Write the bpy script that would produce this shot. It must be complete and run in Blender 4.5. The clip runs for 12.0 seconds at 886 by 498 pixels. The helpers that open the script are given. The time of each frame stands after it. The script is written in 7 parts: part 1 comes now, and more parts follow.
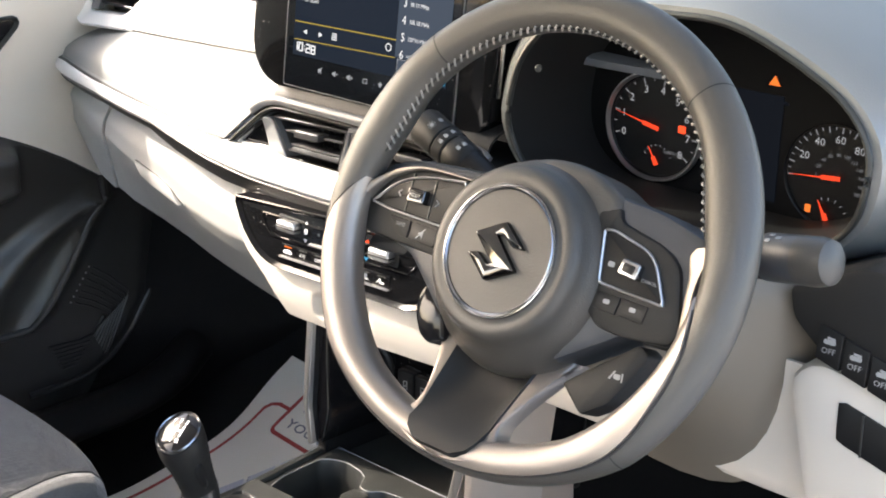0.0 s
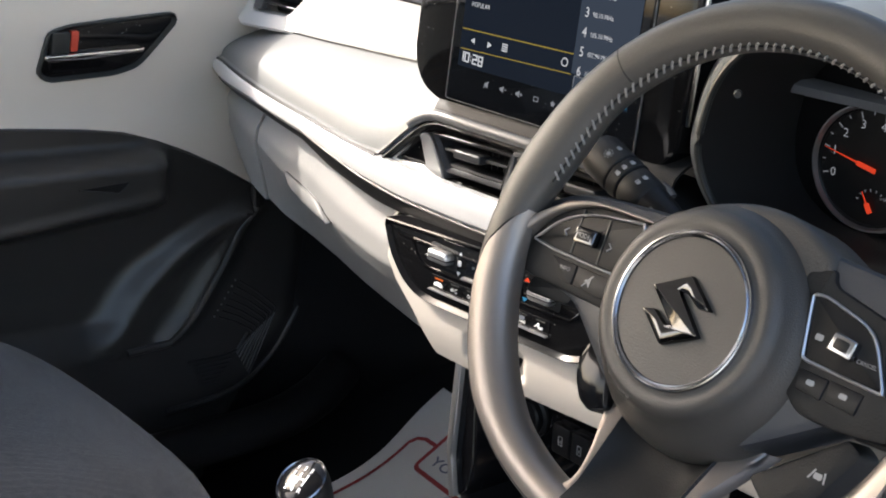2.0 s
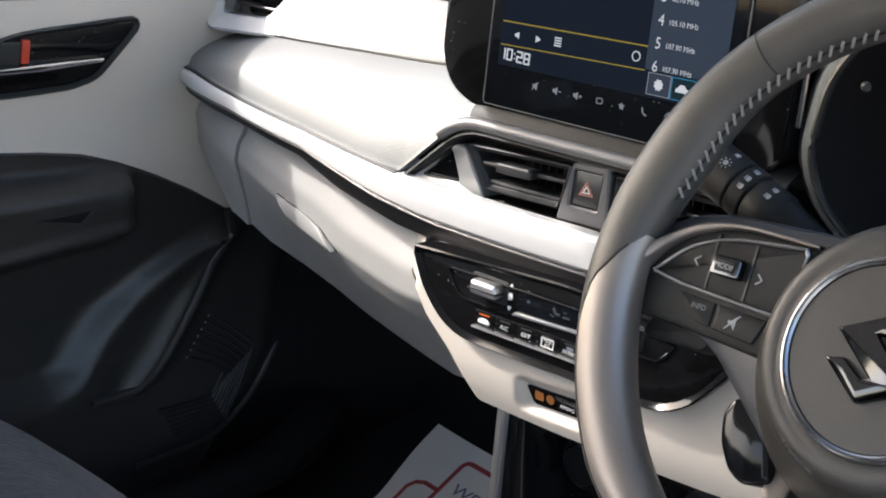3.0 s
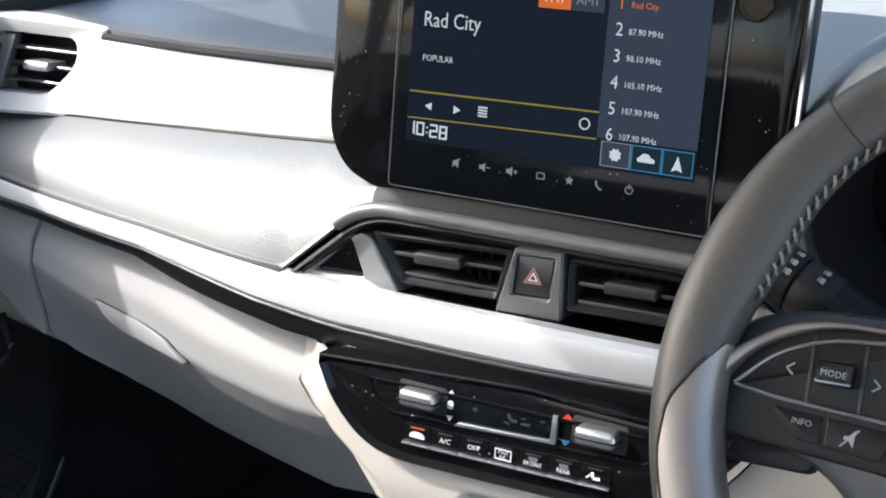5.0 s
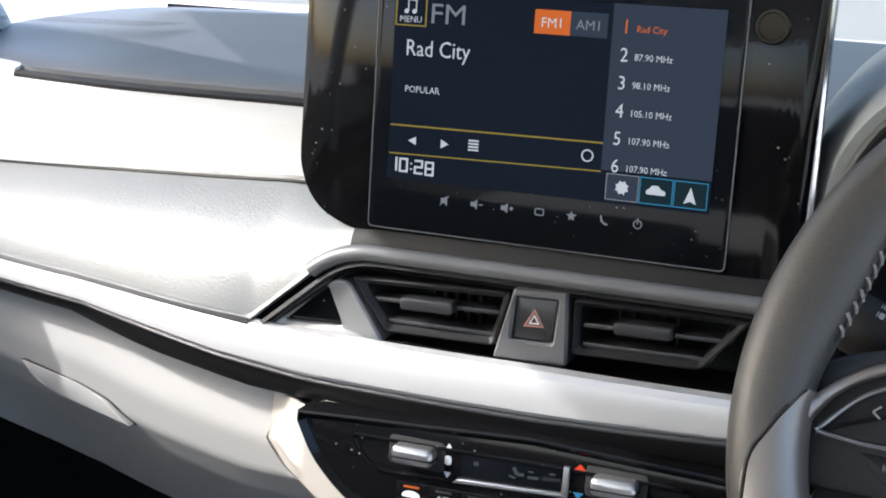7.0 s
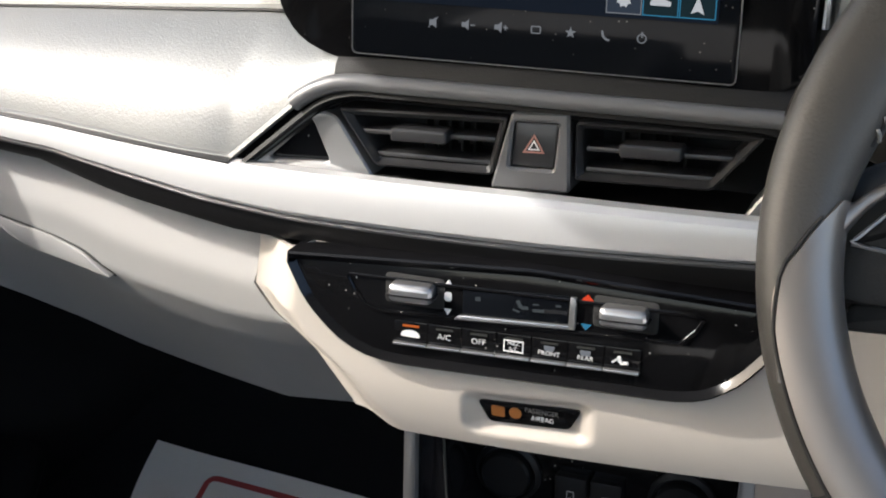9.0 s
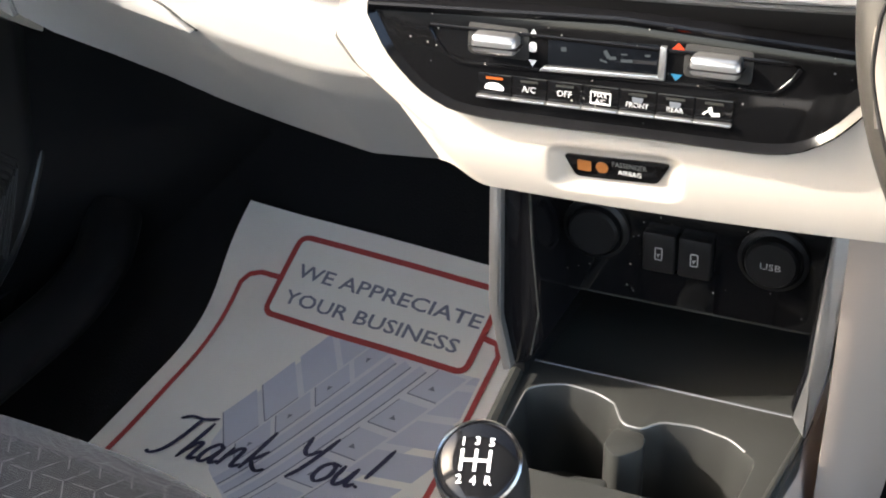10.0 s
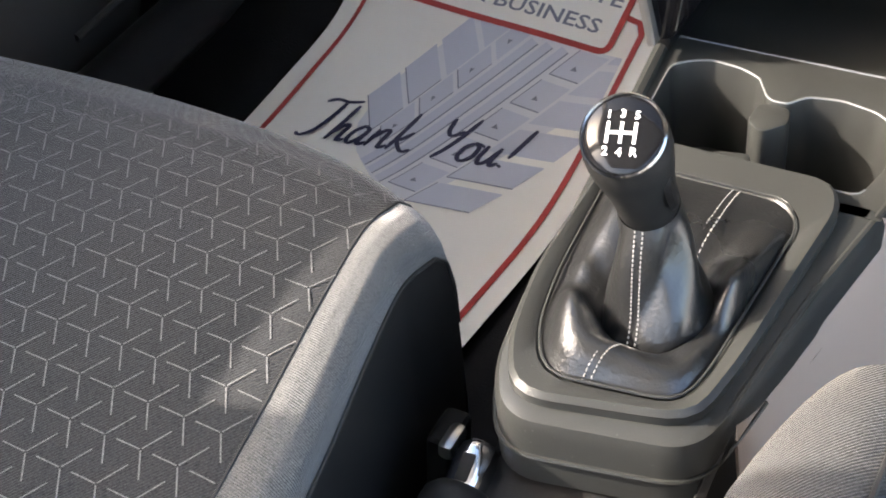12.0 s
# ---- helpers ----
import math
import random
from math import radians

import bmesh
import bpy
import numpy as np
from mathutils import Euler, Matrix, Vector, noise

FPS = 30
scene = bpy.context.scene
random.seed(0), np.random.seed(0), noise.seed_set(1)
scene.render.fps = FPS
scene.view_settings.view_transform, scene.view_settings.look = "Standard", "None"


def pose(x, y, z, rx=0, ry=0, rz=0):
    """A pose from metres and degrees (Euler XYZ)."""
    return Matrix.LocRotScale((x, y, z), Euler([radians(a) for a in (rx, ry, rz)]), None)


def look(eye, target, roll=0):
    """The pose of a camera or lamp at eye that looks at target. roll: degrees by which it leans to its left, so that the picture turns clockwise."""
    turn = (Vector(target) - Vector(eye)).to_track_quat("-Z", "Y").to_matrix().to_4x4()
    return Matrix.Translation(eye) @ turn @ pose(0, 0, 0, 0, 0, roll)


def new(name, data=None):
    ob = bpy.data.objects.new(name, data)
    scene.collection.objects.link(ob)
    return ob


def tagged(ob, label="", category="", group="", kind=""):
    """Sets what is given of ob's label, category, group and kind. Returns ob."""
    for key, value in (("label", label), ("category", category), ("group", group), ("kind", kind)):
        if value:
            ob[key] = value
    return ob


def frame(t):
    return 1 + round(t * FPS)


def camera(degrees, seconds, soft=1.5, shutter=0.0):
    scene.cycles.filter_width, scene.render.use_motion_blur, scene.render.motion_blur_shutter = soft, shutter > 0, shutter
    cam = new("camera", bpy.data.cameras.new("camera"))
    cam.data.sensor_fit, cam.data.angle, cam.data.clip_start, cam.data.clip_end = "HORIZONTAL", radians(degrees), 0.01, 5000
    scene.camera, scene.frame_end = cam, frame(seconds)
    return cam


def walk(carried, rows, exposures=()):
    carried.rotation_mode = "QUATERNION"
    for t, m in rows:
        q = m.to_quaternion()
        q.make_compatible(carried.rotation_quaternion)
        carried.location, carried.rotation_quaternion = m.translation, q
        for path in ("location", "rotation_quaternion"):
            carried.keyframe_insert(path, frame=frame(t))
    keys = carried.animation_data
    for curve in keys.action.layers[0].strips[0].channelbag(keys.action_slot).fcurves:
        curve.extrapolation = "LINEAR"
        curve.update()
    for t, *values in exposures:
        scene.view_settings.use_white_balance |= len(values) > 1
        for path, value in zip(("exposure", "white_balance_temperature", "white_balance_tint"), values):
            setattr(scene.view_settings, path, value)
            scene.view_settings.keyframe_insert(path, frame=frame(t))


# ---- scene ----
cam = camera(35.65, 12.0, 1.9)
PATH = [
    (0, (0.8522, -0.9090, 0.9411), (0.2426, -0.1746, 0.6426), 4.14),
    (0.5, (0.8591, -0.8905, 0.9376), (0.2236, -0.1792, 0.6373), 4.43),
    (1, (0.8564, -0.8629, 0.9317), (0.1884, -0.1821, 0.6314), 4.70),
    (1.5, (0.8284, -0.8350, 0.9271), (0.1341, -0.1801, 0.6286), 5.05),
    (2, (0.7575, -0.7998, 0.9148), (0.0582, -0.1493, 0.6181), 5.56),
    (2.5, (0.6607, -0.7764, 0.8993), (-0.0294, -0.1140, 0.6076), 5.37),
    (2.7, (0.6230, -0.7653, 0.8863), (-0.0577, -0.0916, 0.5984), 5.04),
    (4.3, (0.3758, -0.7398, 0.8518), (-0.1447, 0.0717, 0.5862), 3.43),
    (4.5, (0.3623, -0.7459, 0.8586), (-0.1393, 0.0805, 0.6029), 3.26),
    (5, (0.3335, -0.7546, 0.8664), (-0.1290, 0.0971, 0.6200), 3.14),
    (5.5, (0.3089, -0.7594, 0.8699), (-0.1174, 0.1128, 0.6296), 3.20),
    (6, (0.2854, -0.7634, 0.8725), (-0.1163, 0.1215, 0.6363), 3.06),
    (6.5, (0.2575, -0.7560, 0.8682), (-0.1262, 0.1377, 0.6357), 2.60),
    (6.7, (0.2443, -0.7491, 0.8627), (-0.1322, 0.1504, 0.6411), 2.77),
    (8.3, (0.1840, -0.7279, 0.8449), (-0.1161, 0.1963, 0.6086), 1.40),
    (8.5, (0.1861, -0.7222, 0.8394), (-0.1176, 0.1925, 0.5729), 1.34),
    (9, (0.1968, -0.7107, 0.8343), (-0.1281, 0.1772, 0.5088), 0.85),
    (9.5, (0.1983, -0.6997, 0.8238), (-0.1452, 0.1495, 0.4228), -0.09),
    (10, (0.1991, -0.6948, 0.8201), (-0.1658, 0.1032, 0.3405), -1.19),
    (10.5, (0.2008, -0.6964, 0.8194), (-0.1804, 0.0571, 0.2837), -2.58),
    (11, (0.2020, -0.6971, 0.8208), (-0.1984, -0.0067, 0.2182), -4.56),
    (11.5, (0.2007, -0.7015, 0.8224), (-0.1999, -0.0414, 0.1869), -5.52),
    (12, (0.2008, -0.7079, 0.8213), (-0.2039, -0.0735, 0.1627), -6.41),
]
# the clip's own exposure and white balance
EXPOSURE = [(0, 1.45, 7000, 12), (1.0, 1.12, 6900, 12), (2.0, 0.62, 6600, 12), (2.7, 0.5, 6400, 12), (4.3, 0.58, 6100, 10), (6.0, 0.46, 6000, 10), (8.5, 0.36, 6300, 10), (9.0, 0.22, 6400, 10), (9.5, 0.75, 6500, 10), (10.0, 1.45, 6800, 10), (10.5, 2.03, 6900, 10), (11.0, 2.0, 7000, 10), (12.0, 1.95, 7000, 12)]
walk(cam, [(t, look(eye, target, roll)) for t, eye, target, roll in PATH], EXPOSURE)

# ---- light ----
SUN_WAY = Vector((-1.0, -0.42, 0.72)).normalized()
world = bpy.data.worlds.new("daylight")
scene.world = world
world.use_nodes = True
wn = world.node_tree
sky = wn.nodes.new("ShaderNodeTexSky")
sky.sky_type = "NISHITA"
sky.sun_disc = False
sky.dust_density = 3.5
sky.sun_elevation = radians(33.6)
sky.sun_rotation = radians(247)
wn.links.new(sky.outputs[0], wn.nodes["Background"].inputs[0])
wn.nodes["Background"].inputs[1].default_value = 0.46
sun = new("sun", bpy.data.lights.new("sun", "SUN"))
sun.data.energy, sun.data.angle, sun.data.color = 4.3, radians(0.5), (1.0, 0.96, 0.9)
sun.matrix_world = look(SUN_WAY * 6, (0, 0, 0))


# ---- materials ----
def material(name, color, rough=0.5, metal=0.0, vary=0.08, scale=6.0, grain=900.0, bump=0.15, coat=0.0, spec=0.5, dust=0.0, emit=0.0, weave=0.0, rib=None):
    m = bpy.data.materials.new(name)
    m.use_nodes = True
    t = m.node_tree
    b = t.nodes["Principled BSDF"]
    b.inputs["Metallic"].default_value = metal
    b.inputs["Roughness"].default_value = rough
    b.inputs["Coat Weight"].default_value = coat
    b.inputs["Coat Roughness"].default_value = 0.08
    b.inputs["Specular IOR Level"].default_value = spec
    if emit:
        b.inputs["Emission Color"].default_value = (*color, 1)
        b.inputs["Emission Strength"].default_value = emit
        b.inputs["Base Color"].default_value = (0.004, 0.004, 0.005, 1)
        b.inputs["Specular IOR Level"].default_value = 0.0
        return m
    at = t.nodes.new("ShaderNodeTexCoord")
    big = t.nodes.new("ShaderNodeTexNoise")
    big.inputs["Scale"].default_value = scale
    big.inputs["Detail"].default_value = 6
    t.links.new(at.outputs["Object"], big.inputs["Vector"])
    mix = t.nodes.new("ShaderNodeMix")
    mix.data_type = "RGBA"
    t.links.new(big.outputs["Fac"], mix.inputs["Factor"])
    mix.inputs["A"].default_value = (*[c * (1 - vary) for c in color], 1)
    mix.inputs["B"].default_value = (*[min(1, c * (1 + vary)) for c in color], 1)
    last = mix.outputs["Result"]
    fine = t.nodes.new("ShaderNodeTexNoise")
    fine.inputs["Scale"].default_value = grain
    fine.inputs["Detail"].default_value = 3
    t.links.new(at.outputs["Object"], fine.inputs["Vector"])
    high = fine.outputs["Fac"]
    if weave:
        wave = t.nodes.new("ShaderNodeTexVoronoi")
        wave.inputs["Scale"].default_value = weave
        wave.feature = "F1"
        t.links.new(at.outputs["Object"], wave.inputs["Vector"])
        high = wave.outputs["Distance"]
        shade = t.nodes.new("ShaderNodeMix")
        shade.data_type, shade.blend_type = "RGBA", "MULTIPLY"
        ramp = t.nodes.new("ShaderNodeMapRange")
        ramp.inputs["To Min"].default_value, ramp.inputs["To Max"].default_value = 1.25, 0.55
        t.links.new(high, ramp.inputs["Value"])
        shade.inputs["Factor"].default_value = 1.0
        t.links.new(last, shade.inputs["A"])
        t.links.new(ramp.outputs["Result"], shade.inputs["B"])
        last = shade.outputs["Result"]
    if rib:
        turned = t.nodes.new("ShaderNodeMapping")
        turned.inputs["Rotation"].default_value = (0, 0, radians(rib[1]))
        t.links.new(at.outputs["Object"], turned.inputs["Vector"])
        cords = t.nodes.new("ShaderNodeTexWave")
        cords.inputs["Scale"].default_value = rib[0]
        cords.inputs["Distortion"].default_value = 1.2
        cords.inputs["Detail Scale"].default_value = 2.0
        t.links.new(turned.outputs["Vector"], cords.inputs["Vector"])
        level = t.nodes.new("ShaderNodeMapRange")
        level.inputs["To Min"].default_value, level.inputs["To Max"].default_value = 0.84, 1.13
        t.links.new(cords.outputs["Fac"], level.inputs["Value"])
        lined = t.nodes.new("ShaderNodeMix")
        lined.data_type, lined.blend_type = "RGBA", "MULTIPLY"
        lined.inputs["Factor"].default_value = 1.0
        t.links.new(last, lined.inputs["A"])
        t.links.new(level.outputs["Result"], lined.inputs["B"])
        last = lined.outputs["Result"]
        high = cords.outputs["Fac"]
    if dust:
        speck = t.nodes.new("ShaderNodeTexVoronoi")
        speck.inputs["Scale"].default_value = 170
        t.links.new(at.outputs["Object"], speck.inputs["Vector"])
        cut = t.nodes.new("ShaderNodeMapRange")
        cut.inputs["From Min"].default_value, cut.inputs["From Max"].default_value = 0.11, 0.05
        t.links.new(speck.outputs["Distance"], cut.inputs["Value"])
        pick = t.nodes.new("ShaderNodeTexNoise")
        pick.inputs["Scale"].default_value = 30
        t.links.new(at.outputs["Object"], pick.inputs["Vector"])
        lim = t.nodes.new("ShaderNodeMapRange")
        lim.inputs["From Min"].default_value, lim.inputs["From Max"].default_value = 0.50, 0.56
        t.links.new(pick.outputs["Fac"], lim.inputs["Value"])
        mul = t.nodes.new("ShaderNodeMath")
        mul.operation = "MULTIPLY"
        t.links.new(cut.outputs["Result"], mul.inputs[0])
        t.links.new(lim.outputs["Result"], mul.inputs[1])
        mul2 = t.nodes.new("ShaderNodeMath")
        mul2.operation = "MULTIPLY"
        mul2.inputs[1].default_value = dust
        t.links.new(mul.outputs[0], mul2.inputs[0])
        dm = t.nodes.new("ShaderNodeMix")
        dm.data_type = "RGBA"
        t.links.new(mul2.outputs[0], dm.inputs["Factor"])
        t.links.new(last, dm.inputs["A"])
        dm.inputs["B"].default_value = (0.55, 0.54, 0.5, 1)
        last = dm.outputs["Result"]
    t.links.new(last, b.inputs["Base Color"])
    rr = t.nodes.new("ShaderNodeMapRange")
    rr.inputs["To Min"].default_value, rr.inputs["To Max"].default_value = max(0.02, rough * 0.85), min(1, rough * 1.15)
    t.links.new(big.outputs["Fac"], rr.inputs["Value"])
    t.links.new(rr.outputs["Result"], b.inputs["Roughness"])
    if bump:
        bn = t.nodes.new("ShaderNodeBump")
        bn.inputs["Strength"].default_value = bump
        bn.inputs["Distance"].default_value = 0.0006
        t.links.new(high, bn.inputs["Height"])
        t.links.new(bn.outputs["Normal"], b.inputs["Normal"])
    return m


DOORIVORY = material("warm_ivory_door_trim", (0.665, 0.605, 0.53), 0.5, vary=0.03, grain=1400, bump=0.12)
IVORY = material("ivory_plastic", (0.50, 0.46, 0.405), 0.5, vary=0.03, grain=1400, bump=0.12)
WHITE = material("white_panel_paint", (0.54, 0.54, 0.52), 0.42, vary=0.02, grain=1200, bump=0.08)
SILVER = material("pearl_silver_paint", (0.65, 0.65, 0.645), 0.34, metal=0.35, vary=0.02, bump=0.03)
GREY = material("silver_grey_soft_plastic", (0.205, 0.21, 0.208), 0.47, metal=0.5, vary=0.05, grain=700, bump=0.5)
PAD = material("charcoal_dash_pad", (0.115, 0.122, 0.134), 0.5, vary=0.08, grain=1000, bump=0.35)
BLACK = material("black_plastic", (0.009, 0.009, 0.0096), 0.42, spec=0.25, vary=0.15, grain=1100, bump=0.2)
SOFTBLACK = material("black_grained_plastic", (0.016, 0.0158, 0.0155), 0.5, spec=0.22, vary=0.15, grain=900, bump=0.35)
GREYBLACK = material("dark_grey_console_plastic", (0.029, 0.030, 0.0282), 0.36, spec=0.36, vary=0.12, grain=1000, bump=0.25, dust=0.06)
PIANO = material("piano_black", (0.005, 0.005, 0.0055), 0.08, vary=0.2, bump=0.0, spec=0.28, dust=0.6)
GLOSS = material("gloss_black_cap", (0.006, 0.006, 0.007), 0.1, vary=0.2, bump=0.0, spec=0.25)
GLASSBLACK = material("black_screen_glass", (0.005, 0.006, 0.008), 0.06, vary=0.1, bump=0.0, spec=0.2, dust=0.25)
RINGCHROME = material("smoked_chrome", (0.33, 0.33, 0.34), 0.2, metal=1.0, vary=0.03, bump=0.0)
CHROME = material("chrome", (0.75, 0.75, 0.76), 0.12, metal=1.0, vary=0.03, bump=0.0)
SATIN = material("satin_silver", (0.5, 0.5, 0.5), 0.3, metal=0.9, vary=0.04, bump=0.03)
CHAMPAGNE = material("champagne_satin_metal", (0.25, 0.222, 0.20), 0.38, metal=0.72, vary=0.04, bump=0.04)
LEATHER = material("grey_wheel_leather", (0.056, 0.052, 0.046), 0.42, vary=0.08, grain=650, bump=0.3)
BOOT = material("black_boot_leather", (0.013, 0.0133, 0.0135), 0.28, spec=0.65, vary=0.15, grain=420, bump=0.5)
AIRBAG = material("airbag_cover_plastic", (0.043, 0.040, 0.036), 0.44, vary=0.06, grain=900, bump=0.4)
DARKBLUE = material("dark_slate_plastic", (0.035, 0.038, 0.044), 0.4, vary=0.06, bump=0.15)
THREAD = material("pale_thread", (0.25, 0.24, 0.225), 0.7, vary=0.1)
FABRIC = material("charcoal_seat_fabric", (0.038, 0.0382, 0.039), 0.85, spec=0.1, vary=0.1, weave=900, bump=0.5, rib=(190, 35))
PATTERN = material("grey_pattern_thread", (0.12, 0.119, 0.117), 0.7, vary=0.1, weave=700, bump=0.4)
BOLSTER = material("light_grey_ribbed_fabric", (0.115, 0.114, 0.112), 0.75, spec=0.15, vary=0.12, weave=900, bump=0.6, rib=(230, 100))
KNIT = material("grey_knit_fabric", (0.060, 0.058, 0.056), 0.8, spec=0.2, vary=0.15, weave=480, bump=0.9, rib=(200, 40))
CARPET = material("black_carpet", (0.012, 0.012, 0.0125), 0.95, spec=0.1, vary=0.3, grain=500, bump=0.8)
PAPER = material("cream_floor_paper", (0.84, 0.815, 0.745), 0.6, vary=0.03, scale=9, grain=300, bump=0.1)
RED_INK = material("red_ink", (0.42, 0.055, 0.05), 0.6, vary=0.08, scale=20)
BLUE_INK = material("grey_blue_ink", (0.53, 0.55, 0.62), 0.6, vary=0.06, scale=25)
PALE_INK = material("pale_blue_ink", (0.65, 0.655, 0.68), 0.6, vary=0.05, scale=25)
DARK_INK = material("dark_blue_ink", (0.03, 0.03, 0.07), 0.6, vary=0.1)
SHADE_INK = material("slate_ink", (0.20, 0.21, 0.26), 0.6, vary=0.1)
TAN = material("taupe_console_side", (0.37, 0.295, 0.25), 0.6, vary=0.06, grain=1200, bump=0.15)
RUBBER = material("rubber_seal", (0.012, 0.012, 0.012), 0.7, vary=0.1)
CONCRETE = material("pale_concrete", (0.55, 0.53, 0.49), 0.9, vary=0.15, scale=1.5, grain=80, bump=0.3)
ROOFCLOTH = material("light_headlining", (0.76, 0.74, 0.70), 0.9, vary=0.03)
DOORBLACK = material("black_door_plastic", (0.028, 0.0265, 0.025), 0.36, vary=0.12, grain=900, bump=0.25, spec=0.55)
VENT = material("satin_black_vent_plastic", (0.026, 0.026, 0.027), 0.30, vary=0.1, grain=1100, bump=0.12, spec=0.6)
VENTSILVER = material("satin_grey_vent_plastic", (0.28, 0.28, 0.28), 0.34, metal=0.4, vary=0.05, grain=1000, bump=0.2)
GRAPHITE = material("satin_graphite_plastic", (0.145, 0.145, 0.147), 0.34, metal=0.25, vary=0.06, grain=1000, bump=0.25)
BODY = material("car_body_paint", (0.25, 0.26, 0.28), 0.3, metal=0.3, coat=0.5, vary=0.03, bump=0.0)
BADGE = material("dark_chrome_badge", (0.10, 0.099, 0.10), 0.1, metal=1.0, vary=0.03, bump=0.0)
MARK = material("white_marking", (0.7, 0.7, 0.7), 0.5, vary=0.02)
DIMMARK = material("grey_marking", (0.30, 0.30, 0.30), 0.5, vary=0.02)
REDPLASTIC = material("red_plastic", (0.55, 0.06, 0.03), 0.5, vary=0.05)
GLOW_WHITE = material("lit_white", (0.75, 0.78, 0.82), emit=0.55)
GLOW_DIM = material("lit_dim_white", (0.5, 0.53, 0.58), emit=0.30)
GLOW_FAINT = material("lit_faint_white", (0.5, 0.53, 0.58), emit=0.15)
GLOW_DARK = material("lit_dark_navy", (0.010, 0.014, 0.022), emit=0.2)
GLOW_RED = material("lit_red", (1.0, 0.09, 0.03), emit=0.6)
GLOW_ORANGE = material("lit_orange", (1.0, 0.22, 0.04), emit=0.45)
GLOW_YELLOW = material("lit_yellow", (0.55, 0.42, 0.08), emit=0.35)
GLOW_PANEL = material("lit_slate_panel", (0.15, 0.205, 0.30), emit=0.16)
GLOW_BASE = material("lit_navy", (0.022, 0.038, 0.066), emit=0.2)
GLOW_BLUE = material("lit_blue", (0.06, 0.35, 0.6), emit=0.45)
GLOW_READ = material("lit_grey_readout", (0.33, 0.38, 0.40), emit=0.14)
GLOW_TEAL = material("lit_teal_panel", (0.06, 0.16, 0.2), emit=0.10)
PALE_RED = material("pale_red_mark", (0.40, 0.19, 0.15), 0.5)
NEEDLE = material("lit_needle", (1.0, 0.08, 0.03), emit=0.42)

for cloth in (FABRIC, KNIT, BOLSTER):
    cloth.node_tree.nodes["Principled BSDF"].inputs["Sheen Weight"].default_value = 0.4
    cloth.node_tree.nodes["Principled BSDF"].inputs["Sheen Roughness"].default_value = 0.25


# ---- tools for shapes ----
def part(name, bm, mat, parent=None, label="", smooth=35, kind=""):
    me = bpy.data.meshes.new(name)
    bmesh.ops.recalc_face_normals(bm, faces=bm.faces)
    bm.to_mesh(me)
    bm.free()
    if smooth:
        me.polygons.foreach_set("use_smooth", [True] * len(me.polygons))
        me.set_sharp_from_angle(angle=radians(smooth))
    me.materials.append(mat)
    ob = new(name, me)
    if parent:
        ob.parent = parent
        if not parent.parent:
            ob.matrix_parent_inverse = Matrix.Translation(-Vector(parent.location))
    if label or kind:
        tagged(ob, label=label, kind=kind)
    return ob


def thing(name, place, label, category, group="", kind=""):
    ob = new(name)
    ob.location = place
    ob.empty_display_size = 0.03
    return tagged(ob, label, category, group, kind)


def D(a, b, c):
    """Flat dash face: a to the right, b up, c towards the seats."""
    return Vector((a, -c, b))


def ys(x):
    return -0.025 + 0.317 * x * x


def DC(a, b, c):
    """Curved dash face."""
    return Vector((a, ys(a) - c, b))


def shifted(m, a0, b0, c0=0.0, turn=0.0, size=1.0):
    ca, sa = math.cos(turn) * size, math.sin(turn) * size
    return lambda a, b, c: m(a0 + ca * a - sa * b, b0 + sa * a + ca * b, c0 + c)


def table(xs, vs):
    return lambda x: float(np.interp(x, xs, vs))


def rnd(pts, r, n=4):
    """Polygon with rounded corners; r: one radius or one for each corner."""
    out, k = [], len(pts)
    for i, p in enumerate(pts):
        p = Vector(p)
        q, s = Vector(pts[i - 1]), Vector(pts[(i + 1) % k])
        ri = r[i] if isinstance(r, (list, tuple)) else r
        e, f = q - p, s - p
        d = min(ri, e.length * 0.48, f.length * 0.48)
        if d < 1e-5:
            out.append(p)
            continue
        a, b = p + e.normalized() * d, p + f.normalized() * d
        for j in range(n + 1):
            t = j / n
            out.append((1 - t) ** 2 * a + 2 * t * (1 - t) * p + t * t * b)
    return [(v.x, v.y) for v in out]


def inset(pts, d):
    """Polygon moved inwards by d, with the same number of corners."""
    area = sum(pts[i - 1][0] * p[1] - p[0] * pts[i - 1][1] for i, p in enumerate(pts))
    s, out, k = (1 if area > 0 else -1), [], len(pts)
    for i in range(k):
        p, q, r = Vector(pts[i]), Vector(pts[i - 1]), Vector(pts[(i + 1) % k])
        e, f = (p - q), (r - p)
        if e.length < 1e-9:
            e = f
        if f.length < 1e-9:
            f = e
        e, f = e.normalized(), f.normalized()
        n1, n2 = Vector((-e.y, e.x)) * s, Vector((-f.y, f.x)) * s
        n = n1 + n2
        n = n / max(0.35, n.length_squared / 2) if n.length > 1e-6 else n1
        out.append((p.x + n.x * d, p.y + n.y * d))
    return out


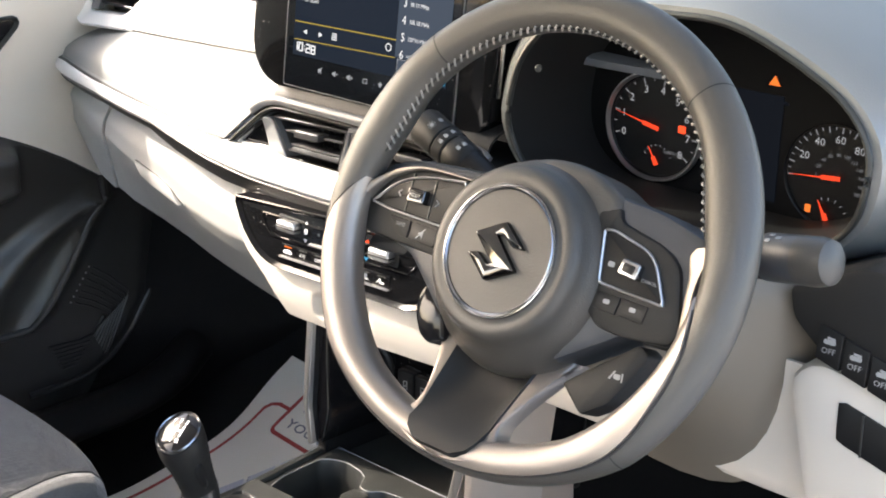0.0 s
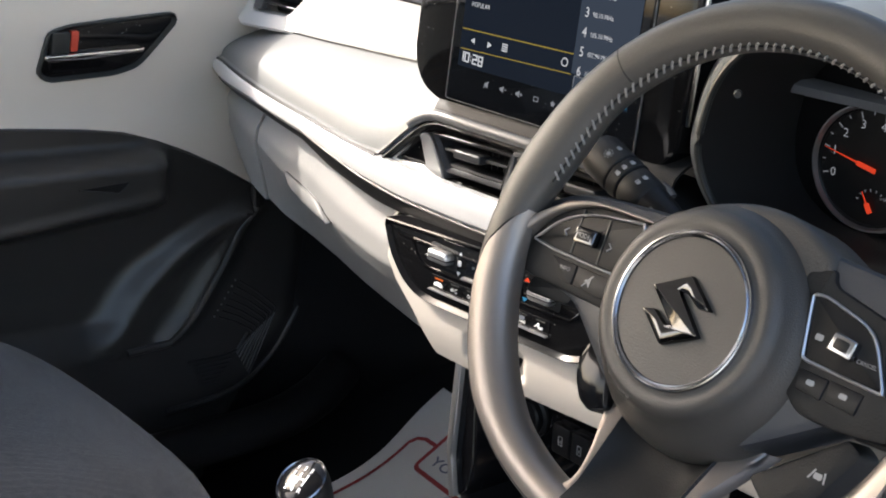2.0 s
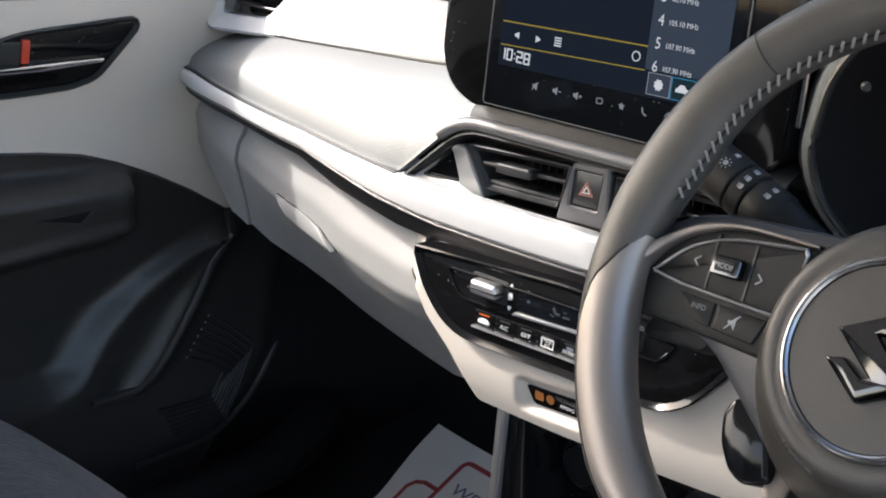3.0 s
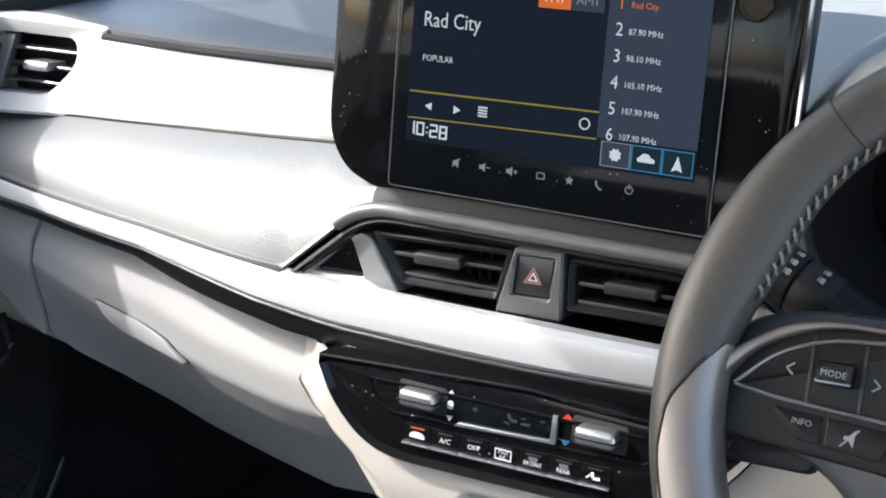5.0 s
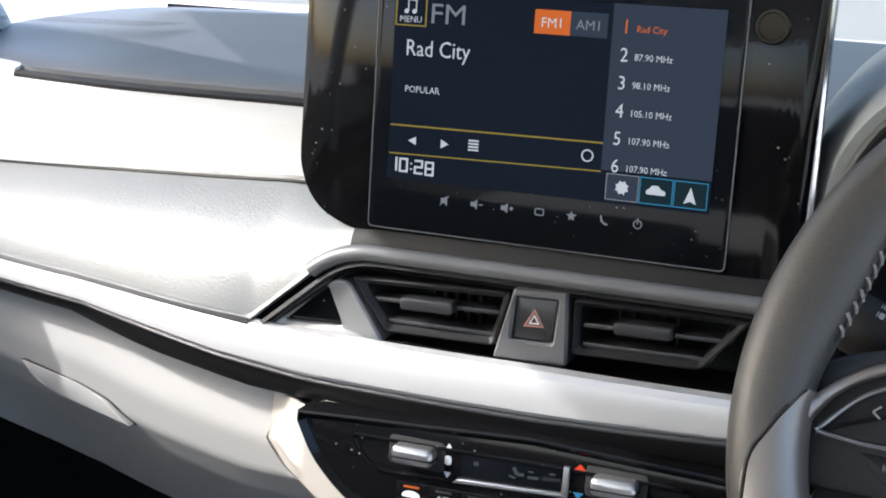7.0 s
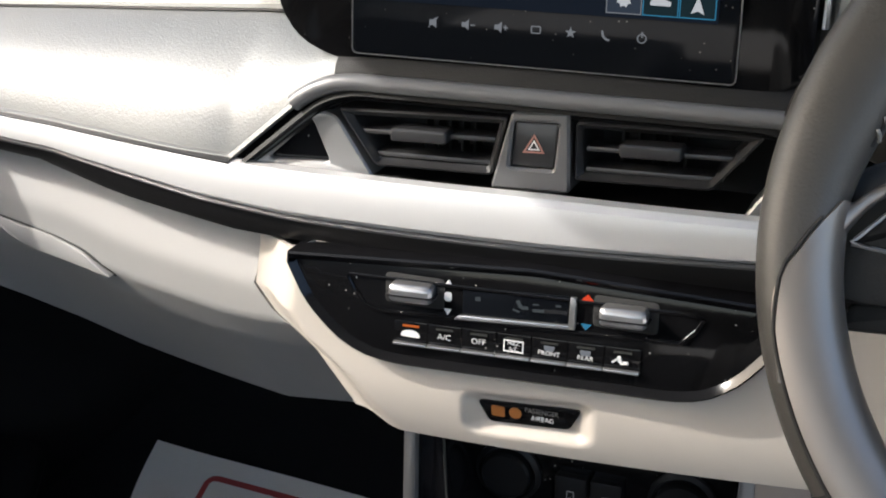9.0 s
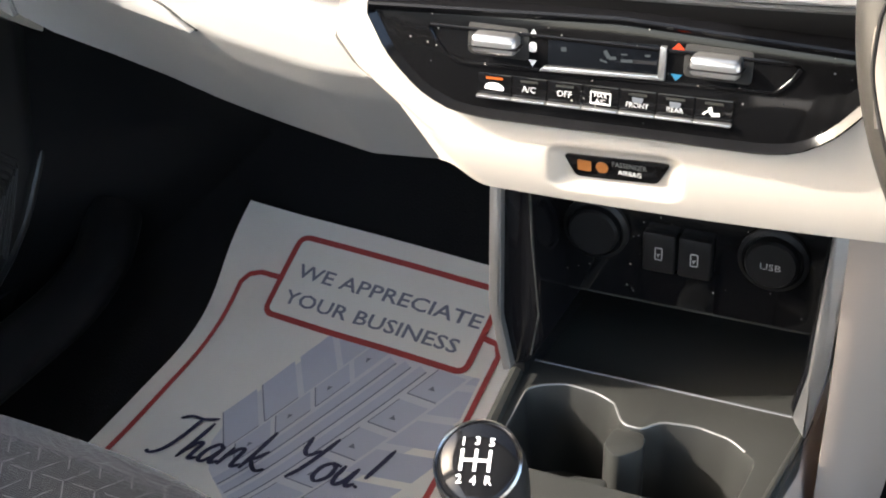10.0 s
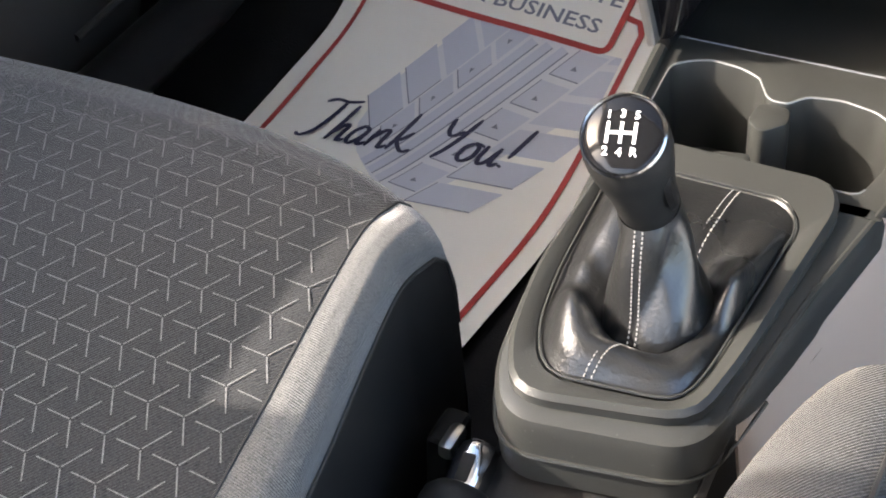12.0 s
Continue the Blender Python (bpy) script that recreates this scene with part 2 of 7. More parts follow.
def plate(poly, c0, c1, m=D, bev=0.001):
    """A plate of that outline from c0 up to c1, with a bevelled face edge."""
    bm = bmesh.new()
    inner = inset(poly, bev)
    rings = [(poly, c0), (poly, c1 - bev), (inset(poly, bev * 0.3), c1 - bev * 0.3), (inner, c1)] if bev else [(poly, c0), (poly, c1)]
    vs = [[bm.verts.new(m(a, b, c)) for a, b in ring] for ring, c in rings]
    k = len(poly)
    for lo, hi in zip(vs, vs[1:]):
        for i in range(k):
            bm.faces.new((lo[i - 1], lo[i], hi[i], hi[i - 1]))
    bm.faces.new(vs[-1])
    bm.faces.new(vs[0][::-1])
    bmesh.ops.triangulate(bm, faces=[f for f in bm.faces if len(f.verts) > 4])
    return bm


def ringplate(outer, inner, c0, c1, m=D, bev=0.001, ci=None):
    """A frame between two outlines with the same number of corners; ci: the inner edge's own height."""
    bm = bmesh.new()
    ci = c1 if ci is None else ci
    rings = [(outer, c0), (outer, c1 - bev), (inset(outer, bev), c1), (inset(inner, -bev), ci), (inner, ci - bev), (inner, c0)]
    vs = [[bm.verts.new(m(a, b, c)) for a, b in ring] for ring, c in rings]
    k = len(outer)
    for lo, hi in zip(vs, vs[1:] + vs[:1]):
        for i in range(k):
            bm.faces.new((lo[i - 1], lo[i], hi[i], hi[i - 1]))
    return bm


def grid(rows, close_u=False, close_v=False):
    bm = bmesh.new()
    vs = [[bm.verts.new(p) for p in row] for row in rows]
    nu, nv = len(vs), len(vs[0])
    for i in range(nu if close_u else nu - 1):
        for j in range(nv if close_v else nv - 1):
            a, b = vs[i], vs[(i + 1) % nu]
            f = (a[j], b[j], b[(j + 1) % nv], a[(j + 1) % nv])
            bm.faces.new(f)
    return bm


def thick(bm, d, out=(0, -1, 0.4)):
    """Gives a sheet thickness behind its face, which looks towards out."""
    bmesh.ops.recalc_face_normals(bm, faces=bm.faces)
    out = Vector(out)
    if sum(f.normal.dot(out) * f.calc_area() for f in bm.faces) < 0:
        bmesh.ops.reverse_faces(bm, faces=bm.faces[:])
    bm.normal_update()
    bmesh.ops.solidify(bm, geom=bm.faces[:], thickness=SOLID * d)
    return bm


SOLID = 1


def rbox(size, m, bev=0.002, seg=2):
    bm = bmesh.new()
    bmesh.ops.create_cube(bm, size=1)
    for v in bm.verts:
        v.co = Vector((v.co.x * size[0], v.co.y * size[1], v.co.z * size[2]))
    bmesh.ops.bevel(bm, geom=bm.edges[:], offset=min(bev, min(size) * 0.45), segments=seg, affect="EDGES", profile=0.6)
    for v in bm.verts:
        v.co = m(*v.co)
    return bm


def lathe(profile, m, n=40, sx=1.0, sy=1.0):
    """Turned shape; profile: rows of (radius, height) along m's c axis."""
    bm = bmesh.new()
    rings = []
    for r, c in profile:
        if r < 1e-6:
            rings.append([bm.verts.new(m(0, 0, c))])
        else:
            rings.append([bm.verts.new(m(r * sx * math.cos(6.28318 * i / n), r * sy * math.sin(6.28318 * i / n), c)) for i in range(n)])
    for lo, hi in zip(rings, rings[1:]):
        for i in range(n):
            if len(lo) == 1:
                bm.faces.new((lo[0], hi[i], hi[i - 1]))
            elif len(hi) == 1:
                bm.faces.new((lo[i - 1], lo[i], hi[0]))
            else:
                bm.faces.new((lo[i - 1], lo[i], hi[i], hi[i - 1]))
    return bm


def tube(pts, r, n=10, closed=False, flat=1.0, up=Vector((0, 0, 1))):
    """A rod along points; r: one radius or one for each point."""
    pts = [Vector(p) for p in pts]
    k, rows = len(pts), []
    for i, p in enumerate(pts):
        a = pts[i - 1] if (i or closed) else p
        b = pts[(i + 1) % k] if (i < k - 1 or closed) else p
        t = (b - a).normalized()
        s = t.cross(up)
        s = s.normalized() if s.length > 1e-4 else Vector((1, 0, 0))
        w = s.cross(t)
        ri = r[i] if isinstance(r, (list, tuple)) else r
        rows.append([p + s * (ri * math.cos(6.28318 * j / n)) + w * (ri * flat * math.sin(6.28318 * j / n)) for j in range(n)])
    bm = grid(rows, close_u=closed, close_v=True)
    if not closed:
        bm.verts.ensure_lookup_table()
        bm.faces.new(bm.verts[:n])
        bm.faces.new(bm.verts[-n:][::-1])
    return bm


def words(text, size, m, at, align="LEFT", shear=0.0, depth=0.0003, stretch=1.0, bold=0.0):
    """A mesh of lettering on the surface m, with its baseline at (a, b, c)."""
    cu = bpy.data.curves.new("lettering", "FONT")
    cu.body, cu.size, cu.align_x, cu.shear, cu.extrude, cu.resolution_u, cu.offset = text, size, align, shear, depth, 2, bold
    ob = bpy.data.objects.new("lettering", cu)
    scene.collection.objects.link(ob)
    bpy.context.view_layer.update()
    me = bpy.data.meshes.new_from_object(ob.evaluated_get(bpy.context.evaluated_depsgraph_get()))
    bpy.data.objects.remove(ob)
    bm = bmesh.new()
    bm.from_mesh(me)
    bpy.data.meshes.remove(me)
    for v in bm.verts:
        v.co = m(at[0] + v.co.x * stretch, at[1] + v.co.y, at[2] + v.co.z)
    return bm


def joined(*bms):
    """Several small meshes of one part as one."""
    out = bmesh.new()
    for bm in bms:
        me = bpy.data.meshes.new("part")
        bm.to_mesh(me)
        bm.free()
        out.from_mesh(me)
        bpy.data.meshes.remove(me)
    return out


def eased(pts, n=7):
    """Smooth curve through the points."""
    p = [Vector(q) for q in [pts[0]] + pts + [pts[-1]]]
    out = []
    for i in range(1, len(p) - 2):
        for k in range(n):
            t = k / n
            out.append(0.5 * (2 * p[i] + (p[i + 1] - p[i - 1]) * t + (2 * p[i - 1] - 5 * p[i] + 4 * p[i + 1] - p[i + 2]) * t * t + (3 * p[i] - p[i - 1] - 3 * p[i + 1] + p[i + 2]) * t ** 3))
    return out + [p[-2]]


def even(poly, n):
    """The outline with n corners at even steps."""
    p = [Vector(q) for q in poly] + [Vector(poly[0])]
    run = np.r_[0, np.cumsum([(b - a).length for a, b in zip(p, p[1:])])]
    at = np.linspace(0, run[-1], n, endpoint=False)
    return list(zip(np.interp(at, run, [q.x for q in p]).tolist(), np.interp(at, run, [q.y for q in p]).tolist()))


def turned_to(poly, n, start):
    """The outline at n even steps, from the corner nearest to start."""
    p = even(poly, n)
    k = min(range(n), key=lambda i: (p[i][0] - start[0]) ** 2 + (p[i][1] - start[1]) ** 2)
    return p[k:] + p[:k]


def rect(a0, b0, a1, b1):
    return [(a0, b0), (a1, b0), (a1, b1), (a0, b1)]


def line(a0, b0, a1, b1, w):
    d = Vector((a1 - a0, b1 - b0)).normalized() * w / 2
    return [(a0 + d.y, b0 - d.x), (a1 + d.y, b1 - d.x), (a1 - d.y, b1 + d.x), (a0 - d.y, b0 + d.x)]


def spread(a, b, n):
    return [a + (b - a) * i / (n - 1) for i in range(n)]


# ---- car shell ----
def slab(name, corners, d, mat, label="", kind="structure"):
    """A flat panel through four corners with thickness d."""
    bm = bmesh.new()
    bm.faces.new([bm.verts.new(c) for c in corners])
    bm.normal_update()
    bmesh.ops.solidify(bm, geom=bm.faces[:], thickness=d)
    return tagged(part(name, bm, mat, smooth=0), label=label, kind=kind)


bm = bmesh.new()
bm.faces.new([bm.verts.new(p) for p in ((-400, -400, -0.32), (400, -400, -0.32), (400, 400, -0.32), (-400, 400, -0.32))])
part("ground", bm, CONCRETE, kind="structure", label="pale concrete ground outside the car")

FLOOR_Y = [-1.3, 0.12, 0.18, 0.25, 0.35, 0.46, 0.60, 0.72]
FLOOR_Z = [0.0, 0.0, 0.01, 0.038, 0.085, 0.145, 0.26, 0.42]
floor_z = table(FLOOR_Y, FLOOR_Z)
rows = [[Vector((x, y, floor_z(y))) for y in FLOOR_Y] for x in spread(-0.75, 0.75, 22)]
part("floor", thick(grid(rows), 0.02, (0, 0, 1)), CARPET, kind="structure", label="black carpet of the car floor")
slab("wall_front", [(-0.75, 0.71, 0.30), (0.75, 0.71, 0.30), (0.75, 0.74, 0.76), (-0.75, 0.74, 0.76)], 0.02, CARPET, "black bulkhead behind the dashboard")
# roof with its side rails and pillars, open at the windscreen, the windows and the driver's doorway
rows = []
for x in spread(-0.56, 0.56, 13):
    rows.append([Vector((x, y, 1.135 - 0.05 * (x / 0.56) ** 4 - 0.05 * max(0, (y + 0.6) / 0.35) ** 2)) for y in spread(-1.95, -0.22, 12)])
part("ceiling", thick(grid(rows), 0.03, (0, 0, -1)), ROOFCLOTH, kind="structure", label="light cloth headlining of the car roof")
pillar = [(-0.78, 0.46, 0.66), (-0.705, 0.30, 0.775), (-0.60, 0.011, 0.948), (-0.58, -0.14, 1.045), (-0.54, -0.345, 1.078), (-0.54, -0.9, 1.09), (-0.54, -1.95, 1.07)]
girth = [0.05, 0.045, 0.04, 0.04, 0.04, 0.04, 0.04]
part("trim_1", tube(pillar, girth, 12), ROOFCLOTH, kind="structure", label="light trim of the passenger-side screen pillar")
part("trim_2", tube([(-p[0], p[1], p[2]) for p in pillar], girth, 12), ROOFCLOTH, kind="structure", label="light trim of the driver-side screen pillar")
part("trim_3", tube([(-0.71, -0.655, 0.0), (-0.70, -0.660, 0.66), (-0.56, -0.715, 1.09)], [0.06, 0.06, 0.055], 12), ROOFCLOTH, kind="structure", label="light trim of the passenger-side door pillar")
slab("wall_back", [(-0.74, -1.97, -0.05), (0.74, -1.97, -0.05), (0.74, -1.97, 0.72), (-0.74, -1.97, 0.72)], 0.04, SOFTBLACK, "dark rear of the cabin")
slab("wall_left", [(-0.74, -1.95, -0.05), (-0.74, -1.12, -0.05), (-0.74, -1.12, 0.78), (-0.74, -1.95, 0.78)], 0.04, BODY, "rear side of the car body")
slab("wall_right", [(0.74, -1.95, -0.05), (0.74, -1.15, -0.05), (0.72, -1.15, 0.70), (0.72, -1.95, 0.70)], 0.04, SOFTBLACK, "dark inner side of the rear door")
slab("wall_sill", [(-0.735, 0.28, -0.05), (-0.735, 0.74, -0.05), (-0.735, 0.74, 0.70), (-0.735, 0.28, 0.70)], 0.03, SOFTBLACK, "black side wall of the passenger footwell")
slab("wall_kick", [(0.70, 0.10, -0.05), (0.70, 0.74, -0.05), (0.70, 0.74, 0.70), (0.70, 0.10, 0.70)], 0.03, SOFTBLACK, "black side wall of the driver footwell")
slab("trim_5", [(-0.712, -1.1, -0.02), (-0.712, 0.32, -0.02), (-0.690, 0.32, 0.13), (-0.690, -1.1, 0.13)], 0.02, BLACK, "black door sill trim")
# tinted windscreen
rows = [[Vector((x * (1 - 0.20 * s), 0.70 - 0.95 * s - 0.10 * (x / 0.66) ** 2 * (1 - 0.3 * s), 0.775 + 0.305 * s)) for s in spread(0, 1, 8)] for x in spread(-0.66, 0.66, 15)]
GLASS = bpy.data.materials.new("tinted_glass")
GLASS.use_nodes = True
gt = GLASS.node_tree
gt.nodes.remove(gt.nodes["Principled BSDF"])
clear, gloss, blend = gt.nodes.new("ShaderNodeBsdfTransparent"), gt.nodes.new("ShaderNodeBsdfGlossy"), gt.nodes.new("ShaderNodeMixShader")
clear.inputs["Color"].default_value = (0.41, 0.44, 0.435, 1)
gloss.inputs["Roughness"].default_value = 0.02
blend.inputs["Fac"].default_value = 0.06
gt.links.new(clear.outputs[0], blend.inputs[1])
gt.links.new(gloss.outputs[0], blend.inputs[2])
gt.links.new(blend.outputs[0], gt.nodes["Material Output"].inputs["Surface"])
part("window_1", grid(rows), GLASS, kind="structure", label="tinted glass windscreen over the dashboard")
# kick panel that curves into the footwell
rows = []
for t in spread(0, 1, 14):
    y = 0.18 + 0.34 * t
    rows.append([Vector((-0.695 + 0.10 * t * t + 0.03 * math.sin(3.14 * min(1, s * 1.3)) * t, y, 0.05 + s * 0.43)) for s in spread(0, 1, 10)])
part("trim_4", thick(grid(rows), 0.004, (1, 0, 0)), BLACK, kind="structure", label="black kick panel beside the passenger footwell")

part("trim_6", tube(eased([Vector((-0.645, -0.55, 0.095)), Vector((-0.640, 0.0, 0.105)), Vector((-0.635, 0.13, 0.112)), Vector((-0.630, 0.22, 0.122)), Vector((-0.635, 0.285, 0.140)), Vector((-0.655, 0.34, 0.160))]), 0.030, 16), BLACK, kind="structure", label="black rounded sill cover that rises into the kick panel")

# ---- dashboard ----
dash = thing("dashboard", (0, 0.3, 0.45), "ivory, silver and grey car dashboard under the windscreen", "dashboard")
XS = spread(-0.70, 0.70, 71)
strip_top = table([-0.69, -0.634, -0.34, -0.19, 0, 0.19, 0.34, 0.69], [0.609, 0.614, 0.617, 0.613, 0.617, 0.617, 0.617, 0.609])
strip_bot = table([-0.69, -0.636, -0.5, -0.34, -0.22, -0.15, 0, 0.15, 0.34, 0.69], [0.598, 0.595, 0.602, 0.602, 0.590, 0.587, 0.590, 0.596, 0.602, 0.598])
band_bot = table([-0.69, -0.59, -0.5, -0.36, -0.29, -0.2, -0.15, 0.15, 0.2, 0.36, 0.69], [0.580, 0.584, 0.588, 0.588, 0.576, 0.568, 0.568, 0.572, 0.563, 0.582, 0.578])
panel_bot = table([-0.73, -0.52, -0.35, -0.2, 0, 0.2, 0.73], [0.639, 0.667, 0.683, 0.695, 0.70, 0.695, 0.639])
panel_top = table([-0.73, -0.56, -0.38, -0.23, 0, 0.23, 0.73], [0.728, 0.732, 0.736, 0.741, 0.744, 0.741, 0.728])


def sweep(profile, xs=XS):
    """A band along the dash; profile(x) gives rows of (c, z)."""
    return grid([[DC(x, z, c) for c, z in profile(x)] for x in xs])


def trim_profile(x):
    t, b = strip_top(x), strip_bot(x)
    h = t - b
    return [(-0.012, t + 0.0015), (-0.003, t + 0.001), (0.001, t - 0.1 * h), (0.003, t - 0.45 * h), (0.002, b + 0.15 * h), (-0.001, b + 0.001), (-0.010, b)]


part("silver_trim", thick(sweep(trim_profile), 0.002), SILVER, dash, "pearl silver trim strip along the dashboard")


def line_profile(x):
    b = strip_bot(x)
    return [(-0.010, b + 0.001), (-0.0035, b - 0.0005), (-0.0025, b - 0.002), (-0.0035, b - 0.0035), (-0.010, b - 0.004)]


part("accent_line", sweep(line_profile), GRAPHITE, dash, "thin graphite line under the silver trim")


def band_profile(x):
    t, b = strip_bot(x) - 0.003, band_bot(x)
    return [(-0.012, t), (-0.006, t - 0.001), (-0.007, (t + b) / 2), (-0.012, b + 0.001), (-0.04, b - 0.001)]


part("black_trim", thick(sweep(band_profile), 0.002), BLACK, dash, "black undercut band below the silver trim")


hex_edge = table([-0.203, -0.198, -0.140, -0.120, 0.120, 0.140, 0.198, 0.203], [0.611, 0.615, 0.6640, 0.6690, 0.6690, 0.6640, 0.615, 0.611])


def grey_profile(x):
    t, p = strip_top(x), panel_bot(x)
    near = abs(x) < 0.202
    k = min(1, max(0, (0.290 - abs(x)) / 0.10))
    c0 = -0.004 + (ys(x) + 0.009) * k * k * (3 - 2 * k)
    if near:
        t = max(t, hex_edge(x))
    out = [(c0, t), (c0 - 0.001, t + 0.003)]
    for s in spread(0, 1, 10):
        out.append((c0 - 0.004 + (-0.070 - c0 + 0.004) * s ** 1.35, t + 0.004 + (p - t - 0.004) * (s ** 0.62)))
    return out


part("grey_panel", thick(sweep(grey_profile, spread(-0.70, -0.22, 26) + spread(-0.215, -0.131, 28)), 0.003), GREY, dash, "silver grey soft-grain panel above the trim strip")
part("centre_bridge", thick(sweep(grey_profile, spread(-0.131, 0.14, 40)), 0.003), SOFTBLACK, dash, "black bridge between the vents and the screen")


def groove_profile(x):
    t = strip_top(x)
    return [(-0.008, t - 0.001), (-0.0018, t - 0.0004), (-0.0014, t + 0.0010), (-0.0030, t + 0.0024), (-0.010, t + 0.002)]


part("panel_groove", sweep(groove_profile, spread(-0.68, -0.196, 40)), BLACK, dash, "dark groove above the silver trim")
part("outer_grey_panel", thick(sweep(grey_profile, spread(0.482, 0.70, 14)), 0.003), GREY, dash, "silver grey panel at the driver end")


def sill_profile(x):
    t = strip_top(x)
    return [(-0.004, t), (-0.008, t + 0.006), (-0.02, t + 0.016), (-0.05, 0.640), (-0.13, 0.642)]


part("cluster_sill", thick(sweep(sill_profile, spread(0.141, 0.481, 24)), 0.003), BLACK, dash, "black sill below the instruments")


def white_profile(x):
    b, t = panel_bot(x), panel_top(x)
    return [(-0.075, b - 0.002), (-0.068, b), (-0.067, b + 0.004), (-0.074, b + 0.3 * (t - b)), (-0.084, b + 0.7 * (t - b)), (-0.096, t - 0.003), (-0.104, t)]


part("white_panel", thick(sweep(white_profile, spread(-0.512, 0.12, 40)), 0.003), WHITE, dash, "white upper dashboard panel with faint embossed pattern")
def crease_profile(x):
    b = panel_bot(x)
    return [(-0.080, b - 0.004), (-0.0690, b - 0.0016), (-0.0668, b - 0.0004), (-0.0672, b + 0.0010), (-0.078, b + 0.002)]


part("panel_crease", sweep(crease_profile, spread(-0.66, -0.15, 40)), BLACK, dash, "dark joint below the white panel")
part("driver_upper_panel", thick(sweep(white_profile, spread(0.475, 0.70, 12)), 0.003), GREY, dash, "grey upper panel beside the instruments")


def seam_profile(x):
    t = panel_top(x)
    return [(-0.100, t - 0.004), (-0.0985, t + 0.001), (-0.102, t + 0.004), (-0.112, t + 0.003)]


part("pad_seam", sweep(seam_profile, spread(-0.70, 0.14, 44)), BLACK, dash, "dark seam below the dash pad")


def pad_profile(x):
    t = panel_top(x)
    out = [(-0.108, t + 0.0005), (-0.107, t + 0.007), (-0.112, t + 0.011)]
    y0 = ys(x) + 0.112
    for s in spread(0.05, 1, 9):
        y = y0 + (0.74 - y0) * s
        out.append((ys(x) - y, t + 0.011 + 0.022 * math.sin(s * 2.2)))
    return out


part("dash_pad", thick(sweep(pad_profile), 0.004), PAD, dash, "charcoal grained top pad of the dashboard")
# speaker grille in the pad near the screen pillar
bm = bmesh.new()
for i in range(26):
    for j in range(9):
        a, b = -0.675 + i * 0.0075 + (j % 2) * 0.0037, 0.30 + j * 0.0085
        z = panel_top(a) + 0.0335
        vs = [bm.verts.new((a + 0.0026 * math.cos(k * 1.0472), b + 0.0026 * math.sin(k * 1.0472), z)) for k in range(6)]
        bm.faces.new(vs)
part("speaker_grille", bm, RUBBER, dash, "black perforations of the pad speaker", smooth=0, kind="stuff")
# embossed pattern on the white panel: rows of short raised dashes
bm = bmesh.new()
for i in range(84):
    for j in range(3):
        a = -0.42 + i * 0.0028
        b = panel_bot(a) + 0.020 + j * 0.006 + (i % 2) * 0.002
        c = -0.0755 - (b - panel_bot(a)) * 0.22
        vs = [bm.verts.new(DC(a + p, b + q, c + 0.001)) for p, q in ((0, 0), (0.0016, 0.0006), (0.0016, 0.0014), (0, 0.0008))]
        bm.faces.new(vs)
part("embossed_pattern", bm, material("pale_grey_emboss", (0.56, 0.57, 0.52), 0.5, vary=0.04), dash, "faint embossed dashes", smooth=0, kind="stuff")

# lower body: end panel, glovebox, centre stack, knee panel
low_bot = table([-0.68, -0.60, -0.56, -0.50, -0.45, -0.40, -0.35, -0.30, -0.22, -0.12, 0, 0.15, 0.7], [0.530, 0.497, 0.482, 0.460, 0.446, 0.436, 0.424, 0.414, 0.407, 0.420, 0.46, 0.46, 0.455])
low_back = table([-0.68, -0.56, -0.50, -0.45, -0.40, -0.30, -0.12], [-0.030, -0.036, -0.058, -0.080, -0.092, -0.112, -0.118])


def low_profile(x):
    """Section of the lower dash, which turns under towards its foot."""
    t, b, k = band_bot(x), low_bot(x), low_back(x) + 0.027
    out = [(-0.030, t + 0.004), (-0.040, t - 0.001)]
    out += [(-0.027 + c + k * g, t - s * (t - b)) for s, g, c in ((0.12, 0.0, -0.010), (0.26, 0.0, -0.001), (0.40, 0.05, 0.0025), (0.54, 0.22, 0.001), (0.70, 0.50, 0.0), (0.87, 0.79, 0.0))]
    return out + [(k - 0.027, b), (k - 0.050, b - 0.001), (-0.30, b + 0.03)]


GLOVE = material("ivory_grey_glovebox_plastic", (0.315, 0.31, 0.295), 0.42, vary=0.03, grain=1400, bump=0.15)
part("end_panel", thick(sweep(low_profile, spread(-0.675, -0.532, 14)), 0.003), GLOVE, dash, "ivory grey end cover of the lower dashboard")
glove = thing("glovebox", (-0.38, 0.10, 0.47), "pale ivory grey glovebox lid with a recessed latch", "glovebox")
seam_x = table([0.40, 0.435, 0.455, 0.46, 0.491, 0.512, 0.529, 0.556, 0.58], [-0.098, -0.112, -0.124, -0.126, -0.152, -0.181, -0.195, -0.190, -0.188])
FINE = spread(0, 8, 45) + [9, 10]


def low_at(x, k):
    """A point of the lower dash section between its corners k and k + 1."""
    p = low_profile(x)
    return float(np.interp(k, range(11), [q[0] for q in p])), float(np.interp(k, range(11), [q[1] for q in p]))


rows = []
for s in spread(0, 1, 150):
    row = []
    for k in FINE:
        x = -0.530 + s * 0.342
        c, z = low_at(x, k)
        x = -0.530 + s * (seam_x(z) - 0.0012 + 0.530)
        c, z = low_at(x, k)
        row.append(DC(x, z, c))
    rows.append(row)
latch = rnd([(-0.430, 0.5335), (-0.370, 0.5295), (-0.338, 0.5235), (-0.313, 0.5095), (-0.383, 0.5145), (-0.410, 0.5195)], [0.003, 0.01, 0.01, 0.003, 0.01, 0.01], 4)
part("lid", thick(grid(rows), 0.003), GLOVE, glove)


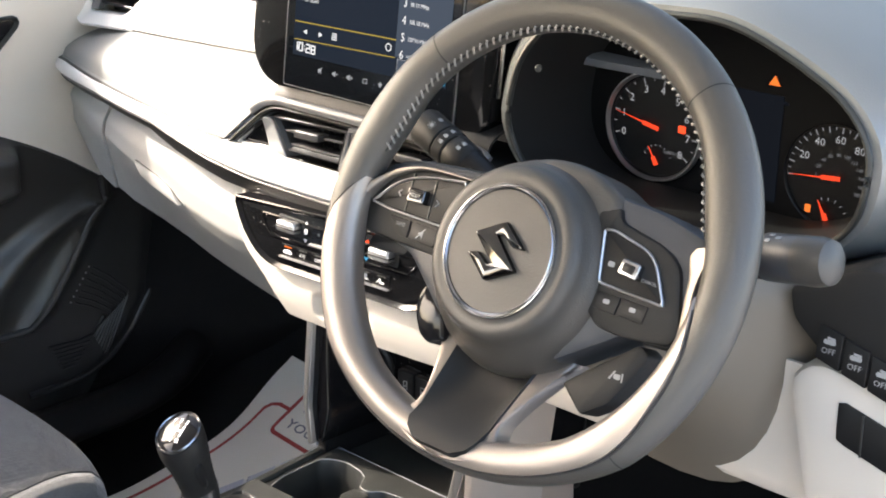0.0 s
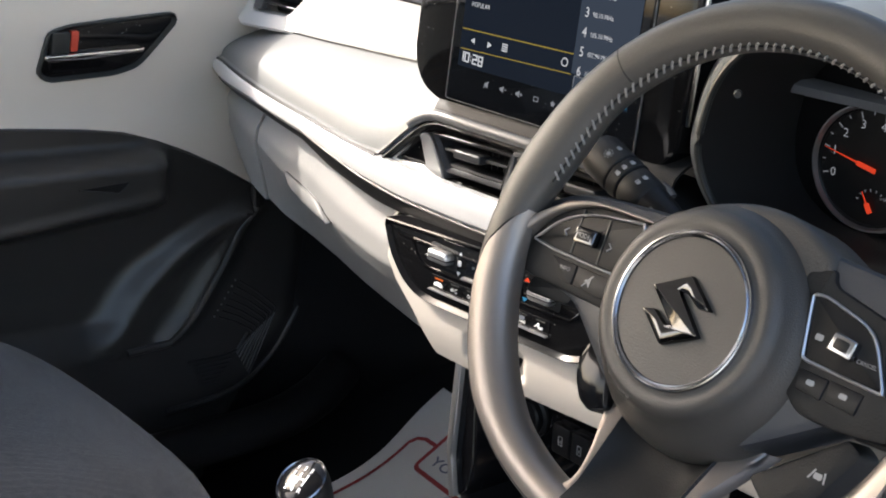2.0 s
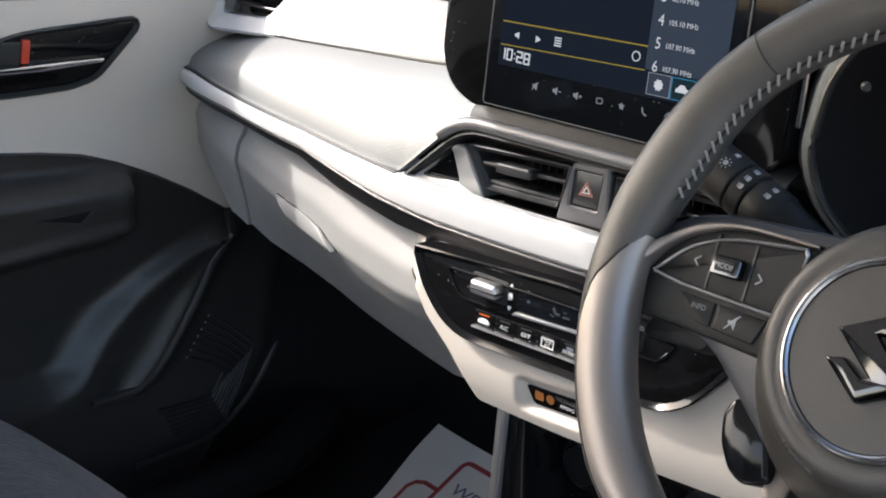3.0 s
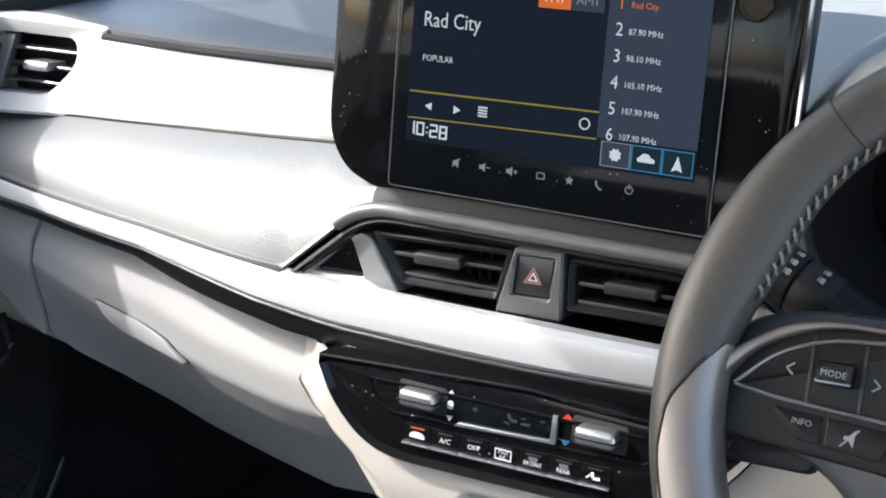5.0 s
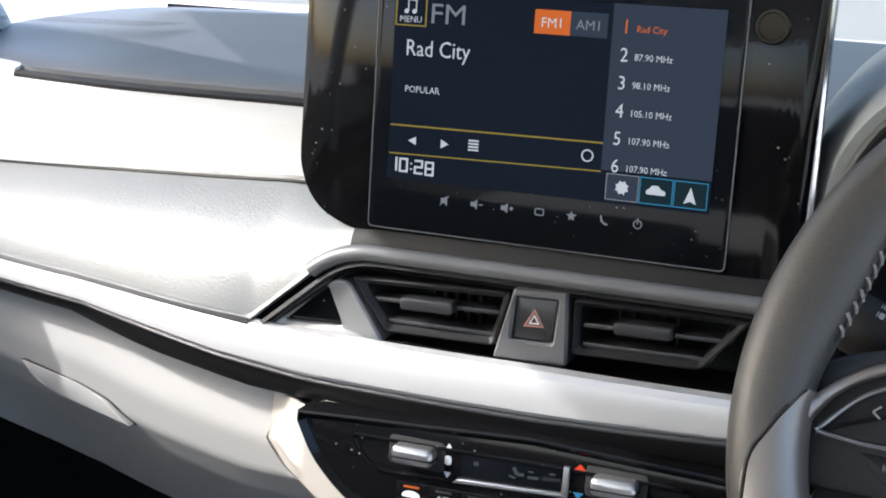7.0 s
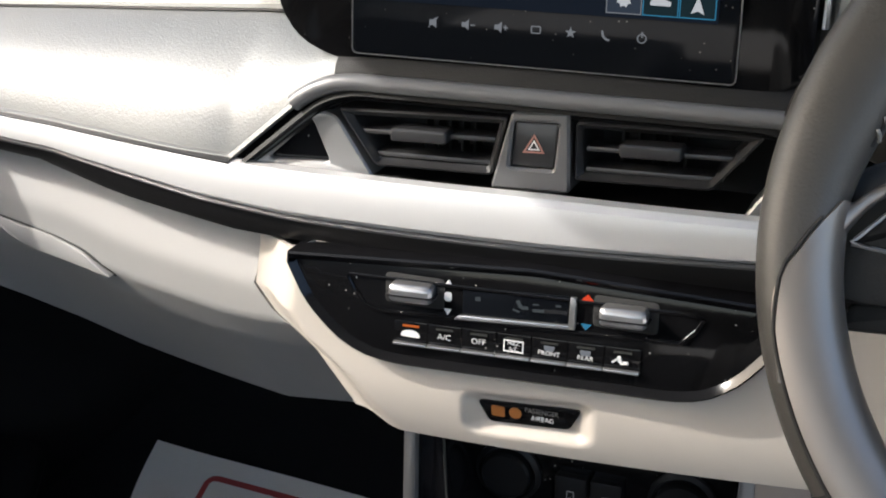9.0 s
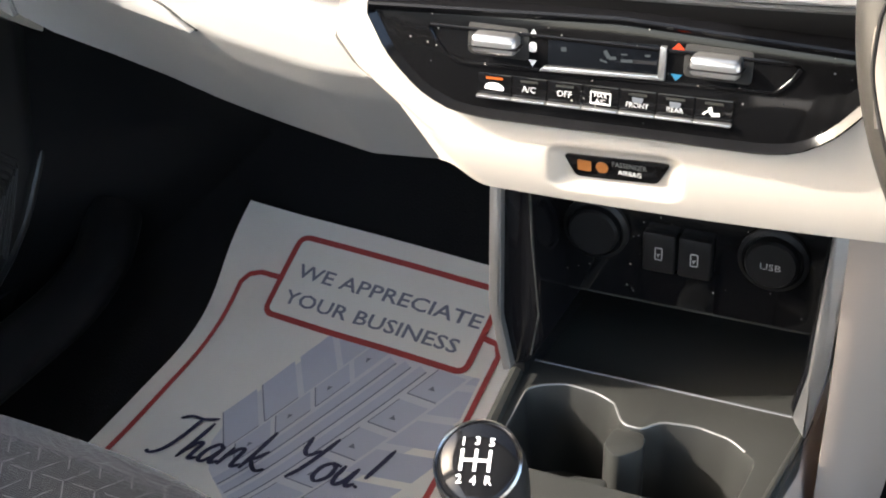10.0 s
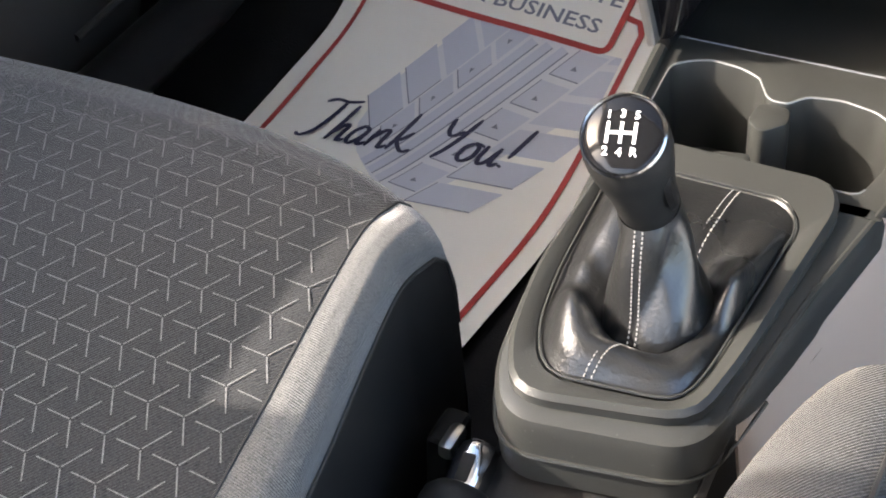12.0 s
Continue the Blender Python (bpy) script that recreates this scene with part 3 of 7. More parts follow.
def LM(a, b, c):
    p = low_profile(a)
    zs = [q[1] for q in p[1:9]][::-1]
    return DC(a, b, float(np.interp(b, zs, [q[0] for q in p[1:9]][::-1])) + 0.0025 + c)


def LT(a, b, c):
    """Latch face that leans out towards its lower lip."""
    return LM(a, b, c + 0.40 * max(0, 0.5335 - 0.10 * (a + 0.430) - b))


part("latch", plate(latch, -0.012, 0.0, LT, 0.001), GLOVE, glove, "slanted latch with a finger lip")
part("latch_gap", ringplate(inset(latch, -0.0012), latch, -0.004, -0.0012, LM, 0.0002), GREYBLACK, glove, "dark gap round the latch")

# centre stack: an ivory surround that stands proud of the glovebox
def smooth_step(t):
    t = min(1, max(0, t))
    return t * t * (3 - 2 * t)


def stack_c(x, z):
    """How far the stack face stands out at x, z."""
    side = min(1, max(0, (x - seam_x(z)) / 0.045)) if x < 0 else 1
    side = side * side * (3 - 2 * side)
    low = min(1, max(0, (z - 0.452) / 0.045))
    face = min(1, max(0, (0.081 + (z - 0.513) * 1.15 - abs(x)) / 0.006)) * min(1, max(0, (z - 0.517) / 0.004))
    dx, dz = max(0, abs(x + 0.0025) - 0.028) / 0.013, max(0, abs(z - 0.4862 - 0.06 * x) - 0.0075) / 0.0085
    dimple = 1 - smooth_step(math.hypot(dx, dz))
    return -0.027 - 0.007 * dimple - 0.014 * face + side * (0.031 - 0.012 * (1 - low) ** 2) - 0.006 * (0.575 - z) / 0.12


rows = []
for u in spread(0, 1, 190):
    row = []
    for v in spread(0, 1, 72):
        z = 0.458 + v * (0.562 + 0.010 * min(1, u * 8) - 0.458) + 0.010 * u * (1 - v)
        x = seam_x(z) + u * (0.205 - seam_x(z))
        row.append(DC(x, z, stack_c(x, z)))
    z = 0.4565 + 0.010 * u
    x = seam_x(z) + u * (0.205 - seam_x(z))
    c = stack_c(x, 0.458)
    rows.append([DC(x, z + 0.016, c - 0.10), DC(x, z + 0.003, c - 0.02), DC(x, z, c - 0.006)] + row)
part("centre_surround", thick(grid(rows), 0.003), IVORY, dash, "ivory surround of the centre stack")
# knee panel behind the wheel, bottom edge turned under
rows = []
for x in spread(0.203, 0.70, 30):
    t = band_bot(x)
    row = []
    for s in spread(0, 1, 12):
        z = t - s * (t - 0.468)
        row.append(Vector((x, -0.020 + 0.02 * s + 0.05 * max(0, x - 0.5), z)))
    row += [Vector((x, 0.006, 0.462)), Vector((x, 0.03, 0.460)), Vector((x, 0.20, 0.48))]
    rows.append(row)
part("knee_panel", thick(grid(rows), 0.003), IVORY, dash, "ivory knee panel below the steering column")

# ---- centre air vents ----
vents = thing("vent_surround", (0, 0.02, 0.615), "black hexagonal surround of the centre air vents above the silver trim", "vent surround")
hex_out = rnd([(-0.197, 0.6090), (-0.131, 0.6640), (0.131, 0.6655), (0.197, 0.6090)], [0.004, 0.022, 0.022, 0.004], 6)
hex_mid = rnd([(-0.187, 0.6115), (-0.1280, 0.6590), (0.1280, 0.6605), (0.187, 0.6115)], [0.003, 0.018, 0.018, 0.003], 6)
part("outer_frame", ringplate(hex_out, hex_mid, -0.06, 0.0085, D, 0.0025, ci=0.004), SOFTBLACK, vents, "grained black outer frame")
hex_in = rnd([(-0.180, 0.6130), (-0.125, 0.6565), (0.125, 0.6580), (0.180, 0.6130)], [0.003, 0.014, 0.014, 0.003], 6)
band = rnd([(-0.2040, 0.6110), (-0.1365, 0.6685), (0.1365, 0.6695), (0.156, 0.654)], [0.0, 0.024, 0.01, 0.0], 8)[1:-1]
# Wrap of the grey panel; graphite puts its shade into the colour.
part("rim_band", tube([D(a, b, 0.0050) for a, b in band], 0.0052, 12), GRAPHITE, vents, "rounded grey panel lip over the vents, darkened for its shade")
part("inner_frame", ringplate(hex_mid, hex_in, -0.05, 0.004, D, 0.001, ci=-0.004), BLACK, vents)
part("back", plate(hex_mid, -0.075, -0.055, D, 0), RUBBER, vents)
for side in (-1, 1):
    tri = turned_to(rnd([(side * 0.1880, 0.6115), (side * 0.1055, 0.6130), (side * 0.1300, 0.6490), (side * 0.1430, 0.6490)], [0.003, 0.002, 0.006, 0.008], 4), 60, (side * 0.1880, 0.6115))
    tri_in = turned_to(rnd([(side * 0.1755, 0.6170), (side * 0.1338, 0.6188), (side * 0.1450, 0.6440)], 0.0035, 4), 60, (side * 0.1755, 0.6170))
    part("corner_panel", ringplate(tri, tri_in, -0.03, 0.0035, D, 0.0012, ci=0.002), VENTSILVER, vents, "satin grey corner surround")
    part("corner_window", plate(inset(tri_in, -0.001), -0.03, -0.003, D, 0), PIANO, vents, "small gloss black corner window")


def vent(name, outline, bars, knob, label, group):
    v = thing(name, D(knob[0], min(p[1] for p in outline), 0), label, "air vent", group)
    o = rnd(outline, 0.003, 3)
    part("frame", ringplate(o, inset(o, 0.0042), -0.05, 0.0045, D, 0.0012, ci=0.001), VENT, v)
    part("duct", plate(inset(o, 0.002), -0.052, -0.045, D, 0), RUBBER, v)
    for a0, b0, a1, b1 in bars:
        part("slat", rbox((a1 - a0, 0.0030, 0.016), shifted(D, (a0 + a1) / 2, (b0 + b1) / 2, -0.008, math.atan2(b1 - b0, a1 - a0)), 0.0014), VENT, v)
    for k in range(5):
        a = outline[0][0] + 0.02 + (outline[1][0] - outline[0][0] - 0.04) * k / 4
        part("upright_slat", rbox((0.0018, 0.024, 0.012), shifted(D, a, (outline[0][1] + outline[2][1]) / 2, -0.030), 0.0006), BLACK, v)
    part("slider", rbox((0.034, 0.0076, 0.016), shifted(D, knob[0], knob[1], 0.0, 0.03), 0.0025, 3), VENT, v, "dark slider knob on the slat")
    return v


vent("air_vent", [(-0.1040, 0.6205), (-0.0335, 0.6225), (-0.0250, 0.6565), (-0.1275, 0.6525)],
     [(-0.116, 0.6392, -0.033, 0.6420), (-0.108, 0.6268, -0.035, 0.6284)], (-0.0767, 0.6412), "black centre air vent with horizontal slats beside the hazard switch", "centre air vents")
vent("air_vent", [(0.0140, 0.6250), (0.0890, 0.6275), (0.1155, 0.6600), (0.0135, 0.6580)],
     [(0.019, 0.6425, 0.104, 0.6450), (0.019, 0.6310, 0.094, 0.6330)], (0.0555, 0.6455), "black centre air vent with horizontal slats nearer the wheel", "centre air vents")
hz = thing("hazard_switch", D(-0.006, 0.622, 0.0), "black hazard warning switch with a pale red triangle between the vents", "switch")
hz_o = rnd([(-0.0335, 0.6160), (0.0125, 0.6175), (0.0105, 0.6630), (-0.0220, 0.6605)], [0.003, 0.003, 0.002, 0.002], 3)
hz_i = rnd([(-0.0228, 0.6292), (0.0030, 0.6298), (0.0052, 0.6565), (-0.0208, 0.6553)], 0.0020, 3)
part("surround", ringplate(hz_o, hz_i, -0.03, 0.007, D, 0.0015), GRAPHITE, hz, "satin graphite switch surround")
part("button", plate(inset(hz_i, 0.0006), -0.02, 0.0045, D, 0.001), VENT, hz)
tri = [(-0.0092, 0.6490), (-0.0158, 0.6378), (-0.0030, 0.6385)]
part("triangle", ringplate(tri, inset(tri, 0.0009), 0.004, 0.0052, D, 0.0001), PALE_RED, hz, "thin red warning triangle", smooth=0)
part("inner_triangle", ringplate(inset(tri, 0.0017), inset(tri, 0.0024), 0.004, 0.0052, D, 0.0001), MARK, hz, "thin white inner triangle", smooth=0)

# ---- side vent by the passenger door ----
sv = thing("side_vent", (-0.60, 0.13, 0.66), "white-framed side air vent with dark slats by the passenger door", "air vent")


def SV(a, b, c):
    return Vector((a, 0.1465 - 0.097 * (a + 0.668) + 0.42 * (b - 0.66) - c, b))


sv_o = rnd([(-0.676, 0.742), (-0.671, 0.672), (-0.655, 0.655), (-0.580, 0.660), (-0.508, 0.666), (-0.508, 0.742)], [0.010, 0.010, 0.010, 0.02, 0.002, 0.002], 5)
sv_i = rnd([(-0.656, 0.726), (-0.657, 0.700), (-0.648, 0.672), (-0.566, 0.677), (-0.540, 0.707), (-0.549, 0.728)], [0.006, 0.01, 0.006, 0.014, 0.012, 0.014], 5)


part("frame", ringplate(turned_to(sv_o, 72, (-0.676, 0.742)), turned_to(sv_i, 72, (-0.656, 0.726)), -0.03, 0.006, SV, 0.003, ci=-0.001), WHITE, sv, "white rounded frame")
part("duct", plate(sv_i, -0.05, -0.04, SV, 0), RUBBER, sv)
for b in (0.6870, 0.7005, 0.7145):
    part("slat", rbox((0.086, 0.003, 0.020), shifted(SV, -0.586, b, -0.014, 0.025), 0.0012), VENT, sv)
part("slider", rbox((0.032, 0.0085, 0.024), shifted(SV, -0.584, 0.7015, -0.006, 0.025), 0.0025), GRAPHITE, sv, "graphite slider knob")
part("wheel_plate", rbox((0.020, 0.048, 0.010), shifted(SV, -0.643, 0.700, -0.010), 0.003), GRAPHITE, sv)
part("wheel_dial", rbox((0.0065, 0.030, 0.010), shifted(SV, -0.650, 0.700, -0.004), 0.003), VENT, sv)

# ---- display ----
disp = thing("touch_screen", (0, 0.02, 0.68), "large gloss black touch screen showing the radio, on the dashboard", "display")
def SC(a, b, c):
    return Vector((a, 0.004 - c + 0.04 * (b - 0.70), b))


shell = rnd([(-0.172, 0.712), (-0.158, 0.688), (-0.126, 0.676), (0.118, 0.678), (0.134, 0.690), (0.138, 0.855), (0.120, 0.872), (-0.150, 0.872), (-0.170, 0.855)], [0.02, 0.02, 0.02, 0.01, 0.01, 0.01, 0.015, 0.015, 0.015], 4)
part("housing", plate(shell, -0.032, -0.001, SC, 0.004), PIANO, disp, "gloss black housing with dust specks")
part("edge_strip", tube([SC(0.1375, z, -0.006) for z in spread(0.715, 0.855, 8)], 0.0022, 8), CHROME, disp, "bright edge strip")
glass = rnd(rect(-0.121, 0.684, 0.0955, 0.862), 0.003, 3)
part("glass", plate(glass, -0.002, 0.0005, SC, 0.0006), GLASSBLACK, disp, "black screen glass")
part("glass_edge", ringplate(inset(glass, -0.0006), glass, -0.002, 0.0007, SC, 0.0001), GRAPHITE, disp)
knob = part("volume_knob", lathe([(0.0098, -0.002), (0.0098, 0.0004), (0.009, 0.0014), (0.0075, 0.0014), (0.007, 0.0006), (0, 0.0006)], shifted(SC, 0.1085, 0.8185), 28), PIANO, disp, "round gloss black button")
ui = thing("radio_display", (0, 0.0, 0.70), "lit radio menu with station list and clock on the screen", "screen image")


def flat(name, poly, mat, c=0.0008, parent=None, label=""):
    bm = bmesh.new()
    bm.faces.new([bm.verts.new(SC(a, b, c)) for a, b in poly])
    return part(name, bm, mat, parent or ui, label, smooth=0)


def say(text, size, a, b, mat, name="lettering", c=0.0013, align="LEFT", bold=0.0, stretch=1.0):
    return part(name, words(text, size, SC, (a, b, c), align, depth=0.0, bold=bold, stretch=stretch), mat, ui, smooth=0)


flat("backdrop", rect(-0.1105, 0.7145, 0.0845, 0.8255), GLOW_BASE)
flat("list_panel", rect(0.0215, 0.7330, 0.0845, 0.8255), GLOW_PANEL, 0.0010)
flat("tab_panel", rect(-0.034, 0.800, 0.0215, 0.8255), GLOW_BASE, 0.0009)
flat("active_tab", rect(-0.0240, 0.8060, -0.0028, 0.8195), GLOW_ORANGE, 0.0011)
flat("tab", rect(-0.0026, 0.8060, 0.0188, 0.8195), GLOW_PANEL, 0.0011)
say("FM1", 0.0078, -0.0134, 0.8098, GLOW_WHITE, align="CENTER")
say("AM1", 0.0078, 0.0081, 0.8098, GLOW_DIM, align="CENTER")
part("menu_box", ringplate(rect(-0.1100, 0.8050, -0.0903, 0.8235), rect(-0.1092, 0.8058, -0.0911, 0.8227), 0.0008, 0.0011, SC, 0.00002), GLOW_YELLOW, ui, "yellow menu box", smooth=0)
say("MENU", 0.0052, -0.1001, 0.8072, GLOW_WHITE, align="CENTER")
note = [lathe([(0, 0), (0.0014, 0.0001), (0, 0.0002)], shifted(SC, a, 0.8135, 0.001), 12) for a in (-0.1032, -0.0982)]
note += [plate(line(-0.1020, 0.8135, -0.1020, 0.8205, 0.0006), 0.001, 0.0012, SC, 0), plate(line(-0.0970, 0.8135, -0.0970, 0.8205, 0.0006), 0.001, 0.0012, SC, 0), plate(line(-0.1023, 0.8205, -0.0967, 0.8205, 0.0014), 0.001, 0.0012, SC, 0)]
part("note", joined(*note), GLOW_WHITE, ui, smooth=0)
say("FM", 0.0165, -0.0885, 0.8075, GLOW_DIM, stretch=1.15)
say("Rad City", 0.0135, -0.1025, 0.7880, GLOW_WHITE, stretch=0.86)
say("POPULAR", 0.0056, -0.1015, 0.7665, GLOW_WHITE, stretch=0.92)
flat("rule", line(-0.1095, 0.7465, 0.0215, 0.7480, 0.0010), GLOW_YELLOW, 0.0011)
flat("rule", line(-0.1095, 0.7295, 0.0215, 0.7320, 0.0008), GLOW_YELLOW, 0.0011)
flat("control_bar", [(-0.1095, 0.731), (0.0215, 0.733), (0.0215, 0.7455), (-0.1095, 0.744)], GLOW_BASE, 0.0009)
flat("previous", [(-0.0975, 0.7380), (-0.0925, 0.7355), (-0.0925, 0.7405)], GLOW_WHITE, 0.0013)
flat("play", [(-0.0765, 0.7352), (-0.0765, 0.7405), (-0.0715, 0.7380)], GLOW_WHITE, 0.0013)
part("list_mark", joined(*[plate(line(-0.0592, 0.7362 + k * 0.0018, -0.0528, 0.7362 + k * 0.0018, 0.0010), 0.001, 0.0012, SC, 0) for k in range(4)]), GLOW_WHITE, ui, smooth=0)
circ = [(0.013 + 0.0036 * math.cos(k * 0.314), 0.7400 + 0.0036 * math.sin(k * 0.314)) for k in range(20)]
part("cycle_mark", ringplate(circ, inset(circ, 0.0008), 0.001, 0.0012, SC, 0.00002), GLOW_WHITE, ui, smooth=0)
# clock in square digits
SEGS = {"0": "abcdef", "1": "bc", "2": "abged", "8": "abcdefg"}
LINES = {"a": (0, 2, 1, 2), "b": (1, 1, 1, 2), "c": (1, 0, 1, 1), "d": (0, 0, 1, 0), "e": (0, 0, 0, 1), "f": (0, 1, 0, 2), "g": (0, 1, 1, 1)}
bits = []
for a, ch in zip((-0.1090, -0.1020, -0.0922, -0.0852), "1028"):
    for k in SEGS[ch]:
        x0, z0, x1, z1 = LINES[k]
        tilt = -0.0004 * (a + 0.1075) / 0.01
        bits.append(plate(line(a + 0.0046 * x0 - 0.0004 * (x1 > x0), 0.7195 + tilt + 0.0037 * z0 - 0.0004 * (z1 > z0), a + 0.0046 * x1 + 0.0004 * (x1 > x0), 0.7195 + tilt + 0.0037 * z1 + 0.0004 * (z1 > z0), 0.0012), 0.001, 0.0013, SC, 0))
bits += [plate(rect(-0.0952, z, -0.0942, z + 0.001), 0.001, 0.0013, SC, 0) for z in (0.7205, 0.7238)]
part("clock", joined(*bits), GLOW_WHITE, ui, smooth=0)
for k, (num, text) in enumerate((("1", "Rad City"), ("2", "87.90 MHz"), ("3", "98.10 MHz"), ("4", "105.10 MHz"), ("5", "107.90 MHz"), ("6", "107.90 MHz"))):
    b = 0.8095 - k * 0.01545
    say(num, 0.0110, 0.0270, b, GLOW_ORANGE if k == 0 else GLOW_WHITE, stretch=0.9)
    say(text, 0.0053, 0.0353, b + 0.001, GLOW_ORANGE if k == 0 else GLOW_WHITE, stretch=0.92)
for k in range(3):
    a = 0.0250 + k * 0.0195
    part("menu_button", ringplate(rect(a, 0.7165, a + 0.019, 0.7315), rect(a + 0.0005, 0.7170, a + 0.0185, 0.7310), 0.0008, 0.0012, SC, 0.00002), GLOW_BLUE if k else GLOW_DIM, ui, smooth=0)
    flat("button_face", rect(a + 0.0006, 0.7171, a + 0.0184, 0.7309), GLOW_TEAL if k else GLOW_PANEL, 0.0011)
gear = [((0.0345 + (0.0042 if k % 2 else 0.0031) * math.cos((k // 2 * 2 + k % 2 * 0.9) * 0.3927)), (0.724 + (0.0042 if k % 2 else 0.0031) * math.sin((k // 2 * 2 + k % 2 * 0.9) * 0.3927))) for k in range(16)]
flat("settings_mark", gear, GLOW_WHITE, 0.0013)
flat("car_mark", rnd([(0.0485, 0.7220), (0.0595, 0.7220), (0.0595, 0.7245), (0.0570, 0.7250), (0.0555, 0.7272), (0.0515, 0.7272), (0.0500, 0.7250), (0.0485, 0.7245)], 0.0008, 2), GLOW_WHITE, 0.0013)
flat("arrow_mark", [(0.0700, 0.7190), (0.0735, 0.7205), (0.0770, 0.7190), (0.0735, 0.7285)], GLOW_WHITE, 0.0013)
# touch icons below the picture
TI = 0.7045
part("mute_icon", joined(plate([(-0.0745, TI - 0.0015), (-0.0725, TI - 0.0015), (-0.0705, TI - 0.003), (-0.0705, TI + 0.003), (-0.0725, TI + 0.0015), (-0.0745, TI + 0.0015)], 0.0004, 0.0008, SC, 0), plate(line(-0.0750, TI - 0.003, -0.0695, TI + 0.003, 0.0005), 0.0004, 0.0009, SC, 0)), GLOW_DIM, ui, smooth=0)
for k, a in enumerate((-0.0535, -0.0345)):
    spk = [plate([(a - 0.002, TI - 0.0013), (a, TI - 0.0013), (a + 0.002, TI - 0.003), (a + 0.002, TI + 0.003), (a, TI + 0.0013), (a - 0.002, TI + 0.0013)], 0.0004, 0.0008, SC, 0), plate(line(a + 0.003, TI, a + 0.0056, TI, 0.0007), 0.0004, 0.0008, SC, 0)]
    if k:
        spk.append(plate(line(a + 0.0043, TI - 0.0013, a + 0.0043, TI + 0.0013, 0.0007), 0.0004, 0.0008, SC, 0))
    part("volume_icon", joined(*spk), GLOW_DIM, ui, smooth=0)
home = rnd(rect(-0.0158, TI - 0.002, -0.0102, TI + 0.0022), 0.0008, 2)
part("home_icon", ringplate(home, inset(home, 0.0006), 0.0004, 0.0008, SC, 0.00002), GLOW_DIM, ui, smooth=0)
star = [(0.0064 + (0.0032 if k % 2 == 0 else 0.0014) * math.sin(k * 0.6283), TI + (0.0032 if k % 2 == 0 else 0.0014) * math.cos(k * 0.6283)) for k in range(10)]
flat("star_icon", star, GLOW_DIM, 0.0008)
part("phone_icon", tube([SC(0.0236, TI + 0.0025, 0.0006), SC(0.0242, TI - 0.0005, 0.0006), SC(0.0260, TI - 0.0022, 0.0006), SC(0.0278, TI - 0.0025, 0.0006)], 0.0006, 6), GLOW_DIM, ui, smooth=0)
pw = [(0.0452 + 0.0026 * math.cos(k * 0.314), TI - 0.0003 + 0.0026 * math.sin(k * 0.314)) for k in range(20)]
part("power_icon", joined(ringplate(pw, inset(pw, 0.0006), 0.0004, 0.0008, SC, 0.00002), plate(line(0.0452, TI, 0.0452, TI + 0.0033, 0.0006), 0.0004, 0.0009, SC, 0)), GLOW_DIM, ui, smooth=0)

# ---- climate panel ----
clim = thing("climate_panel", D(0, 0.512, 0.02), "gloss black climate control panel in the ivory centre stack", "control panel")
def CP(a, b, c):
    return Vector((a, -0.028 - c - 0.25 * (0.55 - b) * 0.2, b))


cp_o = rnd([(-0.153, 0.5705), (-0.1375, 0.541), (-0.1165, 0.5215), (-0.0985, 0.5135), (-0.079, 0.5115), (0.080, 0.5155), (0.0985, 0.5185), (0.1165, 0.5300), (0.140, 0.558), (0.152, 0.5760), (0.0, 0.5800)], [0.004, 0.01, 0.008, 0.008, 0.008, 0.008, 0.01, 0.008, 0.01, 0.004, 0.002], 4)
part("rim", ringplate(even(cp_o, 72), even(inset(cp_o, 0.0055), 72), -0.03, 0.004, CP, 0.0012, ci=0.0015), GLOSS, clim, "gloss black rim")
part("face", plate(even(inset(cp_o, 0.004), 72), -0.03, 0.0005, CP, 0.0008), PIANO, clim, "gloss black face with dust specks")
ridge = rnd([(-0.1165, 0.5625), (-0.098, 0.5405), (0.086, 0.5475), (0.099, 0.567)], 0.006, 4)
part("inner_ridge", ringplate(even(ridge, 40), even(inset(ridge, 0.0022), 40), -0.003, 0.0018, CP, 0.0006), PIANO, clim)
for a, b in ((-0.0695, 0.5575), (0.0525, 0.5610)):
    k = part("rocker", rbox((0.0262, 0.0108, 0.012), shifted(CP, a, b, 0.0045, 0.02), 0.0038, 3), SATIN, clim, "satin silver temperature rocker")
    part("groove", rbox((0.0285, 0.0010, 0.0126), shifted(CP, a, b - 0.0012, 0.0046, 0.02), 0.0003), BLACK, k)
    part("rocker_well", plate(rnd(rect(a - 0.018, b - 0.0095, a + 0.018, b + 0.0085), 0.003, 3), -0.004, 0.0009, CP, 0.0003), RUBBER, clim)
lcd = [(-0.0405, 0.5475), (0.0205, 0.5510), (0.0205, 0.5665), (-0.0405, 0.5635)]
part("readout", plate(lcd, -0.002, 0.0011, CP, 0.0002), GLASSBLACK, clim, "dark readout window")
part("readout_ledge", plate([(-0.0450, 0.5440), (0.0250, 0.5480), (0.0250, 0.5505), (-0.0420, 0.5470)], -0.002, 0.0028, CP, 0.0006), SATIN, clim, "grey ledge below the readout")
part("readout_side", plate([(0.0212, 0.5490), (0.0252, 0.5490), (0.0252, 0.5665), (0.0218, 0.5665)], -0.002, 0.0028, CP, 0.0006), SATIN, clim)
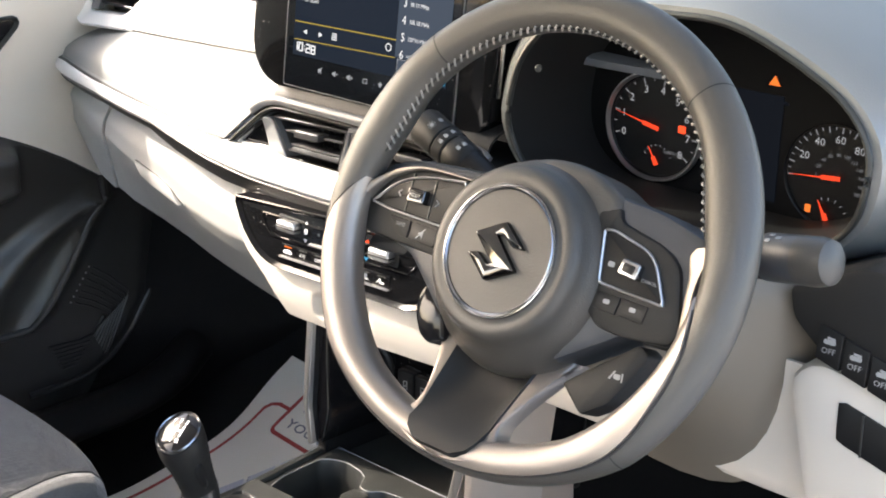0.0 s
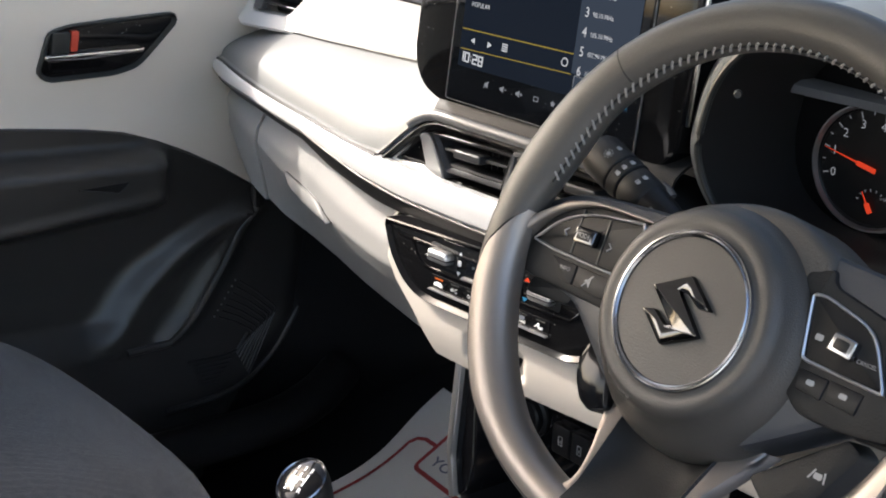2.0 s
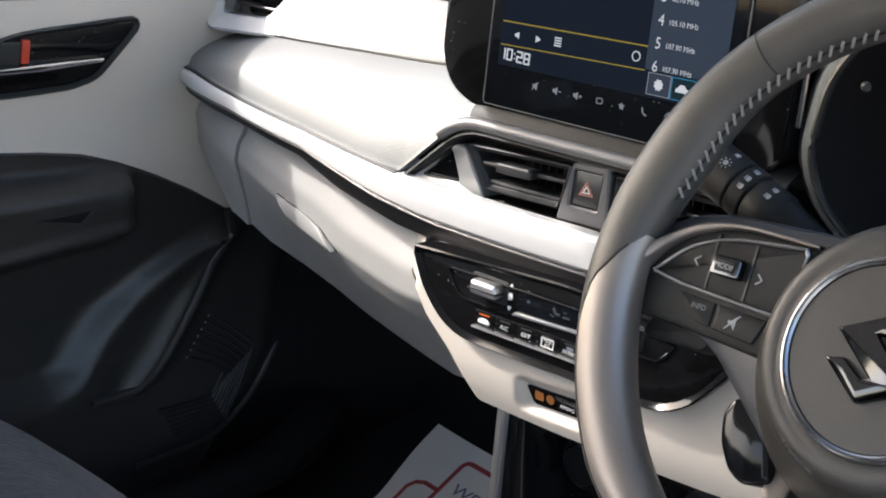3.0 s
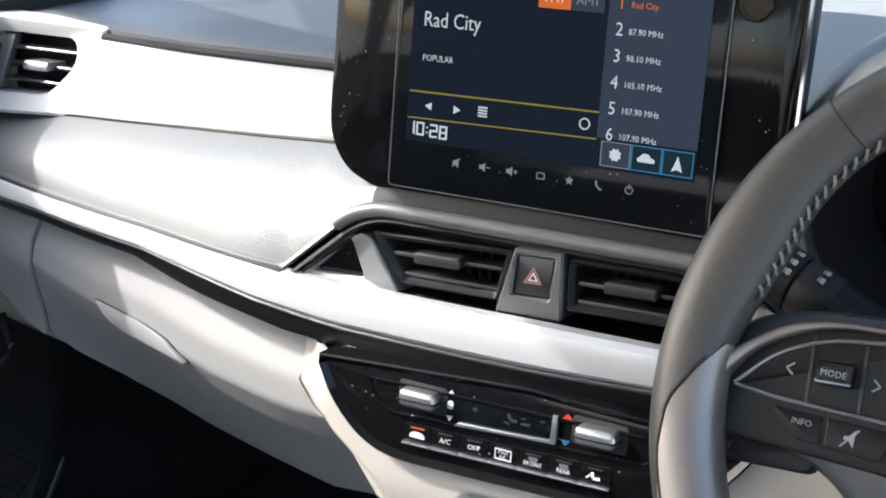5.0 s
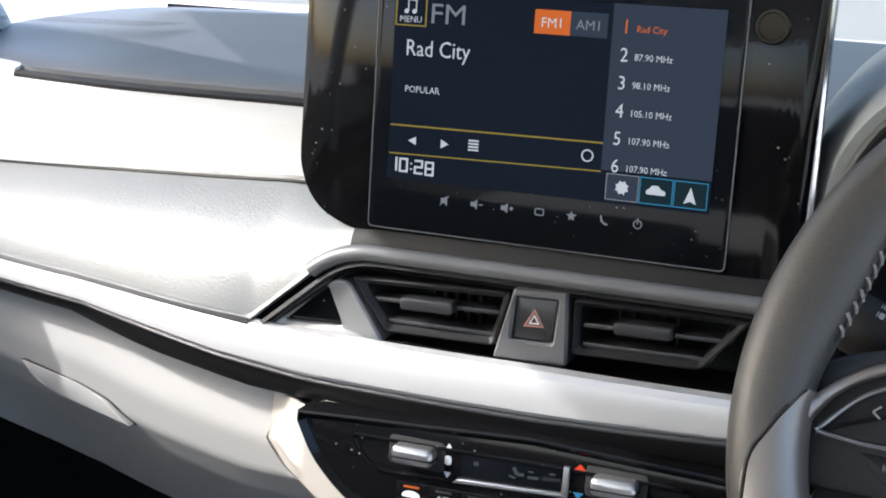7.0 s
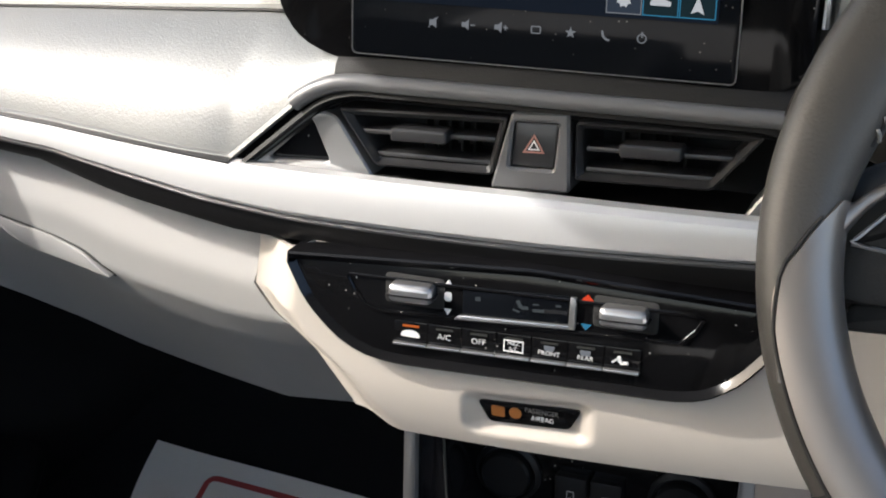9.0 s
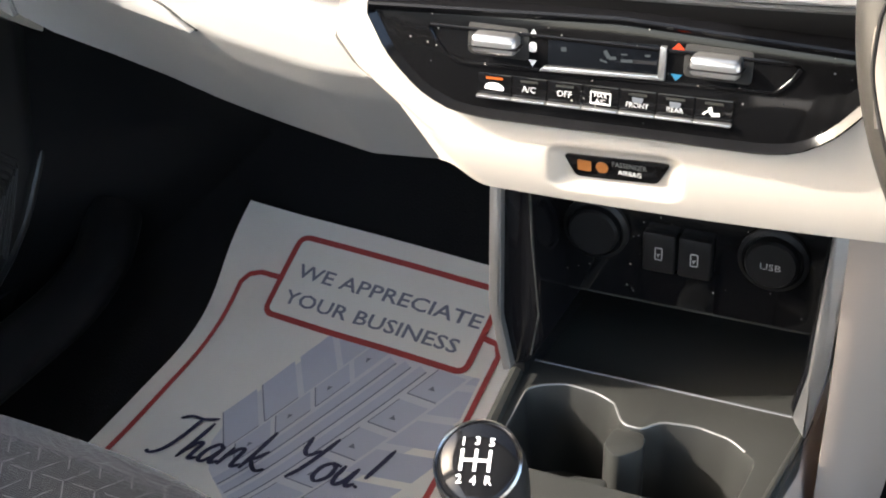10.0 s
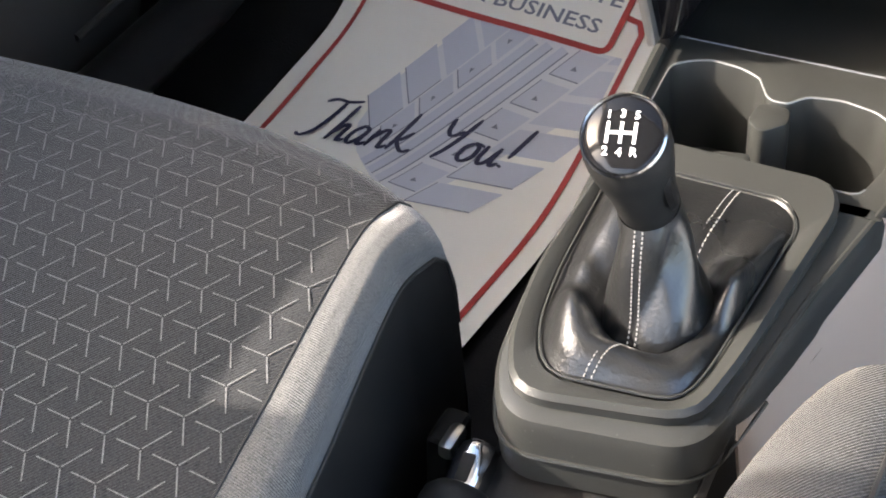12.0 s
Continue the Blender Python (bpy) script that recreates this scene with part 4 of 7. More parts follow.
figure = [plate(line(-0.0085, 0.5600, -0.0060, 0.5560, 0.0022), 0.0011, 0.0014, CP, 0), plate(line(-0.0060, 0.5560, -0.0020, 0.5565, 0.0018), 0.0011, 0.0014, CP, 0), plate(line(-0.0110, 0.5545, -0.0070, 0.5535, 0.0010), 0.0011, 0.0014, CP, 0), plate(line(0.0005, 0.5555, 0.0070, 0.5560, 0.0016), 0.0011, 0.0014, CP, 0), plate(line(0.0005, 0.5590, 0.0040, 0.5592, 0.0008), 0.0011, 0.0014, CP, 0), plate(line(-0.0055, 0.5632, -0.0005, 0.5634, 0.0008), 0.0011, 0.0014, CP, 0), plate(line(0.0135, 0.5600, 0.0165, 0.5602, 0.0012), 0.0011, 0.0014, CP, 0), plate(line(-0.0330, 0.5575, -0.0300, 0.5577, 0.0024), 0.0011, 0.0014, CP, 0)]
part("readout_marks", joined(*figure), GLOW_READ, clim, "dim lit figures of the readout", smooth=0)
part("fan_mark", joined(plate([(-0.0515, 0.5630), (-0.0470, 0.5630), (-0.0492, 0.5665)], 0.0005, 0.0010, CP, 0), plate(rnd(rect(-0.0515, 0.5535, -0.0472, 0.5590), 0.0018, 3), 0.0005, 0.0010, CP, 0), plate([(-0.0515, 0.5490), (-0.0470, 0.5490), (-0.0492, 0.5455)], 0.0005, 0.0010, CP, 0)), MARK, clim, "white fan marks", smooth=0)
part("hot_mark", plate([(0.0275, 0.5655), (0.0345, 0.5655), (0.0310, 0.5690)], 0.0005, 0.0010, CP, 0), GLOW_RED, clim, "red arrow", smooth=0)
part("cold_mark", plate([(0.0280, 0.5520), (0.0340, 0.5520), (0.0310, 0.5485)], 0.0005, 0.0010, CP, 0), GLOW_BLUE, clim, "blue arrow", smooth=0)
BT = [(-0.0815 + k * 0.0206, 0.5243 + k * 0.00058) for k in range(8)]
for k in range(7):
    a0, b0, a1, b1 = BT[k][0], BT[k][1], BT[k + 1][0], BT[k + 1][1]
    key = part("button", plate(rnd([(a0 + 0.0003, b0), (a1 - 0.0003, b1), (a1 - 0.0003, b1 + 0.0135), (a0 + 0.0003, b0 + 0.0135)], 0.0006, 2), -0.002, 0.0012, CP, 0.0001), PIANO, clim)
    part("lip", rbox((0.0202, 0.0016, 0.004), shifted(CP, (a0 + a1) / 2, (b0 + b1) / 2 + 0.0006, 0.0022, 0.028), 0.001), SATIN, key, "bright lower lip")
    part("lamp", plate(line((a0 + a1) / 2 - 0.005, b0 + 0.0112, (a0 + a1) / 2 + 0.005, b0 + 0.0115, 0.0012), 0.001, 0.0017, CP, 0), GLOW_ORANGE if k == 0 else GREYBLACK, key, smooth=0)
for k, text in ((1, "A/C"), (2, "OFF"), (4, "FRONT"), (5, "REAR")):
    a, b = (BT[k][0] + BT[k + 1][0]) / 2, BT[k][1]
    part("marking", words(text, 0.0050 if k < 3 else 0.0039, CP, (a, b + (0.0055 if k < 3 else 0.0042), 0.0017), "CENTER", depth=0.0), MARK, clim, smooth=0)
def demist(a, b):
    return joined(plate(rnd([(a - 0.0032, b), (a + 0.0032, b), (a + 0.0026, b - 0.0030), (a - 0.0026, b - 0.0030)], 0.0006, 2), 0.0013, 0.0018, CP, 0))


part("demist_mark", demist((BT[4][0] + BT[5][0]) / 2, BT[4][1] + 0.0098), GLOW_DIM, clim, smooth=0)
part("demist_mark", demist((BT[5][0] + BT[6][0]) / 2, BT[5][1] + 0.0098), GLOW_DIM, clim, smooth=0)
a, b = (BT[3][0] + BT[4][0]) / 2, BT[3][1] + 0.007
box_o = rect(a - 0.0058, b - 0.0035, a + 0.0058, b + 0.0035)
part("max_mark", joined(ringplate(box_o, inset(box_o, 0.0006), 0.0013, 0.0018, CP, 0.00002), words("MAX", 0.0034, CP, (a, b + 0.0004, 0.0016), "CENTER", depth=0.0), words("A/C", 0.0034, CP, (a, b - 0.0027, 0.0016), "CENTER", depth=0.0)), MARK, clim, smooth=0)
a, b = (BT[0][0] + BT[1][0]) / 2, BT[0][1] + 0.006
part("recirculation_mark", joined(plate(rnd([(a - 0.006, b - 0.0012), (a + 0.006, b - 0.0012), (a + 0.0055, b + 0.0012), (a + 0.0025, b + 0.0028), (a - 0.0025, b + 0.0028), (a - 0.0055, b + 0.0012)], 0.001, 2), 0.0013, 0.0018, CP, 0)), MARK, clim, smooth=0)
a, b = (BT[6][0] + BT[7][0]) / 2, BT[6][1] + 0.006
part("mode_mark", joined(plate(line(a - 0.002, b + 0.003, a - 0.001, b - 0.0005, 0.0020), 0.0013, 0.0018, CP, 0), plate(line(a - 0.001, b - 0.0008, a + 0.0035, b - 0.0003, 0.0018), 0.0013, 0.0018, CP, 0), plate(line(a - 0.0055, b - 0.001, a - 0.003, b + 0.001, 0.0010), 0.0013, 0.0018, CP, 0)), MARK, clim, smooth=0)
# Corner highlight of the panel, modelled as a thin satin sliver.
part("corner_gleam", plate(rnd([(0.0830, 0.5505), (0.0845, 0.5505), (0.0945, 0.5605), (0.0925, 0.5605)], 0.0004, 2), 0.0005, 0.0014, CP, 0.0003), SATIN, clim, "satin sliver for the highlight at the panel corner")

# ---- airbag lamp ----
ab = thing("airbag_lamp", D(0, 0.473, 0.01), "passenger airbag warning lamp window with amber symbols in the ivory surround", "warning lamp")
def AB(a, b, c):
    return DC(a, b, stack_c(a, b) + c)


ab_i = rnd([(-0.0335, 0.4915), (-0.0265, 0.4775), (0.0215, 0.4810), (0.0290, 0.4950), (0.020, 0.4950), (-0.024, 0.4920)], 0.003, 4)
part("window", plate(ab_i, -0.010, 0.0018, AB, 0.0004), PIANO, ab, "gloss black window")
part("amber_symbol", joined(plate(rnd(rect(-0.0250, 0.4825, -0.0170, 0.4895), 0.001, 2), 0.001, 0.0022, AB, 0), lathe([(0.0037, 0.001), (0.0037, 0.0022), (0, 0.0022)], shifted(AB, -0.0105, 0.4865), 16)), material("amber_symbol", (0.20, 0.075, 0.018), 0.5), ab, "amber airbag symbols", smooth=0)
part("marking", words("PASSENGER", 0.0046, AB, (-0.0048, 0.4886, 0.0022), depth=0.0, stretch=0.85), GREY, ab, smooth=0)
part("marking", words("AIRBAG", 0.0046, AB, (-0.0010, 0.4838, 0.0022), depth=0.0, stretch=0.85), MARK, ab, smooth=0)

# ---- instrument cluster ----
clu = thing("instrument_cluster", (0.31, 0.06, 0.66), "black hooded instrument cluster with two lit dials behind the wheel", "instruments")
def CL(a, b, c):
    """Cluster plane; c towards the driver from the dial face."""
    return Vector((a, 0.112 - c - 0.10 * (b - 0.69), b))


hood = even(rnd([(0.150, 0.700), (0.158, 0.752), (0.184, 0.784), (0.257, 0.806), (0.347, 0.810), (0.397, 0.793), (0.447, 0.768), (0.472, 0.738), (0.471, 0.692), (0.449, 0.662), (0.400, 0.640), (0.200, 0.640), (0.163, 0.664)], 0.030, 4), 110)
back_edge = [(0.311 + (a - 0.311) * 0.93, 0.715 + (b - 0.715) * 0.90) for a, b in hood]
rows = [[Vector((a, 0.012 + 0.25 * max(0, 0.7 - b), b)) for a, b in inset(hood, -0.004)], [Vector((a, 0.008 + 0.25 * max(0, 0.7 - b), b)) for a, b in hood]]
for s in spread(0.15, 1, 5):
    rows.append([Vector((a + (p - a) * s, 0.012 + 0.103 * s, b + (q - b) * s)) for (a, b), (p, q) in zip(hood, back_edge)])
part("hood_tunnel", grid(rows, close_v=True), SOFTBLACK, clu, "matt black hood tunnel")
part("hood_rim", tube([Vector((a, 0.010 + 0.25 * max(0, 0.7 - b), b)) for a, b in inset(hood, -0.002)], 0.0028, 8, closed=True), GREYBLACK, clu, "grey rim round the hood")
part("dial_face", plate([(0.311 + (a - 0.311) * 0.965, 0.715 + (b - 0.715) * 0.955) for a, b in hood], -0.02, -0.004, CL, 0), material("matt_dial_black", (0.006, 0.006, 0.0065), 0.7, spec=0.08, vary=0.1, bump=0.0), clu, "black dial face")
rows = [[Vector((0.311 + (a - 0.311) * k, y + 0.25 * max(0, 0.7 - b), 0.70 + (b - 0.70) * k)) for a, b in inset(hood, -0.004)] for k, y in ((1.0, 0.012), (1.04, 0.012), (1.10, 0.024), (1.16, 0.05), (1.20, 0.12), (1.22, 0.22))]
part("hood_cover", grid(rows, close_v=True), GREY, clu, "grey outer cover of the hood")


def dial(cx, cz, r, marks, needle, ring):
    m = shifted(CL, cx, cz)
    d = part("dial", lathe([(0, -0.003), (r, -0.003), (r, -0.001), (r * 1.03, 0)], m, 48), BLACK, clu, "round black dial")
    if ring:
        part("ring", lathe([(r * 1.02, -0.002), (r * 1.07, 0.003), (r * 1.10, 0.003), (r * 1.12, -0.002)], m, 48), SATIN, d, "satin ring")
    ticks = []
    a0, a1, n = marks
    for k in range(n + 1):
        a = radians(a0 + (a1 - a0) * k / n)
        big = k % 2 == 0
        ticks.append(plate(line(r * (0.86 if big else 0.91) * math.cos(a), r * (0.86 if big else 0.91) * math.sin(a), r * 0.97 * math.cos(a), r * 0.97 * math.sin(a), 0.0011 if big else 0.0007), -0.0028, -0.0024, m, 0))
    part("scale", joined(*ticks), GLOW_FAINT, d, smooth=0)
    a = radians(needle)
    part("needle", joined(plate([(0.018 * r * math.sin(a), -0.018 * r * math.cos(a)), (0.93 * r * math.cos(a), 0.93 * r * math.sin(a)), (-0.018 * r * math.sin(a), 0.018 * r * math.cos(a))], 0.0, 0.0008, m, 0), plate(line(-0.12 * r * math.cos(a), -0.12 * r * math.sin(a), 0.25 * r * math.cos(a), 0.22 * r * math.sin(a), 0.0036), 0.0, 0.0012, m, 0)), NEEDLE, d, "glowing red needle", smooth=0)
    return d, m


tach, m = dial(0.233, 0.697, 0.044, (197, -37, 16), 168, True)
for k in range(9):
    a = radians(197 - k * 29.3)
    part("numeral", words(str(k), 0.0098, m, (0.0335 * math.cos(a), 0.0335 * math.sin(a) - 0.0035, -0.0024), "CENTER", depth=0.0), GLOW_DIM, tach, smooth=0)
part("unit_marking", words("x1000r/min", 0.0042, m, (0.020, -0.022, -0.0024), "CENTER", depth=0.0), GLOW_FAINT, tach, smooth=0)
part("coolant_needle", joined(plate([(0.004, -0.032), (0.0015, -0.030), (-0.0045, -0.0185)], -0.001, 0.0, m, 0), plate(line(0.0005, -0.027, 0.0045, -0.034, 0.004), -0.001, 0.0, m, 0)), NEEDLE, tach, "small red gauge needle", smooth=0)
part("coolant_scale", joined(*[plate(line(0.004 + 0.0125 * math.cos(radians(q)), -0.030 + 0.0125 * math.sin(radians(q)), 0.004 + 0.0145 * math.cos(radians(q)), -0.030 + 0.0145 * math.sin(radians(q)), 0.0007), -0.0028, -0.0024, m, 0) for q in range(20, 161, 20)]), GLOW_FAINT, tach, smooth=0)
part("door_warning", plate(rnd(rect(0.0235, -0.001, 0.0305, 0.0055), 0.001, 2), -0.0028, -0.0022, m, 0), GLOW_RED, tach, "red warning lamp", smooth=0)
speed, m = dial(0.4035, 0.6880, 0.043, (187, 20, 20), 186, False)
for k, text in enumerate(("20", "40", "60", "80", "100")):
    a = radians(187 - (k + 1) * 33)
    part("numeral", words(text, 0.0090, m, (0.0315 * math.cos(a), 0.0315 * math.sin(a) - 0.003, -0.0024), "CENTER", depth=0.0), GLOW_DIM, speed, smooth=0)
for k in range(11):
    a = radians(180 - k * 21)
    part("small_numeral", words(str(20 * k), 0.0040, m, (0.0195 * math.cos(a) + 0.003, 0.0195 * math.sin(a) - 0.0015, -0.0024), "CENTER", depth=0.0), GLOW_FAINT, speed, smooth=0)
part("fuel_needle", joined(plate([(-0.006, -0.036), (-0.0035, -0.034), (-0.012, -0.021)], -0.001, 0.0, m, 0), plate(line(-0.0060, -0.031, -0.0035, -0.037, 0.004), -0.001, 0.0, m, 0)), NEEDLE, speed, "small red fuel needle", smooth=0)
part("fuel_scale", joined(*[plate(line(-0.004 + 0.016 * math.cos(radians(q)), -0.036 + 0.016 * math.sin(radians(q)), -0.004 + 0.0185 * math.cos(radians(q)), -0.036 + 0.0185 * math.sin(radians(q)), 0.0008), -0.0028, -0.0024, m, 0) for q in range(10, 130, 20)]), GLOW_FAINT, speed, smooth=0)
part("fuel_warning", plate(rnd(rect(-0.0235, -0.0335, -0.0185, -0.0270), 0.001, 2), -0.0028, -0.0022, m, 0), GLOW_ORANGE, speed, "amber fuel lamp", smooth=0)
part("centre_display", plate(rect(0.295, 0.655, 0.352, 0.745), -0.004, -0.0028, CL, 0), GLOW_DARK, clu, "dark navy centre readout", smooth=0)
part("warning_triangle", plate([(0.3380, 0.7530), (0.3480, 0.7530), (0.3430, 0.7610)], -0.0028, -0.002, CL, 0), GLOW_ORANGE, clu, "amber warning triangle", smooth=0)
for a, b, w in ((0.314, 0.742, 0.010), (0.343, 0.7385, 0.014), (0.300, 0.730, 0.020), (0.302, 0.715, 0.012), (0.302, 0.672, 0.015)):
    part("readout_bar", plate(rect(a, b, a + w, b + 0.003), -0.0028, -0.002, CL, 0), GLOW_DARK, clu, "faint readout bar", smooth=0)
part("dimmer_knob", lathe([(0, 0.004), (0.0024, 0.004), (0.003, 0.003), (0.0032, 0)], lambda a, b, c: Vector((0.181 + 0.6 * c, 0.006 - 0.8 * c + 0.0 * a, 0.749)) + Vector((0.8 * a, 0.6 * a, b)), 16), GREYBLACK, clu, "small round trip knob")

# ---- steering column, stalks ----
column = thing("steering_column", (0.34, -0.08, 0.53), "taupe plastic steering column cover behind the wheel", "column cover")
TAUPE = material("taupe_column_plastic", (0.125, 0.108, 0.086), 0.5, vary=0.05, grain=1100, bump=0.25)
rows = []
for s in spread(0, 1, 9):
    cx, cy, cz = 0.318 + 0.035 * s, -0.135 + 0.15 * s, 0.645 - 0.035 * s
    rx, rz = 0.062 + 0.055 * s, 0.05 + 0.045 * s
    hump = (0.030 + 0.010 * s) / rz
    rows.append([Vector((cx + rx * math.copysign(abs(math.cos(q)) ** 0.8, math.cos(q)), cy, cz + rz * (hump if math.sin(q) > 0 else 1.0 + 0.75 * s) * math.copysign(abs(math.sin(q)) ** 0.8, math.sin(q)))) for q in spread(0, 6.10865, 36)])
bm = grid(rows, close_v=True)
bm.verts.ensure_lookup_table()
bm.faces.new(bm.verts[:36])
part("shroud", bm, TAUPE, column)


def axis_map(base, tip):
    base, tip = Vector(base), Vector(tip)
    n = (tip - base).normalized()
    a = n.cross(Vector((0, 0, 1))).normalized()
    b = a.cross(n)
    return lambda p, q, c: base + a * p + b * q + n * c


ls = thing("light_stalk", (0.25, -0.09, 0.66), "black light switch stalk with white symbols beside the wheel", "stalk", "column stalks")
LS = axis_map((0.262, -0.094, 0.655), (0.138, -0.083, 0.703))
part("arm", lathe([(0.006, 0), (0.008, 0.02), (0.0115, 0.055), (0.0135, 0.075)], LS, 24), BLACK, ls)
part("collar", lathe([(0.0135, 0.075), (0.0148, 0.077), (0.0150, 0.094), (0.0142, 0.0955)], LS, 28), SOFTBLACK, ls)
part("twist_ring", lathe([(0.0142, 0.0962), (0.0155, 0.097), (0.0158, 0.106), (0.0148, 0.107)], LS, 28), SOFTBLACK, ls)
part("end_cap", lathe([(0.0148, 0.1076), (0.0158, 0.1085), (0.0160, 0.131), (0.0145, 0.1345), (0, 0.1355)], LS, 28), SOFTBLACK, ls)


def on_stalk(m, r):
    """Surface of a stalk: a along it from the tip, b round it."""
    return lambda a, b, c: m((r + c) * math.cos(b / r), (r + c) * math.sin(b / r), a)


ST = on_stalk(LS, 0.0160)
def sun_mark(m, a, b, r=0.0017):
    bits = [plate([(a + r * math.cos(k * 0.785), b + r * math.sin(k * 0.785)) for k in range(8)], 0, 0.0004, m, 0)]
    bits += [plate(line(a + 1.5 * r * math.cos(k * 0.785), b + 1.5 * r * math.sin(k * 0.785), a + 2.1 * r * math.cos(k * 0.785), b + 2.1 * r * math.sin(k * 0.785), 0.0006), 0, 0.0004, m, 0) for k in range(8)]
    return joined(*bits)


FRONT = math.radians(118) * 0.0160
part("sun_symbol", sun_mark(ST, 0.1175, FRONT + 0.004), DIMMARK, ls, smooth=0)
for k, (da, db) in enumerate(((0.1010, 0.009), (0.1010, 0.003), (0.1010, -0.004), (0.0850, 0.002), (0.0850, -0.004), (0.064, 0.002), (0.1175, -0.005))):
    part("symbol", joined(plate(rnd(rect(da - 0.0022, FRONT + db - 0.0016, da + 0.0004, FRONT + db + 0.0016), 0.0008, 2), 0, 0.0004, ST if da > 0.1 else on_stalk(LS, 0.0153 if da > 0.08 else 0.0125), 0), plate(line(da + 0.0012, FRONT + db - 0.0014, da + 0.0012, FRONT + db + 0.0014, 0.0006), 0, 0.0004, ST if da > 0.1 else on_stalk(LS, 0.0153 if da > 0.08 else 0.0125), 0)), DIMMARK, ls, smooth=0)

rs = thing("wiper_stalk", (0.42, -0.11, 0.67), "dark grey wiper stalk with a pale tip beside the wheel", "stalk", "column stalks")
RS = axis_map((0.405, -0.108, 0.672), (0.522, -0.136, 0.698))
part("arm", lathe([(0.008, 0), (0.010, 0.03), (0.0125, 0.055)], RS, 24), BLACK, rs)
part("twist_ring", lathe([(0.0125, 0.055), (0.0148, 0.057), (0.0150, 0.068), (0.0140, 0.069)], RS, 28), SOFTBLACK, rs)
part("body", lathe([(0.0140, 0.0695), (0.0150, 0.071), (0.0152, 0.098)], RS, 28, sx=0.95, sy=1.05), DARKBLUE, rs)
part("end_cap", lathe([(0.0152, 0.098), (0.0154, 0.112), (0.0135, 0.1205), (0.009, 0.1235), (0, 0.124)], RS, 28, sx=0.95, sy=1.05), AIRBAG, rs, "grey rounded tip")
RT = on_stalk(RS, 0.0156)
for da, db in ((0.062, 0.002), (0.062, -0.004), (0.062, 0.008), (0.078, -0.002), (0.078, 0.004), (0.085, 0.001)):
    part("symbol", plate(rnd(rect(da - 0.002, math.radians(60) * 0.0156 + db - 0.0014, da + 0.002, math.radians(60) * 0.0156 + db + 0.0014), 0.0006, 2), 0, 0.0004, RT, 0), DIMMARK, rs, smooth=0)

# ---- steering wheel ----
WC, WU, WV, WN = Vector((0.3134, -0.1785, 0.6707)), Vector((0.99931, -0.03723, 0)), Vector((0.01380, 0.37037, 0.92878)), Vector((-0.03458, -0.92814, 0.37062))


def W(a, b, c):
    return WC + WU * a + WV * b + WN * c


wheel = thing("steering_wheel", WC - Vector((0, 0, 0.17)), "grey leather steering wheel with champagne metal lower spokes and stitched rim", "steering wheel")


def rim_at(q, r):
    a, b = r * math.cos(q), r * math.sin(q)
    if b < -0.115:
        b = -0.115 + (b + 0.115) * 0.80
    return a, b


def thumb(q):
    """Swelling of the thumb rests inside the rim, q in degrees."""
    return 0.0060 * math.exp(-((q - 161) / 13) ** 2) + 0.0050 * math.exp(-((q - 21) / 13) ** 2)


def rim_point(q, e, proud=0.0):
    """A point of the rim's skin: q round the wheel, e round the section (0 outwards, 90 to the driver), in degrees."""
    t, e = thumb(q % 360), radians(e)
    r = 0.1625 - t / 2 + (0.0163 + t / 2 + proud) * math.copysign(abs(math.cos(e)) ** 0.85, math.cos(e))
    return W(*rim_at(radians(q), r), (0.0145 + proud) * math.sin(e))


def rim_loop(q0, q1, n, proud, closed, seg=20):
    return grid([[rim_point(q0 + (q1 - q0) * i / (n if closed else n - 1), 360 * k / seg, proud) for k in range(seg)] for i in range(n)], close_u=closed, close_v=True)


part("rim", rim_loop(0, 360, 150, 0.0, True), LEATHER, wheel, "grey leather rim")
# satin bezel that wraps the front and inside of the lower rim
bezel_edge = table([176, 182, 188, 196, 312, 322, 334, 346, 354, 360], [150, 108, 78, 62, 60, 66, 86, 98, 122, 150])
bezel_back = table([176, 190, 205, 335, 350, 360], [170, 196, 208, 208, 196, 170])
rows = []
for q in spread(177, 359, 92):
    e0, e1 = bezel_edge(q), bezel_back(q)
    rows.append([rim_point(q, e0, -0.0006)] + [rim_point(q, e0 + (e1 - e0) * s, 0.0014) for s in spread(0.03, 0.97, 12)] + [rim_point(q, e1, -0.0006)])
part("lower_bezel", grid(rows), CHAMPAGNE, wheel, "champagne satin lower bezel", smooth=50)
part("bezel_groove", tube([rim_point(q, bezel_edge(q) - 2, 0.0002) for q in spread(180, 356, 80)], 0.0009, 6), RUBBER, wheel, "dark groove beside the bezel")
# wings of the bezel that run up round the switch pods
def strap(outer, inner, m, deep, rise, n=5):
    """A rounded band between two runs of points on the surface m; deep: its flanks, rise: its crown."""
    o, i = eased([(*p, 0) for p in outer], n), eased([(*p, 0) for p in inner], n)
    rows = []
    for p, q in zip(o, i):
        row = [m(p.x, p.y, -deep)]
        row += [m(p.x + (q.x - p.x) * t, p.y + (q.y - p.y) * t, rise * (1 - (2 * t - 1) ** 4) - 0.0012 * (abs(2 * t - 1) > 0.99)) for t in (0, 0.06, 0.18, 0.35, 0.5, 0.65, 0.82, 0.94, 1)]
        rows.append(row + [m(q.x, q.y, -deep)])
    return grid(rows)


def WING(a, b, c):
    """The wing falls away from the rim towards the hub."""
    return W(a, b, c + float(np.interp(abs(a), [0.05, 0.10, 0.135, 0.150, 0.160, 0.17], [-0.0025, -0.0020, 0.0000, 0.0065, 0.0120, 0.0128])))


